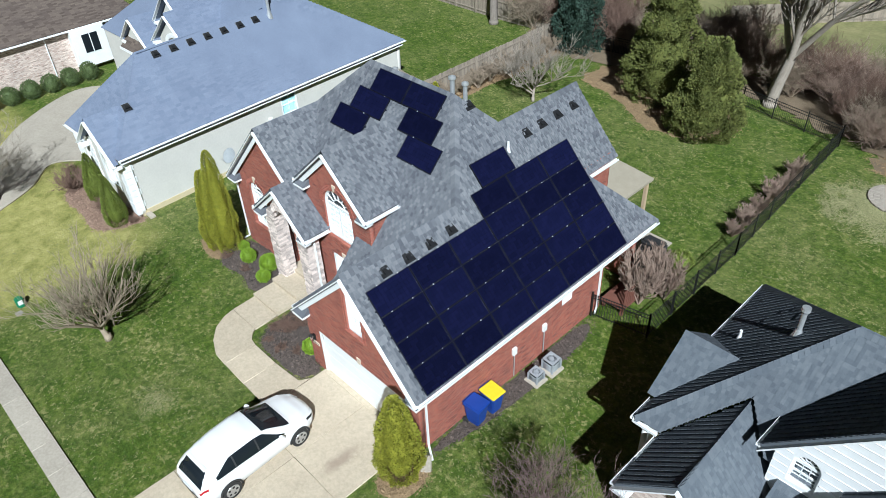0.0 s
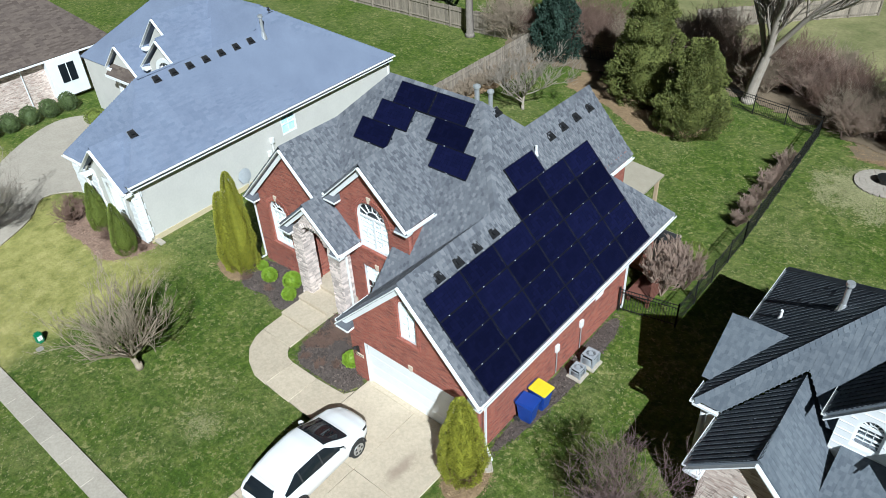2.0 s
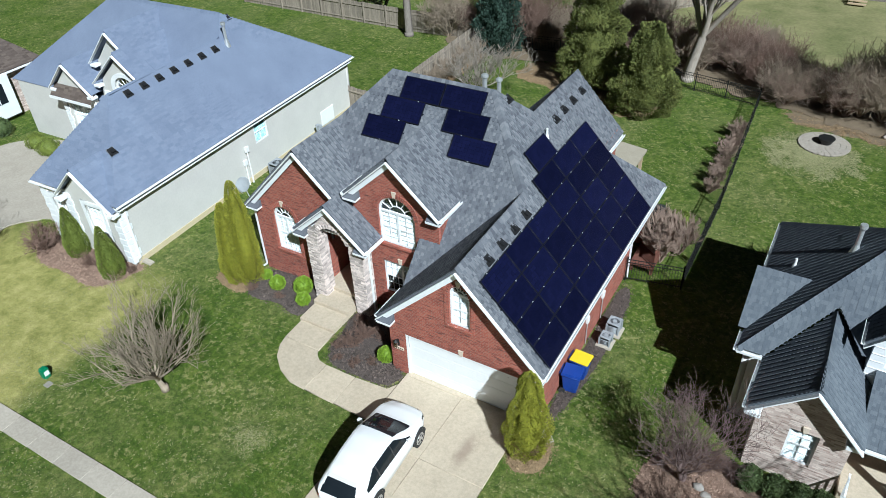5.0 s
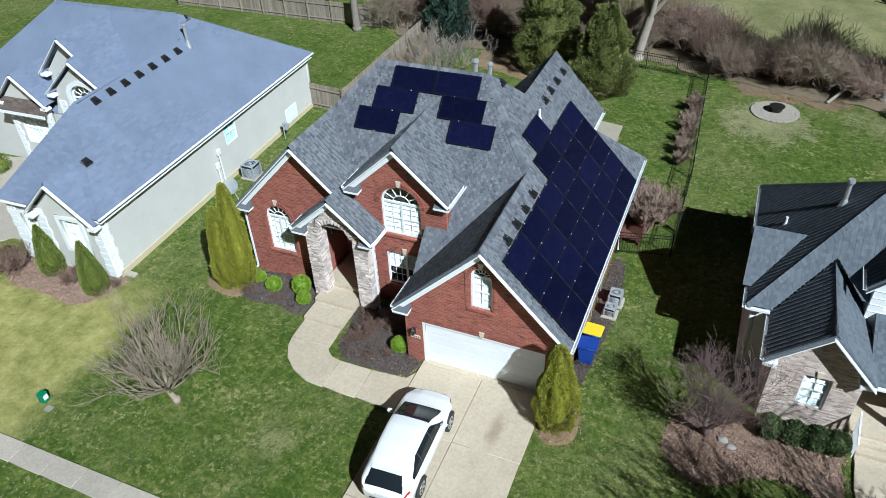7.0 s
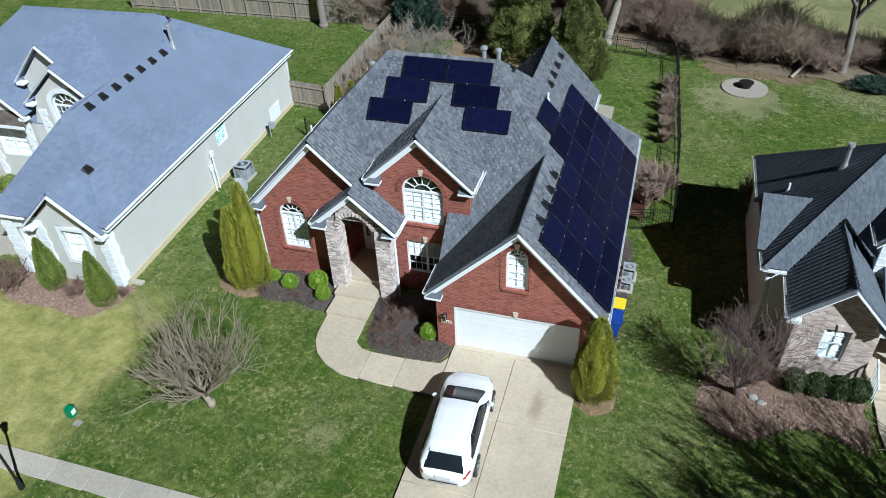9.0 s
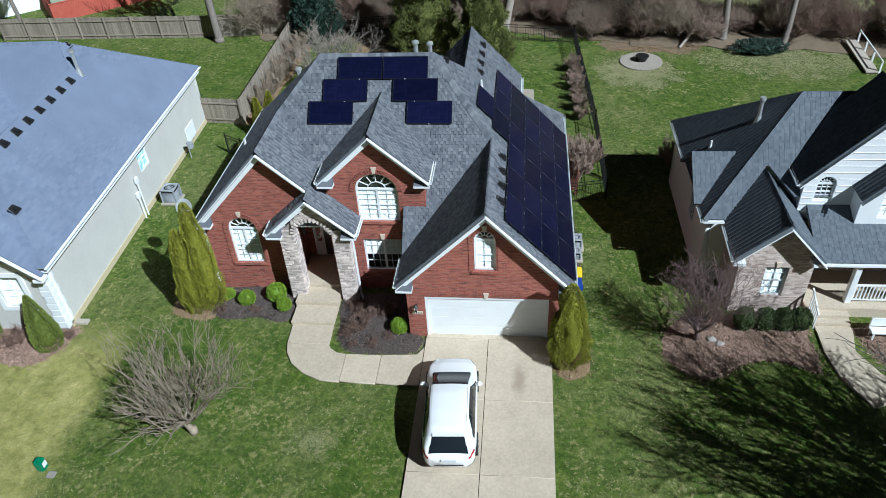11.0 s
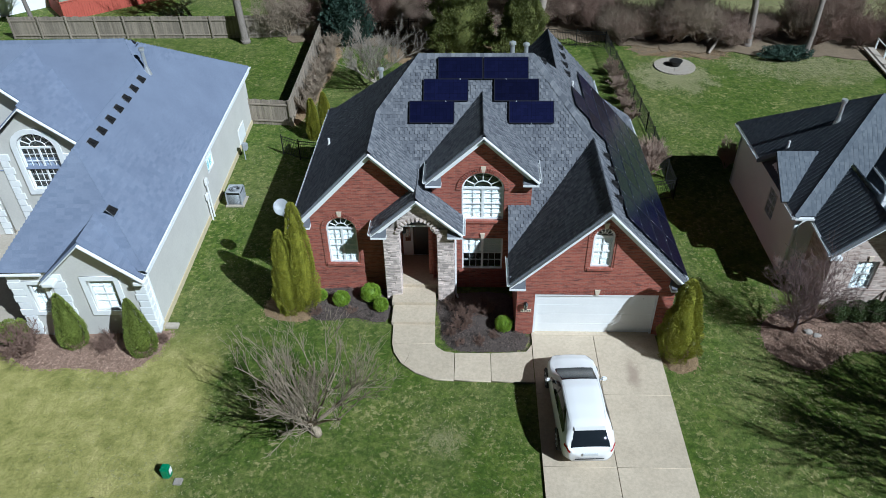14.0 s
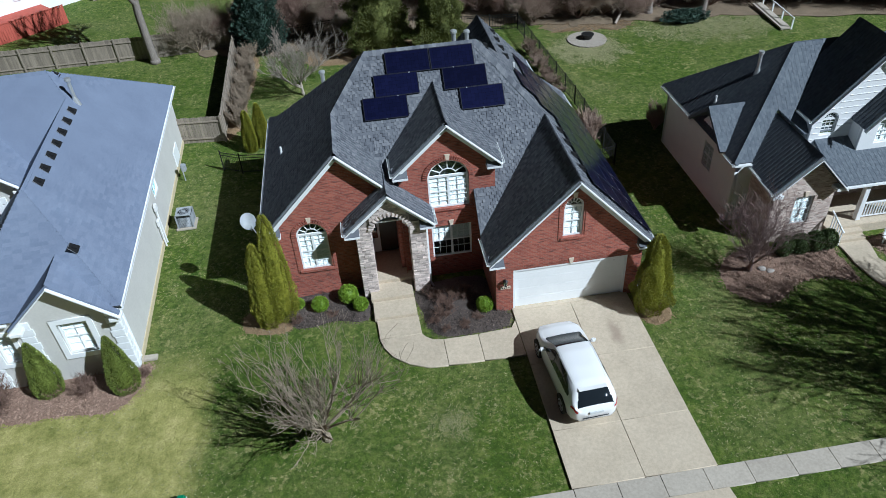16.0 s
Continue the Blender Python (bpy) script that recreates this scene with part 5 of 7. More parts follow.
part("pent_board", boxed((-28.65, 6.4, 3.38), (-25.15, 6.46, 3.54)), TRIM, stucco_house)
sx = Matrix.Translation((-15.85, 0, 0)) @ Matrix.Rotation(math.pi / 2, 4, "Z")
window(stucco_house, rect(9.35, 10.45, 1.7, 2.9), 0.0, (2, 2), False, M=sx, depth=0.05, shade=TEAL)
part("crawl_hatch", boxed((-15.86, 15.3, -0.05), (-15.80, 16.6, 0.95), 0.01), TRIM, stucco_house)
for x in (-15.97, -20.9, -19.2):       # quoin blocks at the corners
    for k in range(9):
        w = 0.52 if k % 2 else 0.40
        part("quoin", boxed((x - w / 2 - 0.1, -0.255, -0.12 + k * 0.36), (x + (0.14 if x > -16 else w / 2), -0.19, 0.215 + k * 0.36), 0.012), TRIM, stucco_house)
for k in range(9):
    w = 0.5 if k % 2 else 0.38
    part("quoin", boxed((-15.86, -0.2, -0.12 + k * 0.36), (-15.80, -0.2 + w, 0.215 + k * 0.36), 0.012), TRIM, stucco_house)
gutter((LE + 0.05, -0.4, 3.305), (LE + 0.05, 18.9, 3.305), stucco_house, 0.045)
gutter((-19.62, -0.46, 3.28), (-21.5, -0.46, 3.28), stucco_house, 0.065)
part("soffit", boxed((-15.97, -0.3, 3.05), (LE, 18.7, 3.09)), TRIM, stucco_house)
for xa, xb, zz, yy, xp, zp in ((-19.62, -15.58, 3.12, -0.66, -17.6, 4.95), (-25.1, -20.4, 4.75, 7.06, -22.75, 6.75), (-26.0, -21.8, 5.5, 7.86, -23.9, 7.55), (-28.7, -25.1, 4.05, 6.66, -26.9, 5.7)):
    for xe in (xa, xb):
        part("rake_board", beam(bmesh.new(), (xp, yy, zp - 0.12), (xe, yy, zz - 0.12), 0.045, 0.2, (0, 1, 0)), TRIM, stucco_house)
        s = 0.45 if xe == xa else -0.45
        part("eave_return", boxed((min(xe, xe + s), yy - 0.02, zz - 0.32), (max(xe, xe + s), yy + 0.4, zz - 0.16), 0.02), TRIM, stucco_house)
part("downspout", beam(bmesh.new(), (-15.78, 0.15, 3.15), (-15.78, 0.15, 0.1), 0.07, 0.055, (0, 1, 0)), TRIM, stucco_house)
tagged(part("splash_block", boxed((-15.6, 0.0, G), (-15.0, 0.3, G + 0.12), 0.02), CONCRETE_GREY), "concrete splash block at the stucco corner", "splash block")
NB, DB = Vector((1.16, 0, 1)).normalized(), Vector((1, 0, -1.16)).normalized()
for k in range(7):
    y = 4.1 + k * 1.02
    roof_vent(Vector((-18.3, y, zb(-18.3))), DB, NB, "black roof vent below the blue ridge", "vents on the blue roof")
roof_vent(Vector((-16.95, 1.33, zb(-16.95))), DB, NB, "single black vent low on the blue roof", "vents on the blue roof")
roof_vent(Vector((-19.2, 12.5, zb(-19.2) - 0.12)), DB, NB, "black roof vent at the blue peak", "vents on the blue roof")


def elbow_flue(at, h, r, label):
    p = empty("flue_pipe", label, "flue pipe", at=at)
    o = Vector(at)
    part("pipe", tube(bmesh.new(), o - Vector((0, 0, 0.25)), o + Vector((0, 0, h)), r, r, 12), GALV, p)
    part("flashing", tube(bmesh.new(), o - Vector((0, 0, 0.2)), o + Vector((0, 0, 0.22)), r * 2.4, r * 1.1, 12), GALV, p)
    bm = tube(bmesh.new(), o + Vector((0, 0, h)), o + Vector((0, 0, h + 0.1)), r, r * 1.7, 12)
    tube(bm, o + Vector((0, 0, h + 0.1)), o + Vector((0, 0, h + 0.22)), r * 1.7, r * 1.6, 12)
    part("cap", bm, GALV, p)


elbow_flue((-18.3, 11.2, zb(-18.3)), 0.95, 0.085, "tall galvanised flue on the blue roof")


# the house stands slightly turned on its own, higher plot
TURN = Matrix.Translation((-15.14, -0.5, 0.12)) @ Matrix.Rotation(radians(2.1), 4, "Z") @ Matrix.Translation((15.4, 0.4, 0))
for ob in [o for o in scene.objects if o.parent is None and (o == stucco_house or o.get("group") == "vents on the blue roof" or o.name.startswith("flue_pipe"))]:
    ob.matrix_world = TURN @ ob.matrix_world


# ---- yard machines beside the walls ----
def condenser(at, size, h, label, pad=True, rot=0.0):
    """An outdoor unit: pad, louvred body, corner posts, fan grille."""
    o = Vector(at)
    u = empty("air_conditioner", label, "air conditioner", at=at)
    s = size / 2
    if pad:
        part("pad", boxed((o.x - s - 0.12, o.y - s - 0.12, o.z), (o.x + s + 0.12, o.y + s + 0.12, o.z + 0.1), 0.02), CONCRETE_GREY, u)
    part("coil", boxed((o.x - s + 0.03, o.y - s + 0.03, o.z + 0.1), (o.x + s - 0.03, o.y + s - 0.03, o.z + h - 0.05)), VENTBLACK, u)
    for k in range(10):
        z = o.z + 0.14 + k * (h - 0.26) / 10
        part("louvre", plate_mesh(rect(o.x - s, o.x + s, o.y - s, o.y + s), [rect(o.x - s + 0.02, o.x + s - 0.02, o.y - s + 0.02, o.y + s - 0.02)], 0.035, Matrix.Translation((0, 0, z))), ACMETAL, u)
    for sx_, sy_ in ((-1, -1), (1, -1), (1, 1), (-1, 1)):
        part("corner_post", boxed((o.x + sx_ * s - 0.03, o.y + sy_ * s - 0.03, o.z + 0.1), (o.x + sx_ * s + 0.03, o.y + sy_ * s + 0.03, o.z + h - 0.03)), ACMETAL, u)
    ring = [(o.x + s * 0.82 * math.cos(a * math.pi / 12), o.y + s * 0.82 * math.sin(a * math.pi / 12)) for a in range(24)]
    part("top", plate_mesh(rect(o.x - s - 0.01, o.x + s + 0.01, o.y - s - 0.01, o.y + s + 0.01), [ring], 0.05, Matrix.Translation((0, 0, o.z + h))), ACMETAL, u)
    for k in range(1, 5):
        r = s * 0.8 * k / 4.5
        a = [(o.x + (r + 0.008) * math.cos(q * math.pi / 12), o.y + (r + 0.008) * math.sin(q * math.pi / 12)) for q in range(24)]
        b = [(o.x + (r - 0.008) * math.cos(q * math.pi / 12), o.y + (r - 0.008) * math.sin(q * math.pi / 12)) for q in range(24)]
        part("grille_ring", plate_mesh(a, [b], 0.012, Matrix.Translation((0, 0, o.z + h + 0.015))), ACMETAL, u)
    part("fan_hub", tube(bmesh.new(), (o.x, o.y, o.z + h - 0.1), (o.x, o.y, o.z + h + 0.02), 0.09, 0.09, 10), ACMETAL, u)
    return u


condenser((6.25, 5.25, G), 0.42, 0.5, "small grey air conditioner on a concrete pad")
condenser((6.3, 6.1, G), 0.5, 0.6, "large grey air conditioner on a concrete pad")
condenser((-14.95, 9.6, G), 0.75, 0.85, "grey air conditioner beside the stucco wall")
for y in (4.75, 6.5):
    mt = empty("electric_meter", "grey meter box on the brick wall", "meter")
    part("meter_box", boxed((5.5, y - 0.11, 1.15), (5.62, y + 0.11, 1.5), 0.02), PVC, mt)
    part("conduit", tube(bmesh.new(), (5.56, y, 1.15), (5.56, y, 0.0), 0.022), GALV, mt)
for y, z1 in ((8.3, 1.9), (8.0, 1.2)):
    mt = empty("utility_pipe", "white utility pipe and meter on the stucco wall", "utility pipe")
    part("pipe", tube(bmesh.new(), (-15.78, y, z1), (-15.78, y, G), 0.045), PVC, mt)
    part("box", boxed((-15.84, y - 0.13, z1 - 0.1), (-15.70, y + 0.13, z1 + 0.25), 0.02), PVC, mt)
gm = empty("gas_meter", "grey gas meter beside the stucco wall", "meter")
part("meter_body", boxed((-15.72, 14.1, 0.35), (-15.45, 14.45, 0.75), 0.05), ACMETAL, gm)
part("riser", tube(bmesh.new(), (-15.6, 14.0, G), (-15.6, 14.0, 0.9), 0.03), ACMETAL, gm)
part("regulator", tube(bmesh.new(), (-15.6, 14.0, 0.8), (-15.6, 14.18, 0.8), 0.09), ACMETAL, gm)

# satellite dish at the left eave
sd = empty("satellite_dish", "pale grey satellite dish on a mast at the eave", "satellite dish")
dm_ = look((-10.55, 3.0, 4.1), (-7.0, -6.0, 12.0))
bm = bmesh.new()
rings = []
for k in range(6):
    r = 0.33 * k / 5
    rings.append([bm.verts.new(dm_ @ Vector((r * math.cos(a * math.pi / 12), r * 1.1 * math.sin(a * math.pi / 12), -0.5 * r * r))) for a in range(24)] if k else [bm.verts.new(dm_ @ Vector((0, 0, 0)))])
for a, b in zip(rings, rings[1:]):
    for i in range(24):
        j = (i + 1) % 24
        bm.faces.new((a[0], b[i], b[j])) if len(a) == 1 else bm.faces.new((a[i], b[i], b[j], a[j]))
bmesh.ops.solidify(bm, geom=bm.faces[:], thickness=0.015)
part("reflector", bm, DISH, sd, smooth=True)
part("mast", tube(tube(bmesh.new(), (-9.76, 3.1, 3.0), (-10.3, 3.05, 3.3), 0.025), (-10.3, 3.05, 3.28), (-10.52, 3.02, 4.0), 0.025), GALV, sd)
part("feed_arm", tube(bmesh.new(), dm_ @ Vector((0, -0.4, 0)), dm_ @ Vector((0, -0.25, -0.55)), 0.015), GALV, sd)


def wheelie_bin(at, yaw, body, lid, label):
    m = pose(*at, 0, 0, yaw)
    b = empty("wheeled_bin", label, "bin")
    b.matrix_world = m
    bm = bmesh.new()
    v = [bm.verts.new(m @ Vector(p)) for p in ((-0.22, -0.25, 0.08), (0.22, -0.25, 0.08), (0.22, 0.25, 0.08), (-0.22, 0.25, 0.08), (-0.3, -0.36, 1.0), (0.3, -0.36, 1.0), (0.3, 0.34, 1.0), (-0.3, 0.34, 1.0))]
    for f in ((3, 2, 1, 0), (4, 5, 6, 7), (0, 1, 5, 4), (1, 2, 6, 5), (2, 3, 7, 6), (3, 0, 4, 7)):
        bm.faces.new([v[i] for i in f])
    bmesh.ops.bevel(bm, geom=bm.edges[:], offset=0.03, segments=2, affect="EDGES")
    part("bin_body", bm, body, b)
    part("lid", boxed((-0.33, -0.4, 1.0), (0.33, 0.36, 1.09), 0.03, m), lid, b)
    part("rim", plate_mesh(rect(-0.325, 0.325, -0.385, 0.36), [rect(-0.27, 0.27, -0.33, 0.3)], 0.05, m @ Matrix.Translation((0, 0, 0.97))), body, b)
    part("handle", tube(bmesh.new(), m @ Vector((-0.26, 0.42, 1.0)), m @ Vector((0.26, 0.42, 1.0)), 0.02), body, b)
    for s in (-1, 1):
        part("wheel", tube(bmesh.new(), m @ Vector((s * 0.24, 0.28, 0.12)), m @ Vector((s * 0.3, 0.28, 0.12)), 0.13, 0.13, 14), RUBBER, b)
    return b


wheelie_bin((5.95, 2.25, G), 95, BLUEBIN, BLUEBIN, "blue plastic wheeled bin against the brick wall")
wheelie_bin((5.98, 3.05, G), 88, BLUEBIN, YELLOWBIN, "blue wheeled bin with a bright yellow lid")

gb = empty("utility_pedestal", "green plastic utility pedestal on the lawn", "utility box", at=(-13.0, -7.2, G))
part("cover", boxed((-13.16, -7.36, G), (-12.84, -7.04, G + 0.52), 0.06), GREENBOX, gb)
part("label_plate", boxed((-12.85, -7.3, G + 0.2), (-12.83, -7.1, G + 0.42)), PVC, gb)
tagged(part("stepping_stone", boxed((-12.72, -7.6, G), (-12.4, -7.3, G + 0.06), 0.03), ROCK), "pale flat stone beside the pedestal", "stone")

# ---- the dark-roofed house ----
dark_house = empty("tan_brick_house", "tan brick and white siding house, charcoal roof", "house")
RE = 11.17
RPK = (15.2, 7.6, 7.0)
EZ = 3.22
dark = [
    [(RE, 3.8, EZ), RPK, (RE, 12.2, EZ)],
    [(RE, 3.8, EZ), (12.02, 3.8, EZ), (13.76, 5.45, 4.86), (14.75, 4.52, 3.936), (24.0, 4.52, 3.936), (24.0, 7.6, 7.0), RPK],
    [(RE, 12.2, EZ), RPK, (24.0, 7.6, 7.0), (24.0, 12.2, EZ)],
    [(12.02, 3.9, 3.0), (11.97, 1.6, 2.9), (13.78, 1.6, 4.55), (13.74, 5.5, 4.6)],
    [(13.78, 1.6, 4.55), (15.45, 1.6, 2.75), (15.45, 5.55, 2.8), (13.74, 5.5, 4.6)],
    [(10.95, 6.6, 4.72), (12.8, 6.6, 4.72), (11.25, 4.8, 3.3), (10.95, 4.8, 3.3)],
    [(10.95, 6.6, 4.72), (10.95, 8.4, 3.3), (11.25, 8.4, 3.3), (12.8, 6.6, 4.72)],
    [(14.65, 4.1, 4.8), (14.75, 7.1, 4.8), (17.8, 7.1, 8.1), (17.7, 4.1, 8.1)],
    [(17.7, 4.1, 8.1), (17.8, 7.1, 8.1), (21.4, 7.1, 4.4), (21.3, 4.1, 4.4)],
    [(15.3, 2.0, 2.5), (24.0, 2.0, 2.5), (24.0, 4.45, 3.6), (15.3, 4.45, 3.6)],
    [(18.2, 3.3, 6.0), (18.2, 4.9, 6.0), (16.8, 4.9, 4.5), (16.8, 3.3, 4.5)],
    [(18.2, 3.3, 6.0), (19.6, 3.3, 4.5), (19.6, 4.9, 4.5), (18.2, 4.9, 6.0)],
]
for i, pts in enumerate(dark):
    # ribs raised only on left-facing slopes, shaped to stripe in grazing sun
    left_facing = i in (0, 3, 7, 10)
    roof_slope(pts, SHINGLE_DARK, dark_house, lift=(0.004, 0.03 if left_facing else 0.012), seed=120 + i, order=0.99, jitter=0.002, rib=left_facing)
for a, b in (((RE, 3.8, EZ), RPK), ((RE, 12.2, EZ), RPK), ((13.78, 1.6, 4.55), (13.74, 5.5, 4.6)), ((10.95, 6.6, 4.72), (12.8, 6.6, 4.72)), (RPK, (24.0, 7.6, 7.0)), ((17.7, 4.1, 8.1), (17.8, 7.1, 8.1))):
    ridge_caps(a, b, SHINGLE_DARK, dark_house)
rfw = rect(13.4, 14.3, 0.75, 2.25)
wall_y("wall_front_gable", [(12.35, -0.35), (15.2, -0.35), (15.2, 2.85), (13.78, 4.35), (12.35, 3.05)], [rfw], 1.97, 0.25, BRICK_TAN, dark_house)
window(dark_house, rfw, 1.97, (2, 4), False)
keystone(dark_house, 13.85, 1.97, 2.27)
wall_x("wall_gable_left", [(2.22, -0.35), (4.1, -0.35), (4.1, 2.95), (2.22, 2.95)], [], 12.45, 0.25, BRICK_TAN, dark_house)
wall_x("wall_porch_side", [(2.22, -0.35), (4.6, -0.35), (4.6, 2.8), (2.22, 2.8)], [], 15.1, 0.25, BRICK_TAN, dark_house)
wall_x("wall_side_upper", [(4.0, -0.35), (11.8, -0.35), (11.8, 3.1), (8.0, 3.1), (6.6, 4.5), (5.2, 3.1), (4.0, 3.1)], [rect(6.1, 7.2, 1.2, 2.7)], 11.5, 0.2, SIDING, dark_house)
sv = Matrix.Translation((11.4, 0, 0)) @ Matrix.Rotation(-math.pi / 2, 4, "Z")
window(dark_house, rect(-7.2, -6.1, 1.2, 2.7), 0.0, (2, 4), False, M=sv, depth=0.05)
wall_y("wall_hip_front", [(11.62, -0.35), (12.32, -0.35), (12.32, 3.0), (11.62, 3.0)], [], 4.02, 0.2, SIDING, dark_house)
wall_y("wall_far", [(11.4, -0.35), (24, -0.35), (24, 3.0), (11.4, 3.0)], [], 11.7, 0.2, SIDING, dark_house)
ruw = arch_loop(15.45, 16.2, 3.75, 4.55, 0.37)
wall_y("wall_upper", [(14.98, 2.9), (21.0, 2.9), (21.0, 4.5), (17.7, 7.85), (14.98, 4.95)], [ruw], 4.42, 0.2, SIDING, dark_house)
for k in range(14):     # lapped boards
    z = 3.3 + 0.3 * k
    xr, xe = 17.7 - (7.6 - z) * 0.92, min(20.9, 17.7 + (7.6 - z) * 0.95)
    for xa, xb in ((max(15.0, xr), 15.4), (16.25, xe)) if 3.65 < z < 4.95 else ((max(15.0, xr), xe),):
        if xb - xa > 0.1:
            part("lap_board", boxed((xa, 4.40, z), (xb, 4.42, z + 0.02)), SIDING, dark_house)
wall_x("wall_upper_side", [(4.62, 2.9), (7.1, 2.9), (7.1, 4.75), (4.62, 4.75)], [], 15.08, 0.2, SIDING, dark_house)
window(dark_house, ruw, 4.42, (3, 4), False, fan=4.55, blind=False)
wall_y("bump_out", [(16.95, 2.9), (19.45, 2.9), (19.45, 4.6), (18.2, 5.85), (16.95, 4.6)], [rect(17.7, 18.7, 3.5, 4.7)], 3.62, 0.2, SIDING, dark_house)
window(dark_house, rect(17.7, 18.7, 3.5, 4.7), 3.62, (3, 4), False)
wall_x("bump_side", [(3.82, 2.9), (4.42, 2.9), (4.42, 4.5), (3.82, 4.5)], [], 17.05, 0.2, SIDING, dark_house)
for p in (((11.97, 1.56, 2.78), (13.78, 1.56, 4.43)), ((15.45, 1.56, 2.63), (13.78, 1.56, 4.43)), ((14.65, 4.06, 4.66), (17.7, 4.06, 7.96)), ((21.3, 4.06, 4.26), (17.7, 4.06, 7.96)), ((16.8, 3.26, 4.38), (18.2, 3.26, 5.88)), ((18.2, 3.26, 5.88), (19.6, 3.26, 4.38))):
    part("rake_board", beam(bmesh.new(), p[0], p[1], 0.045, 0.22, (0, 1, 0)), TRIM, dark_house)
for a, b in (((RE - 0.06, 8.4, EZ - 0.08), (RE - 0.06, 12.2, EZ - 0.08)), ((RE - 0.06, 3.75, EZ - 0.08), (RE - 0.06, 4.8, EZ - 0.08)), ((12.0, 3.73, EZ - 0.08), (RE, 3.73, EZ - 0.08)), ((11.92, 1.6, 2.84), (11.97, 3.75, 2.94)), ((14.6, 4.1, 4.73), (14.7, 7.1, 4.73)), ((24, 1.94, 2.43), (15.5, 1.94, 2.43))):
    gutter(a, b, dark_house)
for x, s in ((11.97, 0.5), (15.45, -0.5)):
    part("eave_return", boxed((min(x, x + s), 1.55, 2.58), (max(x, x + s), 2.0, 2.76), 0.02), TRIM, dark_house)
# porch
part("porch_floor", boxed((15.3, 1.8, -0.3), (24.0, 4.2, 0.32), 0.02), CONCRETE, dark_house)
for k in range(3):
    part("porch_step", boxed((15.55, 1.8 - 0.32 * (k + 1), -0.3), (16.95, 1.8 - 0.32 * k, 0.2 - 0.14 * k), 0.01), CONCRETE, dark_house)
for x in (17.0, 19.2, 21.4):
    pl = part("porch_column", boxed((x - 0.12, 2.1, 0.32), (x + 0.12, 2.34, 2.3), 0.015), TRIM, dark_house)
for xa, xb in ((17.12, 19.08), (19.32, 21.28)):
    part("handrail", boxed((xa, 2.18, 1.15), (xb, 2.26, 1.23), 0.01), TRIM, dark_house)
    part("bottom_rail", boxed((xa, 2.19, 0.42), (xb, 2.25, 0.48)), TRIM, dark_house)
    for k in range(14):
        x = xa + (k + 0.5) * (xb - xa) / 14
        part("baluster", boxed((x - 0.02, 2.2, 0.48), (x + 0.02, 2.24, 1.15)), TRIM, dark_house)
for k in range(6):
    part("baluster", boxed((15.42, 0.95 + 0.16 * k, -0.05 + 0.06 * k), (15.46, 0.99 + 0.16 * k, 0.75 + 0.08 * k)), TRIM, dark_house)
part("handrail", beam(bmesh.new(), (15.44, 0.85, 0.75), (15.44, 1.95, 1.22), 0.06, 0.06), TRIM, dark_house)
wall_y("porch_back", [(15.3, 0.3), (24, 0.3), (24, 2.9), (15.3, 2.9)], [rect(17.6, 18.9, 1.0, 2.3)], 4.2, 0.2, BRICK_TAN, dark_house)
window(dark_house, rect(17.6, 18.9, 1.0, 2.3), 4.2, (4, 4), True, blind=False)
elbow_flue((13.75, 7.75, EZ + (13.75 - RE) * 0.938), 0.85, 0.08, "tall pale flue pipe on the charcoal roof")
pipe_vent((12.1, 8.1, EZ + 0.93 * 0.938), 0.35, 0.05, PVC, "short white plastic vent pipe", False)
slab_run("neighbour_path", [[(15.5, -0.3), (16.7, -0.2), (16.95, 0.85), (15.55, 0.85)], [(15.7, -1.6), (17.2, -1.3), (16.7, -0.2), (15.5, -0.3)], [(16.4, -3.0), (18.2, -2.4), (17.2, -1.3), (15.7, -1.6)]], G + 0.09, CONCRETE, "concrete path to the neighbour's porch")
wb = empty("garden_bench", "pale wooden bench beside the porch", "bench", at=(18.0, 0.6, G))
part("seat", boxed((17.4, 0.4, G + 0.4), (18.7, 0.8, G + 0.46), 0.01), TRIM, wb)
part("backrest", boxed((17.4, 0.78, G + 0.5), (18.7, 0.84, G + 0.9), 0.01), TRIM, wb)
for x in (17.5, 18.6):
    for y in (0.45, 0.75):
        part("leg", boxed((x - 0.03, y - 0.03, G), (x + 0.03, y + 0.03, G + 0.4)), TRIM, wb)

# beds beside the neighbours
bed("bed_neighbour", [(9.4, 0.9), (9.2, -1.0), (10.6, -2.1), (12.6, -1.0), (14.2, -0.9), (15.4, -1.4), (15.5, 0.9), (15.2, 1.6), (11.2, 1.9)], G, MULCH_RED, "pine bark mulch bed with bare shrubs", 0.08)
bed("bed_neighbour_right", [(17.3, 1.5), (17.0, 0.2), (17.6, -1.2), (19.6, -2.2), (23, -1.0), (23, 1.6)], G, MULCH_RED, "pine bark mulch bed beside the porch", 0.08)
bed("bed_stucco", [(-15.4, 0.1), (-14.9, -1.0), (-15.9, -2.5), (-18.5, -2.4), (-20.6, -2.4), (-22.8, -0.9), (-21.4, 0.0)], G, MULCH_RED, "pine bark mulch bed along the stucco front", 0.08)
bed("bed_hedge", [(-14.2, 18.6), (-13.0, 18.4), (-12.4, 25.0), (-12.2, 31.0), (-13.9, 31.2)], G, STRAW, "pine straw under the clipped hedge", 0.05, 0.25)
bed("bed_cedar", [(-9.5, 28.0), (-5.0, 26.6), (-1.5, 24.5), (1.8, 25.4), (3.0, 28.6), (-3.0, 32.0), (-9.0, 31.6)], G, STRAW, "bare pine straw ground under the cedars", 0.05, 0.5)
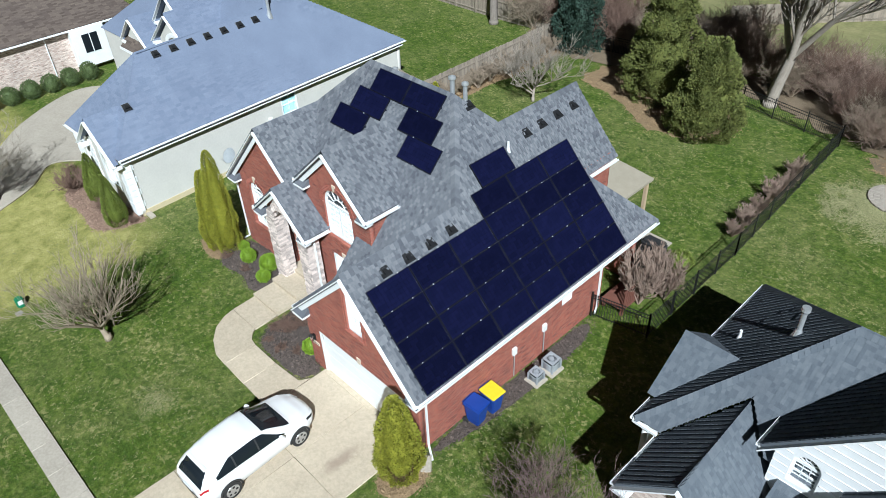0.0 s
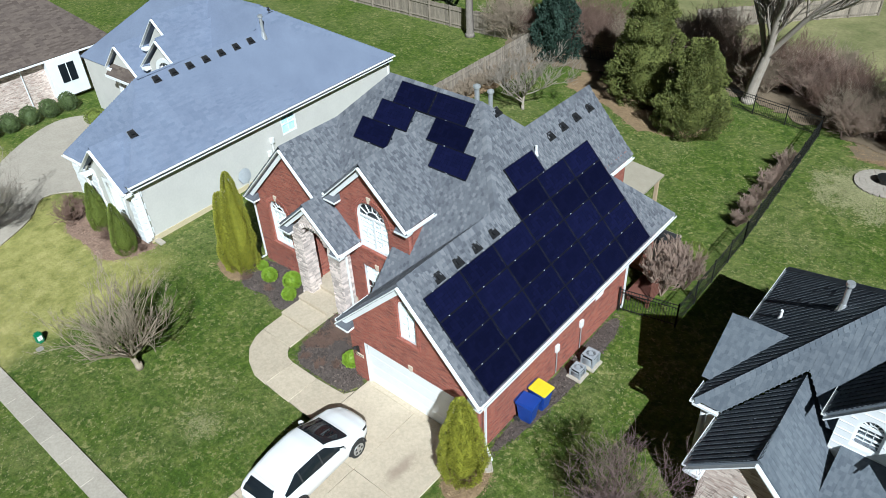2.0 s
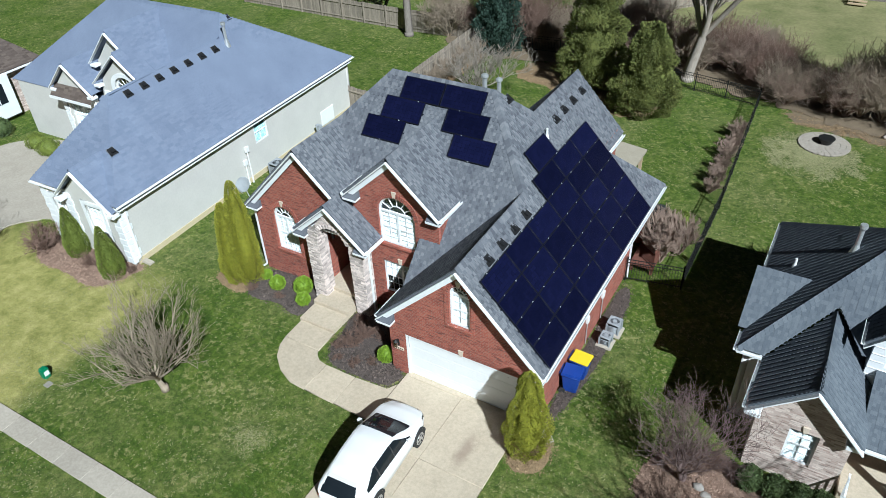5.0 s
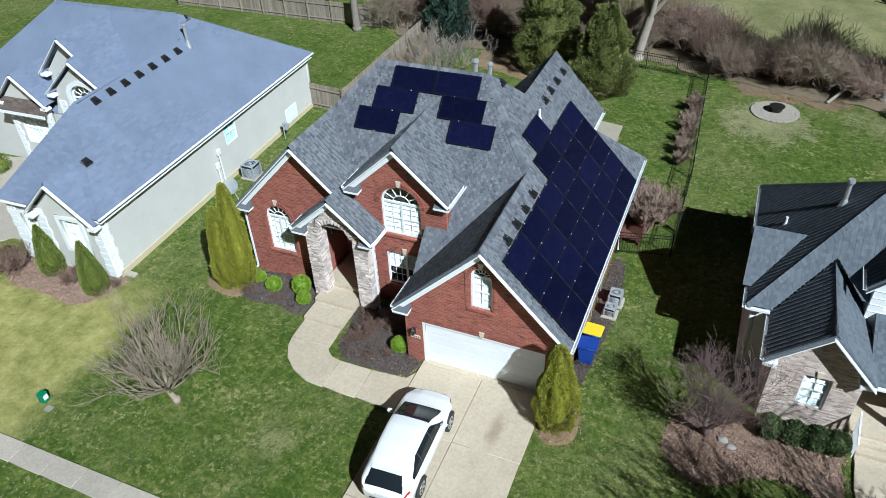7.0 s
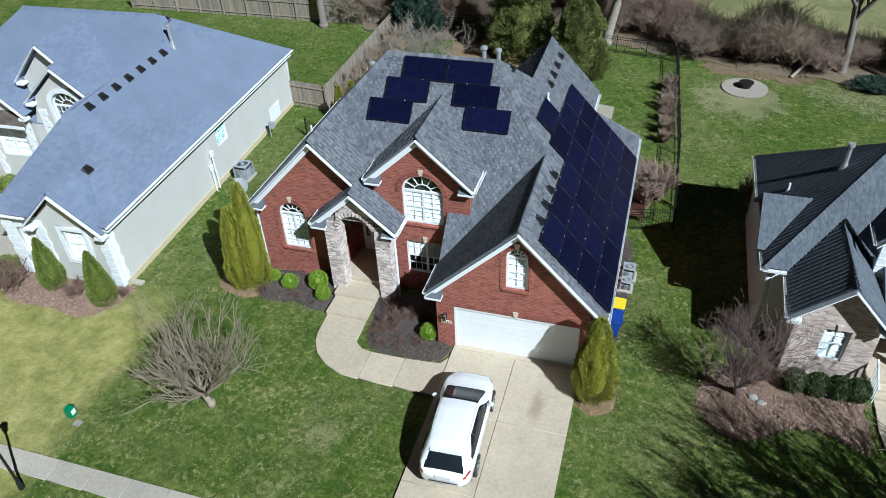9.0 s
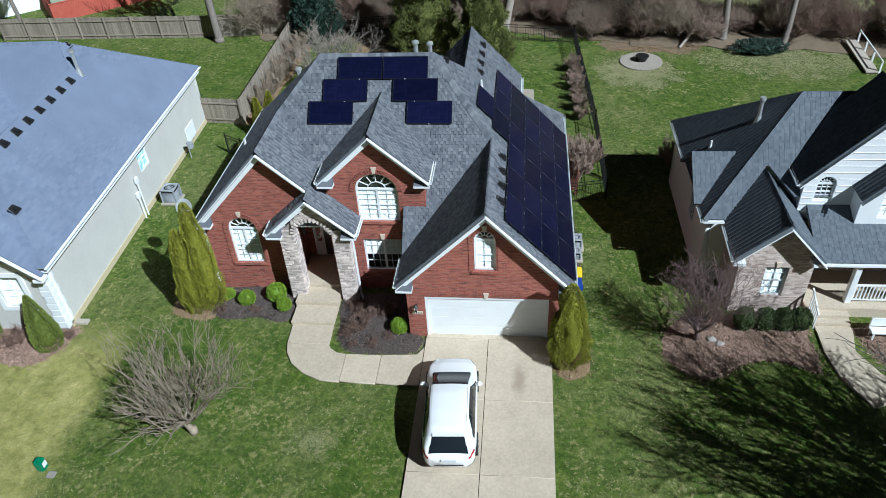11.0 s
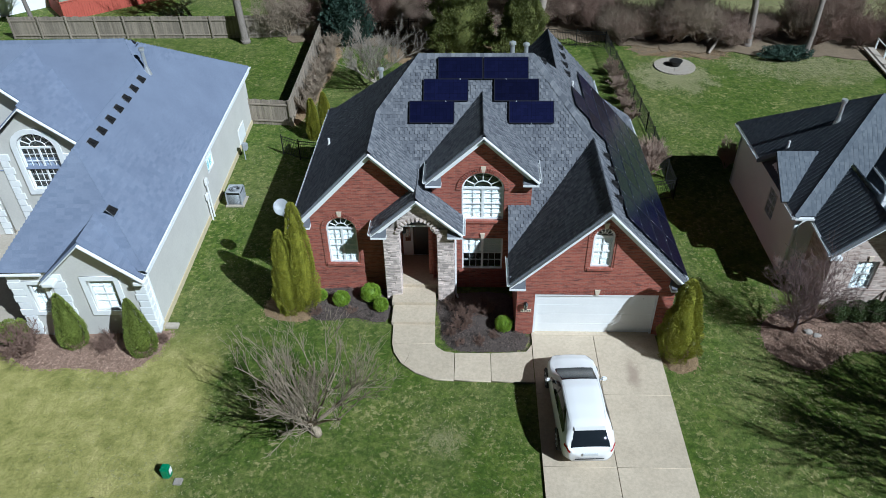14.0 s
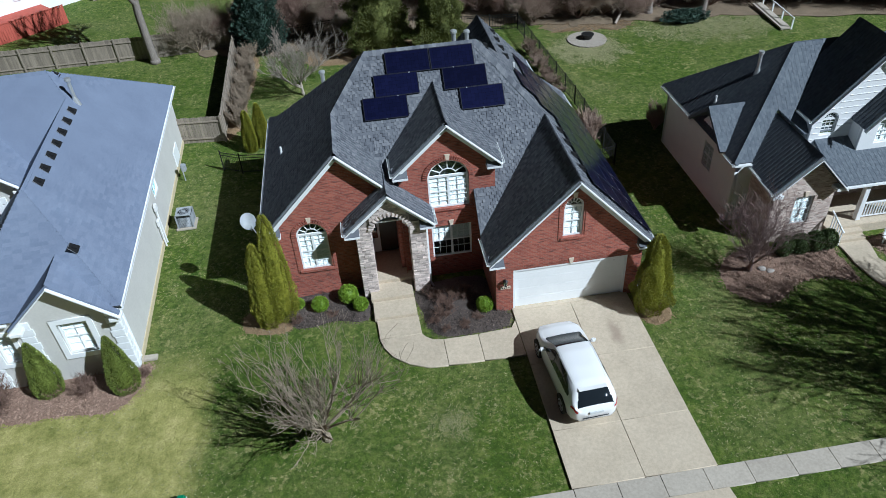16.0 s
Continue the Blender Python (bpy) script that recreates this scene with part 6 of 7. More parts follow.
bed("bed_firepit", [(8.4, 31.4), (9.0, 29.2), (11.5, 28.5), (14.6, 28.3), (16.6, 29.0), (14.5, 31.0)], G, LITTER, "leaf-strewn ground behind the fire pit", 0.02, 0.7)

# ---- far houses ----
far_l = empty("brown_roofed_house", "pale brick house under a brown roof, across the drive", "house")
roof_slope([(-36.2, -8, 3.0), (-36.2, 10.5, 3.0), (-42.5, 8, 6.2), (-42.5, -8, 6.2)], SHINGLE_BROWN, far_l, tab=0.33, lift=(0.01, 0.012), seed=200)
roof_slope([(-36.2, 10.5, 3.0), (-48, 10.5, 3.0), (-42.5, 8, 6.2)], SHINGLE_BROWN, far_l, tab=0.33, lift=(0.01, 0.012), seed=201)
wall_x("wall", [(-8, -0.35), (10.0, -0.35), (10.0, 2.9), (-8, 2.9)], [], -36.7, 0.25, BRICK_TAN, far_l)
part("bay_window", boxed((-36.6, 5.2, 0.2), (-35.9, 7.6, 2.95), 0.02), TRIM, far_l)
part("bay_glass", boxed((-35.92, 5.9, 1.2), (-35.86, 7.0, 2.5), 0.01), CARGLASS, far_l)
part("bay_mullion", boxed((-35.87, 6.42, 1.2), (-35.84, 6.48, 2.5)), TRIM, far_l)
gutter((-36.12, -8, 2.92), (-36.12, 10.5, 2.92), far_l)
part("downspout", beam(bmesh.new(), (-36.5, 3.6, 2.85), (-36.5, 3.6, 0), 0.08, 0.06, (0, 1, 0)), TRIM, far_l)
ground_patch("neighbour_drive", smooth_loop([(-21.2, 0.6), (-21.2, 7.2), (-27.0, 7.0), (-31.5, 6.0), (-33.4, 3.5), (-31.0, -1.0), (-26.5, -5.0), (-24.0, -9.0), (-20.5, -9.0), (-22.6, -3.6), (-24.6, -1.5), (-23.2, 0.2)]), G + 0.09, CONCRETE_GREY, 0.1, "pale grey concrete drive of the stucco house")
back_deck = empty("red_deck_house", "white house with a red-stained deck behind the fence", "house")
DM = Matrix.Translation((-36.3, 36.2, 0)) @ Matrix.Rotation(radians(40), 4, "Z")
part("wall", boxed((-7, 4.6, -0.3), (14, 12, 5.5), 0, DM), SIDING, back_deck)
part("deck_floor", boxed((0, 0, 0.4), (9.5, 4.6, 0.55), 0, DM), DECKRED, back_deck)
for k in range(48):
    part("skirt_board", boxed((0.2 * k, -0.03, -0.3), (0.2 * k + 0.185, 0.0, 1.35), 0, DM), DECKRED, back_deck)
for k in range(23):
    part("skirt_board", boxed((-0.03, 0.2 * k, -0.3), (0.0, 0.2 * k + 0.185, 1.35), 0, DM), DECKRED, back_deck)
part("deck_rail", boxed((-0.06, -0.08, 1.35), (9.6, 0.06, 1.41), 0, DM), DECKRED, back_deck)
part("sliding_door", boxed((3.0, 4.5, 0.6), (5.2, 4.62, 2.7), 0, DM), CARGLASS, back_deck)
part("door_frame", plate_mesh(rect(2.9, 5.3, 0.55, 2.8), [rect(3.0, 5.2, 0.6, 2.7)], 0.1, DM @ Matrix.Translation((0, 4.52, 0)) @ UP_Y), TRIM, back_deck)
for xw in (-4.5, 7.5):
    part("window_frame", plate_mesh(rect(xw, xw + 1.4, 1.4, 2.8), [rect(xw + 0.1, xw + 1.3, 1.5, 2.7)], 0.1, DM @ Matrix.Translation((0, 4.57, 0)) @ UP_Y), TRIM, back_deck)
    part("window_pane", boxed((xw + 0.1, 4.55, 1.5), (xw + 1.3, 4.62, 2.7), 0, DM), CARGLASS, back_deck)
tagged(part("sun_canopy", boxed((0.4, 2.2, 0.55), (2.0, 3.6, 2.0), 0.08, DM), plain("sage_canvas", (0.22, 0.3, 0.22), (0.28, 0.36, 0.27), 5, 0.9)), "sage green canvas canopy on the deck", "canopy")
far_r = empty("timber_deck_house", "far tan house with a raised timber deck", "house")
part("wall", boxed((12.5, 58, -0.3), (26, 66, 4.5)), BRICK_TAN, far_r)
roof_slope([(12, 57.5, 4.4), (26.5, 57.5, 4.4), (26.5, 62, 7.2), (12, 62, 7.2)], SHINGLE_BROWN, far_r, tab=0.33, seed=211)
part("deck", boxed((9.0, 54.5, 1.4), (20.0, 58.0, 1.6)), TIMBER, far_r)
part("deck_skirt", boxed((9.0, 54.6, -0.3), (20.0, 54.7, 1.4)), BARK, far_r)
for k in range(8):
    part("stair_tread", boxed((10.0, 54.4 - 0.28 * k, 1.35 - 0.18 * k), (11.4, 54.7 - 0.28 * k, 1.42 - 0.18 * k)), TIMBER, far_r)


# ---- fences ----
def iron_fence(pts, label, h=1.25, bay=1.9):
    """Black metal fence: posts, two rails a bay and a run of pickets."""
    f = empty("iron_fence", label, "fence")
    for a, b in zip(pts, pts[1:]):
        a, b = Vector((*a, G)), Vector((*b, G))
        n = max(1, round((b - a).length / bay))
        for i in range(n):
            p, q = a + (b - a) * (i / n), a + (b - a) * ((i + 1) / n)
            part("post", boxed((p.x - 0.03, p.y - 0.03, G - 0.1), (p.x + 0.03, p.y + 0.03, G + h + 0.08)), IRON, f)
            for z in (0.15, h - 0.22, h - 0.05):
                part("rail", beam(bmesh.new(), p + Vector((0, 0, z)), q + Vector((0, 0, z)), 0.022, 0.032), IRON, f)
            bm = bmesh.new()
            m = int((q - p).length / 0.115)
            for k in range(1, m):
                c = p + (q - p) * (k / m)
                beam(bm, c + Vector((0, 0, 0.05)), c + Vector((0, 0, h)), 0.016, 0.016, (0, 1, 0))
            tagged(part("picket_run", bm, IRON, f), kind="stuff")
        part("post", boxed((b.x - 0.03, b.y - 0.03, G - 0.1), (b.x + 0.03, b.y + 0.03, G + h + 0.08)), IRON, f)
    return f


iron_fence([(5.6, 9.6), (8.0, 10.1), (7.95, 17.4), (7.3, 30.2), (1.0, 31.2), (-5.3, 33.3), (-11.8, 32.4)], "black iron picket fence round the back lawn")
iron_fence([(-13.5, 14.6), (-12.4, 14.0), (-9.9, 13.6)], "short black iron fence with a gate beside the house")


def board_fence(a, b, h, label):
    f = empty("wooden_fence", label, "fence")
    a, b = Vector((*a, G)), Vector((*b, G))
    n = max(1, round((b - a).length / 2.4))
    d = (b - a).normalized()
    s = Vector((-d.y, d.x, 0))
    rng = random.Random(int(a.x * 10 + b.y))
    for i in range(n + 1):
        p = a + (b - a) * (i / n)
        part("post", beam(bmesh.new(), p - s * 0.06, p - s * 0.06 + Vector((0, 0, h + 0.05)), 0.1, 0.1, (0, 1, 0)), FENCEWOOD, f)
    for z in (0.3, h - 0.3):
        part("rail", beam(bmesh.new(), a - s * 0.04 + Vector((0, 0, z)), b - s * 0.04 + Vector((0, 0, z)), 0.04, 0.09), FENCEWOOD, f)
    m = int((b - a).length / 0.16)
    for k in range(m):
        p = a + (b - a) * ((k + 0.5) / m) + s * 0.01
        part("board", beam(bmesh.new(), p, p + Vector((0, 0, h + rng.uniform(-0.03, 0.03))), 0.153, 0.02, s), FENCEWOOD, f)
    return f


board_fence((-16.7, 18.4), (-13.7, 18.1), 1.7, "grey weathered board fence between the houses")
board_fence((-13.7, 18.1), (-14.0, 32.7), 1.7, "grey weathered board fence along the side lawn")
board_fence((-38.6, 32.4), (-20.5, 32.4), 1.75, "weathered board fence behind the stucco house")
board_fence((-20.5, 32.4), (-13.9, 32.9), 1.75, "weathered board fence behind the stucco house")
board_fence((-28.0, 47.5), (-8.0, 50.5), 1.8, "brown board fence far behind the yards")
board_fence((-6.0, 42.5), (4.5, 53.0), 1.6, "grey board fence along the far field")

# fire pit
fp = empty("fire_pit", "round paver fire pit with a black metal bowl", "fire pit", at=(11.7, 26.8, G))
for r0, r1, n in ((0.45, 0.85, 14), (0.87, 1.15, 20), (1.17, 1.42, 26)):
    for k in range(n):
        a0, a1 = 2 * math.pi * k / n + 0.015, 2 * math.pi * (k + 1) / n - 0.015
        part("paver", plate_mesh([(11.7 + r * math.cos(a), 26.8 + r * math.sin(a)) for r, a in ((r0, a0), (r1, a0), (r1, (a0 + a1) / 2), (r1, a1), (r0, a1))], [], 0.1, Matrix.Translation((0, 0, G + 0.06))), GRAVEL, fp)
part("sand", tube(bmesh.new(), (11.7, 26.8, G), (11.7, 26.8, G + 0.09), 0.46, 0.46, 24), GRAVEL, fp)
part("bowl", tube(bmesh.new(), (11.75, 26.85, G + 0.12), (11.75, 26.85, G + 0.42), 0.3, 0.42, 18), IRON, fp)
part("bowl_rim", tube(bmesh.new(), (11.75, 26.85, G + 0.42), (11.75, 26.85, G + 0.46), 0.46, 0.46, 18), IRON, fp)
for i, (x, y, s) in enumerate(((11.35, 0.15, 0.19), (11.65, -0.05, 0.16))):
    bm = bmesh.new()
    bmesh.ops.create_icosphere(bm, subdivisions=2, radius=s, matrix=Matrix.Translation((x, y, G + 0.1)) @ Matrix.Diagonal((1.1, 0.85, 0.6, 1)))
    for v in bm.verts:
        v.co += Vector((1, 1, 1)) * 0.04 * noise.noise(v.co * 5)
    tagged(part("boulder", bm, ROCK), "pale rounded garden boulder", "boulder", "garden boulders")

# white gangway far right, back patio posts, grill
gw = empty("garden_footbridge", "grey wooden footbridge with white posts", "footbridge", at=(25.5, 27, G))
part("bridge_deck", beam(bmesh.new(), (25.9, 24.6, -0.02), (26.1, 29.4, 0.14), 0.75, 0.1), CONCRETE_GREY, gw)
for k in range(4):
    p = Vector((26.36 + 0.07 * k, 24.7 + 1.55 * k, 0.1))
    part("post", boxed((p.x - 0.05, p.y - 0.05, G), (p.x + 0.05, p.y + 0.05, 0.72 + 0.05 * k)), TRIM, gw)
part("handrail", beam(bmesh.new(), (26.36, 24.6, 0.68), (26.58, 29.5, 0.85), 0.06, 0.07), TRIM, gw)
patio = empty("patio_cover", "tan patio roof on timber posts behind the house", "patio cover", at=(3.0, 14, G))
part("cover", beam(bmesh.new(), (1.2, 14.4, 3.6), (4.3, 14.4, 3.3), 2.2, 0.12), plain("tan_metal_cover", (0.33, 0.29, 0.22), (0.39, 0.345, 0.27), 3, 0.7), patio)
for x, y in ((4.1, 13.5), (4.1, 15.3), (1.4, 15.3)):
    part("post", boxed((x - 0.08, y - 0.08, G), (x + 0.08, y + 0.08, 3.3), 0.01), TIMBER, patio)
part("slab", boxed((0.5, 13.2, G - 0.1), (5.4, 16.2, G + 0.07)), CONCRETE_GREY, patio)
gr = empty("barbecue", "black barbecue under a fitted cover", "barbecue", at=(5.2, 14.6, G))
part("cover", boxed((4.8, 14.2, G + 0.35), (5.9, 14.9, G + 1.1), 0.12), PLASTIC, gr)
part("cart", boxed((4.9, 14.3, G + 0.07), (5.8, 14.8, G + 0.4), 0.03), VENTBLACK, gr)

# stair rail and low deck at the back corner
DECKBROWN = plain("brown_stained_deck", (0.13, 0.05, 0.035), (0.19, 0.075, 0.05), 3, 0.85)
dk = empty("back_deck", "red-brown low deck with a slatted rail", "deck", at=(6.0, 11, G))
part("deck_floor", boxed((5.5, 10.4, 0.2), (6.6, 13.2, 0.3)), DECKBROWN, dk)
part("rail", boxed((6.55, 10.4, 1.15), (6.63, 13.2, 1.23)), DECKBROWN, dk)
for k in range(18):
    part("slat", boxed((6.57, 10.45 + 0.155 * k, 0.3), (6.61, 10.52 + 0.155 * k, 1.15)), DECKBROWN, dk)
for x in (5.6, 6.5):
    for y in (10.5, 13.1):
        part("post", boxed((x - 0.06, y - 0.06, G - 0.1), (x + 0.06, y + 0.06, 0.25)), DECKBROWN, dk)

# street lamp at the kerb
sl = empty("street_lamp", "slim black street lamp at the kerb", "street lamp", at=(-12.6, -10.3, G))
part("pole", tube(bmesh.new(), (-12.6, -10.3, G), (-12.6, -10.3, 2.45), 0.055, 0.04), IRON, sl)
part("base", tube(bmesh.new(), (-12.6, -10.3, G), (-12.6, -10.3, G + 0.4), 0.11, 0.07), IRON, sl)
part("lantern", tube(bmesh.new(), (-12.6, -10.3, 2.45), (-12.6, -10.3, 2.78), 0.09, 0.14, 6), VENTBLACK, sl)
part("cap", tube(bmesh.new(), (-12.6, -10.3, 2.78), (-12.6, -10.3, 2.92), 0.17, 0.03, 6), IRON, sl)

# ---- the car ----
CAR = pose(1.36, -4.28, G + 0.09, 0, 0, 3.0)


def car_section(y):
    """Half width, sill, belt and roof heights along the car, y from -2.38 (tail) to 2.38 (nose)."""
    def lerp(tab):
        for (a, p), (b, q) in zip(tab, tab[1:]):
            if a <= y <= b:
                t = (y - a) / (b - a)
                t = t * t * (3 - 2 * t) * 0.5 + t * 0.5
                return p + (q - p) * t
        return tab[-1][1] if y > tab[-1][0] else tab[0][1]
    half = lerp([(-2.38, 0.66), (-2.3, 0.78), (-2.1, 0.88), (-1.5, 0.935), (0, 0.94), (1.3, 0.945), (1.8, 0.90), (2.1, 0.78), (2.28, 0.62), (2.38, 0.42)])
    sill = lerp([(-2.38, 0.42), (-2.0, 0.26), (1.9, 0.24), (2.38, 0.34)])
    belt = lerp([(-2.38, 0.90), (-2.25, 1.04), (-1.9, 1.13), (-1.3, 1.12), (0.2, 1.03), (1.0, 0.99), (1.7, 0.90), (2.2, 0.74), (2.38, 0.60)])
    roof = lerp([(-2.38, 0.93), (-2.3, 1.04), (-2.1, 1.27), (-1.86, 1.51), (-1.5, 1.61), (-0.9, 1.67), (-0.2, 1.68), (0.2, 1.62), (1.25, 1.10), (1.42, 1.04), (1.8, 0.97), (2.2, 0.80), (2.38, 0.64)])
    top = lerp([(-2.38, 0.54), (-2.3, 0.72), (-2.1, 0.70), (-1.86, 0.64), (-1.6, 0.63), (-0.8, 0.66), (0.2, 0.67), (0.5, 0.68), (1.15, 0.74), (1.5, 0.74), (2.2, 0.55), (2.38, 0.34)])
    return half, sill, belt, max(roof, belt + 0.03), top


def car_ring(y):
    h, s, b, r, t = car_section(y)
    pts = [(0, s), (h * 0.86, s), (h * 0.965, s + 0.1), (h, (s + b) / 2), (h * 0.985, b - 0.09), (h * 0.95, b), ((h * 0.95 + t) / 2 + 0.02, (b + r) / 2 + 0.01), (t, r - 0.045), (t * 0.86, r - 0.012), (t * 0.45, r + 0.008), (0, r + 0.014)]
    return pts


def car():
    thing = empty("white_car", "white crossover car parked on the driveway", "car")
    thing.matrix_world = CAR
    ys = [-2.38 + 4.76 * k / 56 for k in range(57)]
    bm = bmesh.new()
    rows = []
    for y in ys:
        p = car_ring(y)
        rows.append([bm.verts.new(CAR @ Vector((s * x, y, z))) for s, seq in ((1, p), (-1, p[-2:0:-1])) for x, z in seq])
    for a, b in zip(rows, rows[1:]):
        for i in range(len(a)):
            j = (i + 1) % len(a)
            bm.faces.new((a[i], a[j], b[j], b[i]))
    bm.faces.new(rows[0])
    bm.faces.new(rows[-1][::-1])
    part("body", bm, CARPAINT, thing, smooth=True)

    def patch(nm, y0, y1, rails, mat, off=0.012, both=True, n=10, shrink=None):
        """A piece lying on the body's skin between two places along it and two lines round it."""
        for s in ((1, -1) if both else (1,)):
            bm = bmesh.new()
            grid = []
            for k in range(n + 1):
                y = y0 + (y1 - y0) * k / n
                p = car_ring(y)
                lo, hi = rails if not callable(rails) else rails(k / n)
                row = []
                for q in range(7):
                    f = lo + (hi - lo) * q / 6
                    i = min(int(f), len(p) - 2)
                    x, z = (p[i][c] + (p[i + 1][c] - p[i][c]) * (f - i) for c in (0, 1))
                    out = Vector((x / 0.95 * 0.8 if f < 7 else 0.25 * x, 0, 0.25 if f < 7 else 1)).normalized() * off
                    row.append(bm.verts.new(CAR @ Vector((s * (x + out.x), y, z + out.z))))
                grid.append(row)
            for a, b in zip(grid, grid[1:]):
                for i in range(6):
                    bm.faces.new((a[i], a[i + 1], b[i + 1], b[i]))
            part(nm, bm, mat, thing, smooth=True)

    patch("side_window", -1.74, 0.9, lambda t: (5.1, 5.1 + 1.72 * min(1, 0.3 + t * 3) * min(1, (1 - t) * 3.2 + 0.1)), CARGLASS, 0.008, n=30)
    for y in (-1.02, -0.12):
        patch("door_pillar", y - 0.03, y + 0.03, (5.1, 6.75), PLASTIC, 0.012, n=2)
    # windscreen and rear window run right across
    for nm, y0, y1, fwd in (("windscreen", 0.22, 1.24, 0.7), ("rear_window", -2.28, -1.9, -0.8)):
        bm = bmesh.new()
        grid = []
        for k in range(13):
            y = y0 + (y1 - y0) * k / 12
            p = car_ring(y)
            row = []
            for q in [(s, i) for s, i in [(-1, 7), (-1, 8), (-1, 9), (1, 10), (1, 9), (1, 8), (1, 7)]]:
                x, z = p[q[1]]
                row.append(bm.verts.new(CAR @ Vector((q[0] * x * (0.95 if q[1] == 7 else 1) * (1 if fwd > 0 else 0.9 + 0.08 * (1 - k / 12)), y + 0.014 * fwd, z + 0.012))))
            grid.append(row)
        for a, b in zip(grid, grid[1:]):
            for i in range(6):
                bm.faces.new((a[i], a[i + 1], b[i + 1], b[i]))
        part(nm, bm, CARGLASS, thing, smooth=True)
    patch("tail_lamp", -2.36, -2.1, (4.1, 5.0), REDLAMP, 0.02, n=6)
    spoiler = bmesh.new()
    beam(spoiler, CAR @ Vector((-0.52, -1.88, 1.525)), CAR @ Vector((0.52, -1.88, 1.525)), 0.14, 0.03)
    part("spoiler", spoiler, CARPAINT, thing)
    patch("headlamp", 1.86, 2.2, (4.3, 5.3), CARGLASS, 0.014, n=6)
    patch("bumper_cladding", 1.95, 2.36, (1.0, 2.3), PLASTIC, 0.012, n=6)
    patch("bumper_cladding", -2.36, -1.95, (1.0, 2.0), PLASTIC, 0.012, n=6)
    patch("roof_rail", -1.6, 0.15, (7.15, 7.32), CARPAINT, 0.03, n=12)
    patch("sill_trim", -1.2, 1.2, (1.05, 1.9), PLASTIC, 0.006, n=8)
    part("rear_bumper_trim", boxed((-0.5, -2.405, 0.52), (0.5, -2.34, 0.56), 0.015, CAR), PLASTIC, thing)
    part("number_plate", boxed((-0.26, -2.43, 0.74), (0.26, -2.385, 0.86), 0.01, CAR), PLATE, thing)
    part("grille", boxed((-0.42, 2.3, 0.45), (0.42, 2.4, 0.62), 0.03, CAR), PLASTIC, thing)
    for s in (-1, 1):
        bm = boxed((s * 1.03 - 0.1, 0.62, 1.02), (s * 1.03 + 0.1, 0.78, 1.17), 0.045, CAR)
        box(bm, (s * 0.93 - 0.07, 0.68, 1.02), (s * 0.93 + 0.07, 0.74, 1.07), 0, CAR)
        part("door_mirror", bm, CARPAINT, thing)
        for y in (-1.42, 1.42):
            c = Vector((s * 0.86, y, 0.345))
            w = part("wheel", tube(bmesh.new(), CAR @ (c - Vector((s * 0.1, 0, 0))), CAR @ (c + Vector((s * 0.115, 0, 0))), 0.355, 0.355, 28), RUBBER, thing)
            part("rim", tube(bmesh.new(), CAR @ (c + Vector((s * 0.11, 0, 0))), CAR @ (c + Vector((s * 0.125, 0, 0))), 0.25, 0.24, 24), ALLOY, w)
            for k in range(5):
                a = 2 * math.pi * k / 5
                part("spoke_gap", tube(bmesh.new(), CAR @ (c + Vector((s * 0.12, 0.15 * math.cos(a), 0.15 * math.sin(a)))), CAR @ (c + Vector((s * 0.13, 0.15 * math.cos(a), 0.15 * math.sin(a)))), 0.05, 0.05, 8), RUBBER, w)
            arch = [(0.43 * math.cos(math.pi * k / 14), 0.43 * math.sin(math.pi * k / 14)) for k in range(15)] + [(0.375 * math.cos(math.pi * k / 14), 0.375 * math.sin(math.pi * k / 14)) for k in range(14, -1, -1)]
            m = CAR @ Matrix.Translation((s * 0.945, y, 0.345)) @ UP_X
            part("wheel_arch", plate_mesh(arch, [], 0.06, m), RUBBER, thing)


car()

# ---- plants ----
def arborvitae(at, h, r, seed, label):
    return evergreen("arborvitae", at, seed, 17000, 0.058, cone_shape(h, r, 0.05, 0.16, 0.2, seed, 0.52), (r, r, h, 0.42), LEAF_ARB, label, "evergreen tree")


arborvitae((-10.35, 1.25, G), 4.3, 0.62, 3, "tall yellow-green arborvitae at the house corner")
arborvitae((-9.72, 1.52, G), 5.45, 0.66, 4, "tallest yellow-green arborvitae at the house corner")
arborvitae((5.65, -1.15, G), 3.9, 0.82, 5, "broad yellow-green arborvitae beside the garage door")
arborvitae((-12.0, 16.5, G), 2.6, 0.42, 6, "narrow yellow-green arborvitae by the side fence")
arborvitae((-11.3, 16.9, G), 2.8, 0.45, 7, "narrow yellow-green arborvitae by the side fence")
for i, (x, y, r) in enumerate(((-9.15, 1.95, 0.24), (-8.2, 1.62, 0.35), (-6.95, 1.95, 0.43), (-6.45, 1.3, 0.31), (-1.2, 0.15, 0.35))):
    evergreen("boxwood", (x, y, G + 0.05), 30 + i, 2600, 0.05, ball_shape(r, r, r * 0.95, 0.05, i), (r, r, r * 1.9, 0.92), LEAF_BOX, "clipped bright green boxwood ball in mulch", "shrub", "boxwood balls")
for i, (x, y, h, r) in enumerate(((-15.95, -1.3, 2.85, 0.66), (-18.95, -0.95, 2.75, 0.66), (-32.2, 8.6, 2.4, 0.6))):
    evergreen("yew", (x, y, G), 50 + i, 9000, 0.06, cone_shape(h, r, 0.03, 0.3, 0.06, i), (r, r, h, 0.05), LEAF_YEW, "clipped cone-shaped yew in bark mulch", "shrub", "cone yews")
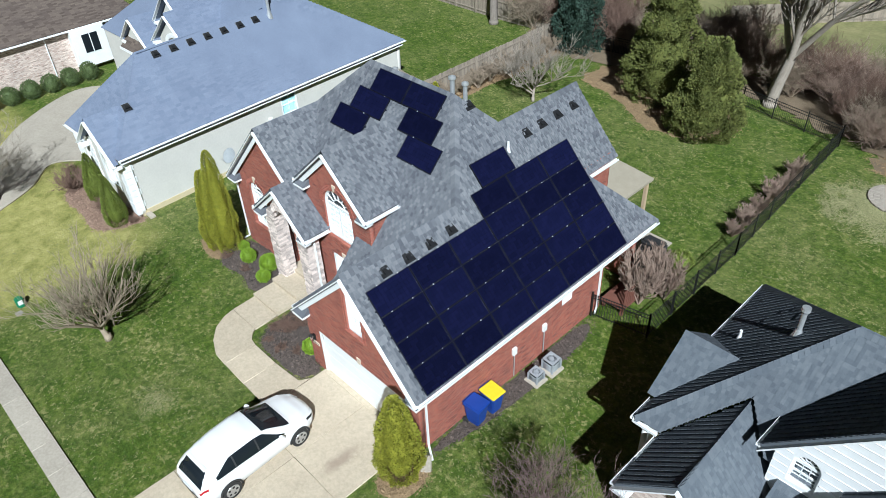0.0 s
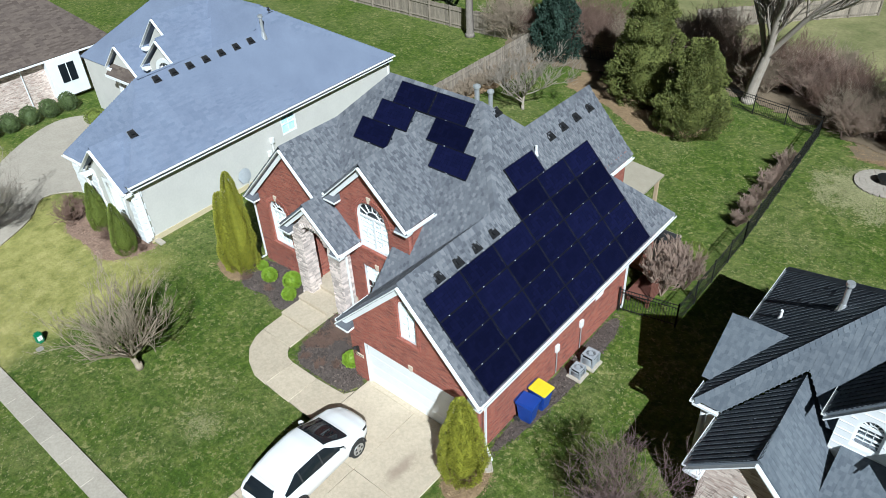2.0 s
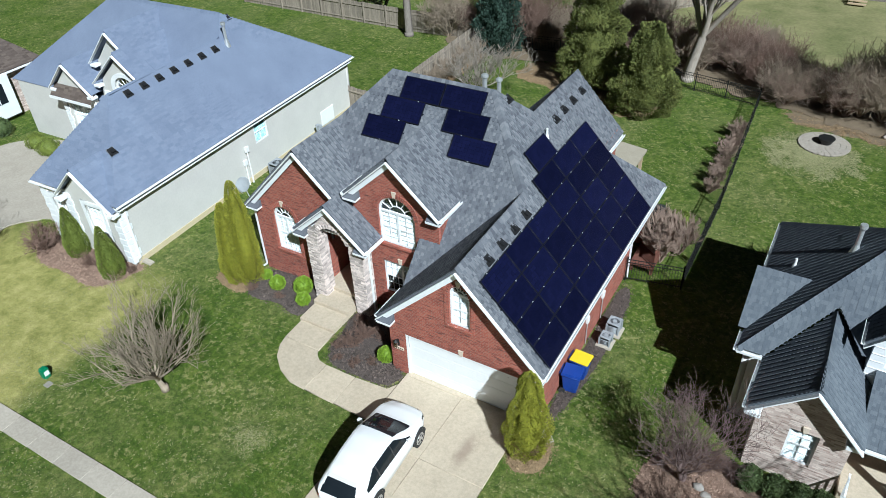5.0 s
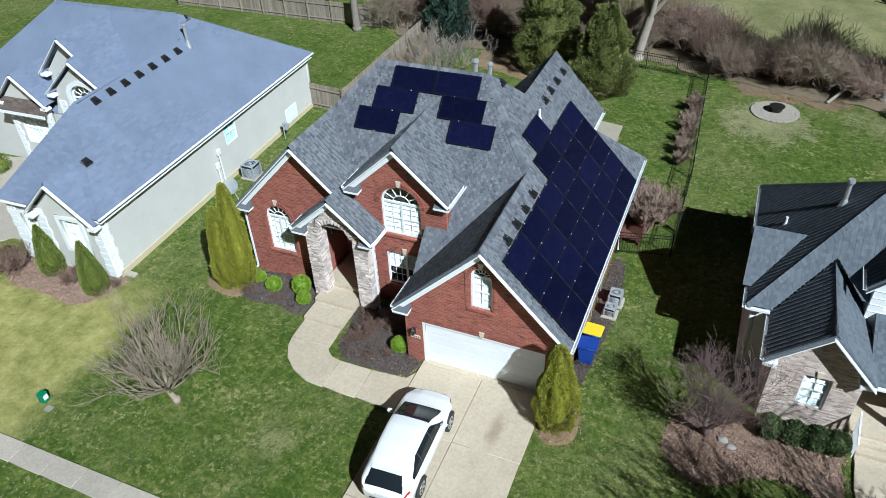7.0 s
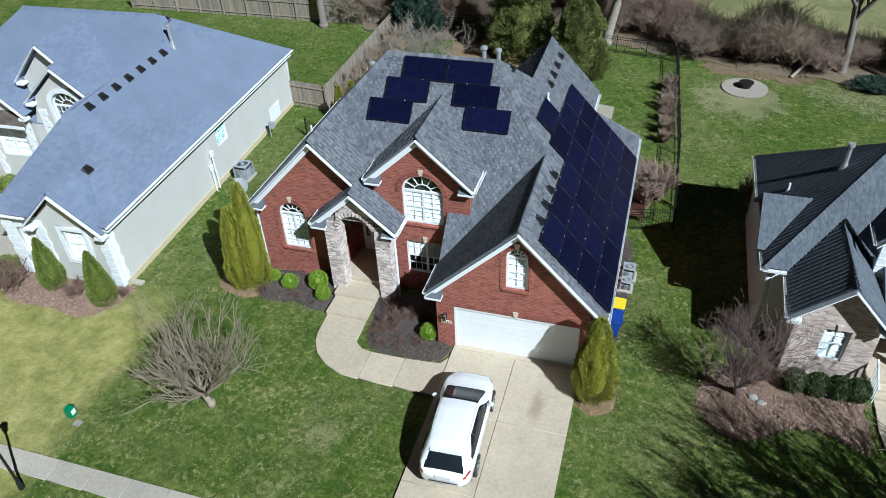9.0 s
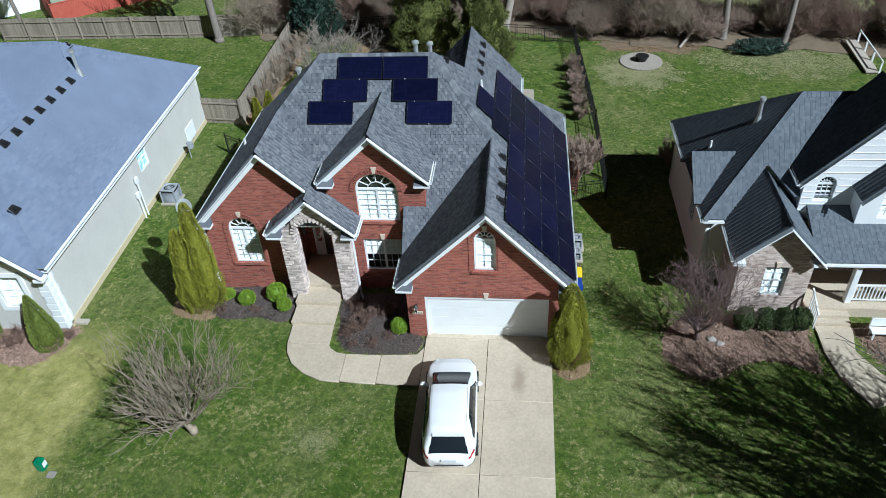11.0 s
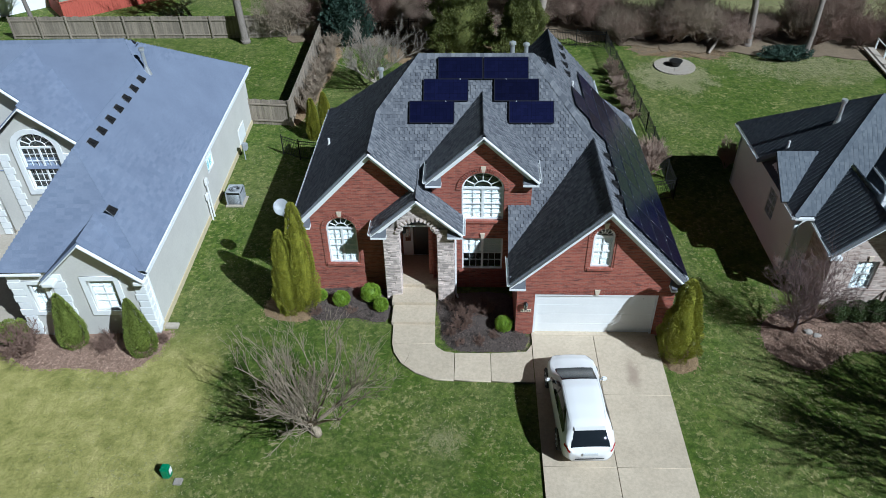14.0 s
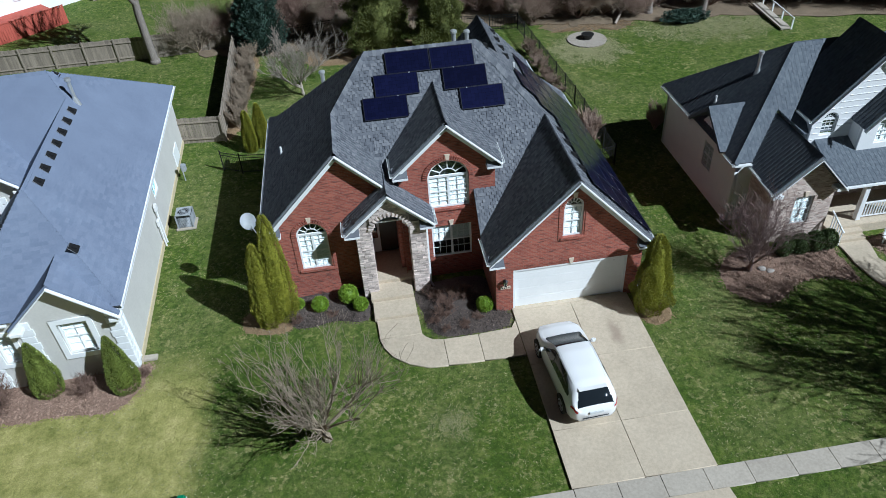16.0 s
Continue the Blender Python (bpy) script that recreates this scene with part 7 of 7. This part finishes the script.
for i, (x, y) in enumerate(((12.75, 1.0), (13.55, 1.0), (14.25, 1.02), (14.9, 1.05))):
    evergreen("holly", (x, y, G), 60 + i, 2600, 0.06, ball_shape(0.42, 0.4, 0.5, 0.06, i), (0.42, 0.4, 0.98, 0.9), LEAF_DARK, "clipped dark green holly below the window", "shrub", "holly hedge")
for i in range(6):
    evergreen("holly", (-34.6, -1.5 + 1.35 * i, G), 70 + i, 1400, 0.09, ball_shape(0.6, 0.6, 0.6, 0.06, i), (0.6, 0.6, 1.15, 0.9), LEAF_DARK, "clipped dark green shrub along the pale brick wall", "shrub", "far shrubs")
for i, (x, y, r) in enumerate(((-27.0, 5.2, 0.6), (-29.5, 5.0, 0.7), (-31.0, 5.2, 0.6), (-21.6, -0.8, 0.62), (6.6, 14.9, 0.55))):
    evergreen("round_shrub", (x, y, G), 90 + i, 1600, 0.07, ball_shape(r, r, r * 0.8, 0.12, i), (r, r, r * 1.5, 0.85), LEAF_YEW, "low rounded green shrub", "shrub", "round shrubs")

# ivy in a dark leaf colour that paints in the branch shadows on it
evergreen("ivy_thicket", (19.8, 28.2, G), 96, 4200, 0.10, ball_shape(1.6, 0.9, 0.4, 0.3, 3), (1.6, 0.9, 0.7, 0.9), LEAF_SPRUCE, "ivy heap below the hedgerow, coloured dark for branch shadow", "shrub")

# the two big cedars and the spruce
evergreen("cedar", (0.9, 26.6, G), 101, 26000, 0.11, cone_shape(5.6, 2.1, 0.25, 0.2, 0.25, 1), (2.1, 2.1, 5.6, 0.4), LEAF_CEDAR, "broad olive-green cedar on the back lawn", "evergreen tree", trunk=0.2)
evergreen("cedar", (-3.4, 28.9, G), 102, 28000, 0.12, cone_shape(8.0, 2.4, 0.15, 0.2, 0.28, 5), (2.4, 2.4, 8.0, 0.25), LEAF_CEDAR, "tall ragged olive-green cedar on the back lawn", "evergreen tree", trunk=0.25)
evergreen("spruce", (-12.1, 31.9, G), 103, 12000, 0.17, cone_shape(6.8, 1.9, 0.05, 0.15, 0.25, 9), (1.9, 1.9, 6.8, 0.1), LEAF_SPRUCE, "dark blue-green spruce by the wooden fence", "evergreen tree", trunk=0.18)

# leafless trees
bare_tree("ornamental_tree", (-8.1, -5.35, G), 37, 0.85, 0.15, 5, 0.40, (13, 5, 4, 3, 1), BARK_TAN, "leafless low-branched ornamental tree on the front lawn", first=0.75, ratio=(0.46, 0.72), thin=0.62, min_r=0.0058, reach=2.75, rise=(0.3, 2.0), slim=0.5, decay=0.60, wander=0.08)
bare_tree("ornamental_tree", (10.8, 0.25, G), 14, 1.3, 0.12, 5, 0.5, (13, 5, 4, 3, 2), TWIG_RED, "leafless reddish ornamental tree in bark mulch", first=0.4, ratio=(0.5, 0.75), thin=0.5, min_r=0.005, reach=1.9, slim=0.42, decay=0.52, rise=(0.75, 2.6), wander=0.17)
bare_tree("street_tree", (19.2, -8.9, G), 19, 2.4, 0.2, 5, 0.45, (15, 6, 5, 4, 3), BARK, "leafless street tree on the neighbour's lawn", first=0.5, ratio=(0.5, 0.78), thin=0.6, min_r=0.013, reach=4.2, wander=0.1)
bare_tree("ornamental_tree", (-22.8, -5.0, G), 23, 0.9, 0.13, 5, 0.58, (12, 5, 4, 3, 2), BARK_PALE, "leafless ornamental tree on the neighbour's lawn", first=0.5, ratio=(0.5, 0.75), min_r=0.007, reach=2.3, slim=0.4, decay=0.52, rise=(0.3, 1.9))
bare_tree("ornamental_tree", (-9.0, 23.2, G), 25, 1.0, 0.1, 5, 0.45, (8, 5, 4, 3, 3), BARK_PALE, "leafless pale vase-shaped tree behind the house", first=0.4, ratio=(0.5, 0.75), min_r=0.009, reach=2.2)
bare_tree("tall_tree", (2.2, 32.4, G), 30, 3.6, 0.42, 5, 0.36, (6, 5, 5, 4, 3), BARK_PALE, "tall leafless tree with pale bark in the hedgerow", first=0.75, ratio=(0.5, 0.75), thin=0.75, min_r=0.014, reach=6.5, rise=(1.4, 4.0), slim=0.55, decay=0.58, wander=0.09)
bare_tree("tall_tree", (-20.0, 31.5, G), 31, 8.5, 0.36, 4, 0.42, (8, 5, 4, 3), BARK, "tall leafless tree against the wooden fence", first=0.55, ratio=(0.5, 0.75), min_r=0.014, wander=0.05)
bare_tree("tall_tree", (-37.5, 33.6, G), 33, 5.5, 0.2, 4, 0.42, (7, 5, 4, 3), BARK, "slender leafless tree near the red deck", first=0.4, ratio=(0.5, 0.75), min_r=0.012, wander=0.05)
bare_tree("tall_tree", (17.8, 30.5, G), 37, 6.5, 0.3, 5, 0.45, (8, 5, 4, 4, 3), BARK, "leaning leafless tree in the hedgerow", first=0.3, ratio=(0.5, 0.78), min_r=0.012, lean=0.06, wander=0.05)
bare_tree("tall_tree", (21.5, 29.0, G), 39, 6.0, 0.24, 5, 0.45, (8, 5, 4, 4, 3), BARK, "leafless tree leaning over the brush", first=0.3, ratio=(0.5, 0.78), min_r=0.012, lean=0.1)

# low leafless bushes: built once for each kind, then copied
bush_a = bare_tree("bare_bush", (-2.7, 0.9, G), 41, 0.42, 0.02, 3, 0.5, (5, 5, 4), TWIG_BROWN, "leafless red-brown bush in dark mulch", "shrub", "bed bushes", stems=9, lean=0.8, ratio=(0.5, 0.85), min_r=0.004)
for i, (x, y, s) in enumerate(((-2.9, 0.2, 1.0), (-1.9, 1.2, 0.9), (-3.3, 1.4, 0.8), (-3.4, -0.2, 0.55), (-3.0, -0.75, 0.45), (-2.2, -0.7, 0.55), (-1.6, -0.3, 0.5), (-7.7, 1.1, 0.5), (-9.2, 1.0, 0.55), (-17.5, -1.2, 1.1), (-20.9, -1.5, 2.0), (-15.4, -0.8, 0.6), (11.4, 1.1, 1.3), (19.5, 0.3, 1.0))):
    copy_thing(bush_a, pose(x, y, G, 0, 0, 47 * i) @ Matrix.Diagonal((s, s, s, 1)))
hedge_a = bare_tree("clipped_bare_hedge", (-13.0, 19.6, G), 43, 0.9, 0.02, 3, 0.35, (6, 6, 5), TWIG_TAN, "tan leafless hedge shrub along the board fence", "shrub", "tan hedge", stems=14, lean=0.55, ratio=(0.4, 0.6), min_r=0.007)
for i in range(8):
    copy_thing(hedge_a, pose(-13.0 + 0.1 * (i % 2), 21.0 + 1.25 * i, G, 0, 0, 61 * i))
lawn_a = bare_tree("lawn_hedge_bush", (7.0, 25.4, G), 45, 0.7, 0.02, 3, 0.4, (6, 6, 5), TWIG_PINK, "leafless pinkish bush beside the iron fence", "shrub", "fence bushes", stems=14, lean=0.6, ratio=(0.4, 0.65), min_r=0.007)
for i, (y, s) in enumerate(((24.0, 0.9), (22.6, 1.0), (21.2, 0.85), (19.8, 0.95), (18.6, 0.8))):
    copy_thing(lawn_a, pose(7.15, y, G, 0, 0, 70 * i) @ Matrix.Diagonal((s, s, s, 1)))
for i, (x, y, s) in enumerate(((11.5, 13.2, 1.1), (6.6, 11.6, 1.7), (7.2, 12.6, 1.4), (6.2, 13.4, 1.2))):
    copy_thing(lawn_a, pose(x, y, G, 0, 0, 70 * i) @ Matrix.Diagonal((s, s, s * 1.3, 1)))
brush = [bare_tree("brush_thicket", (9.0 + 3 * k, 31.8, G), 51 + k, 1.35, 0.035, 4, 0.55, (5, 5, 4, 3), (TWIG_TAN, TWIG_BROWN, TWIG_PINK)[k], "tangled leafless brush in the hedgerow", "brush", "hedgerow brush", stems=9, lean=0.9, ratio=(0.55, 0.9), min_r=0.007) for k in range(3)]
rng = random.Random(5)
for i in range(70):
    u = i / 69
    x = -16 + 60 * u + rng.gauss(0, 0.8)
    y = 33.8 + 1.8 * math.sin(u * 3) - (7.0 * u if x > 8 else 0) + rng.gauss(0, 1.0)
    if x > 8:
        y = min(y, 33.5) if rng.random() < 0.7 else y
    s = rng.uniform(0.7, 1.3)
    copy_thing(brush[i % 3], pose(x, y, G, 0, 0, rng.uniform(0, 360)) @ Matrix.Diagonal((s, s, s * rng.uniform(0.8, 1.3), 1)))
for i in range(40):
    x, y = rng.uniform(-45, 60), rng.uniform(62, 80)
    s = rng.uniform(1.6, 2.8)
    copy_thing(brush[i % 3], pose(x, y, G, 0, 0, rng.uniform(0, 360)) @ Matrix.Diagonal((s, s, s, 1)))
log = empty("fallen_log", "pale fallen trunk lying in the hedgerow", "log", at=(15.5, 29.5, G))
part("trunk", tube(tube(tube(bmesh.new(), (14.6, 29.0, G + 0.08), (15.5, 30.2, 0.45), 0.1, 0.085, 8), (15.48, 30.17, 0.43), (16.5, 31.0, 1.25), 0.08, 0.04, 8), (15.4, 30.05, 0.4), (14.8, 31.2, 1.35), 0.06, 0.025, 6), BARK_PALE, log)


# ---- loose grass over the lawns ----
KEEP_OFF = [(-0.4, 5.4, -13, 0.1), (-5.9, 0.0, -2.8, 2.5), (-10, 6, 0, 16), (-60, -15.4, -0.4, 60), (-60, -20.6, -20, 60), (11.2, 60, 1.2, 12.5), (-60, 60, -9.9, -8.95)]


def on_lawn(x, y):
    if any(a <= x <= b and c <= y <= d for a, b, c, d in KEEP_OFF) or math.hypot(x - 11.7, y - 26.8) < 1.45:
        return False
    for loop in BEDS:
        inside = False
        for p, q in zip(loop, loop[1:] + loop[:1]):
            if (p[1] > y) != (q[1] > y) and x < p[0] + (y - p[1]) / (q[1] - p[1]) * (q[0] - p[0]):
                inside = not inside
        if inside:
            return False
    return True


def loose_grass(name, n, seed, straw, material, label, area=(-26, 24, -12.3, 31), pit=False, size=1.0):
    """Tufts scattered in drifts: flat dead ones, or upright green ones."""
    rng = random.Random(seed)
    verts, faces = [], []
    for _ in range(n):
        x, y = rng.uniform(*area[:2]), rng.uniform(*area[2:])
        thick = 0.22 + 1.0 * noise.noise(Vector((x * 0.33, y * 0.33, seed))) + 0.5 * noise.noise(Vector((x * 1.3, y * 1.3, seed)))
        if straw:
            thick += 0.6 * max(0.0, 1 - abs(x + 12.6) / 0.8) * (y < -1)
        if pit:
            thick = 0.95 + 0.5 * noise.noise(Vector((x * 1.1, y * 1.1, 4))) - 0.95 * math.hypot((x - area[0]) / (area[1] - area[0]) - 0.5, (y - area[2]) / (area[3] - area[2]) - 0.5) * 2
        if not straw and x < -10.5 and y < 0:
            continue
        if rng.random() > thick or not on_lawn(x, y):
            continue
        c = Vector((x, y, G + 0.016))
        for _ in range(2):
            a = rng.random() * 6.3
            e = Vector((math.cos(a), math.sin(a), 0))
            s = Vector((-e.y, e.x, 0))
            l, w = rng.uniform(0.02, 0.06) * size, rng.uniform(0.004, 0.011) * size
            up = Vector((0, 0, rng.uniform(0.005, 0.02) if straw else rng.uniform(0.03, 0.06)))
            k = len(verts)
            verts += [c - s * w, c + s * w, c + e * l + s * w * 0.5 + up, c + e * l - s * w * 0.5 + up]
            faces.append((k, k + 1, k + 2, k + 3))
    tagged(soup(name, verts, faces, material), label, "grass", kind="stuff")


loose_grass("dead_grass", 95000, 3, True, DEADTUFT, "straw-coloured dead grass lying in the lawn", size=1.35)
loose_grass("green_grass", 100000, 8, False, GREENTUFT, "short green grass tufts in the lawn")
loose_grass("worn_grass", 34000, 12, True, DEADTUFT, "worn straw-coloured grass round the fire pit", (8.2, 14.4, 22.4, 28.4), True, 2.0)
loose_grass("worn_grass", 26000, 21, True, DEADTUFT, "rough tan grass below the hedgerow", (14.6, 28.5, 23.6, 30.4), True, 2.2)
loose_grass("worn_grass", 4200, 15, True, DEADTUFT, "thin dead grass patch on the front lawn", (-4.6, -2.4, -6.4, -4.6), True, 0.9)
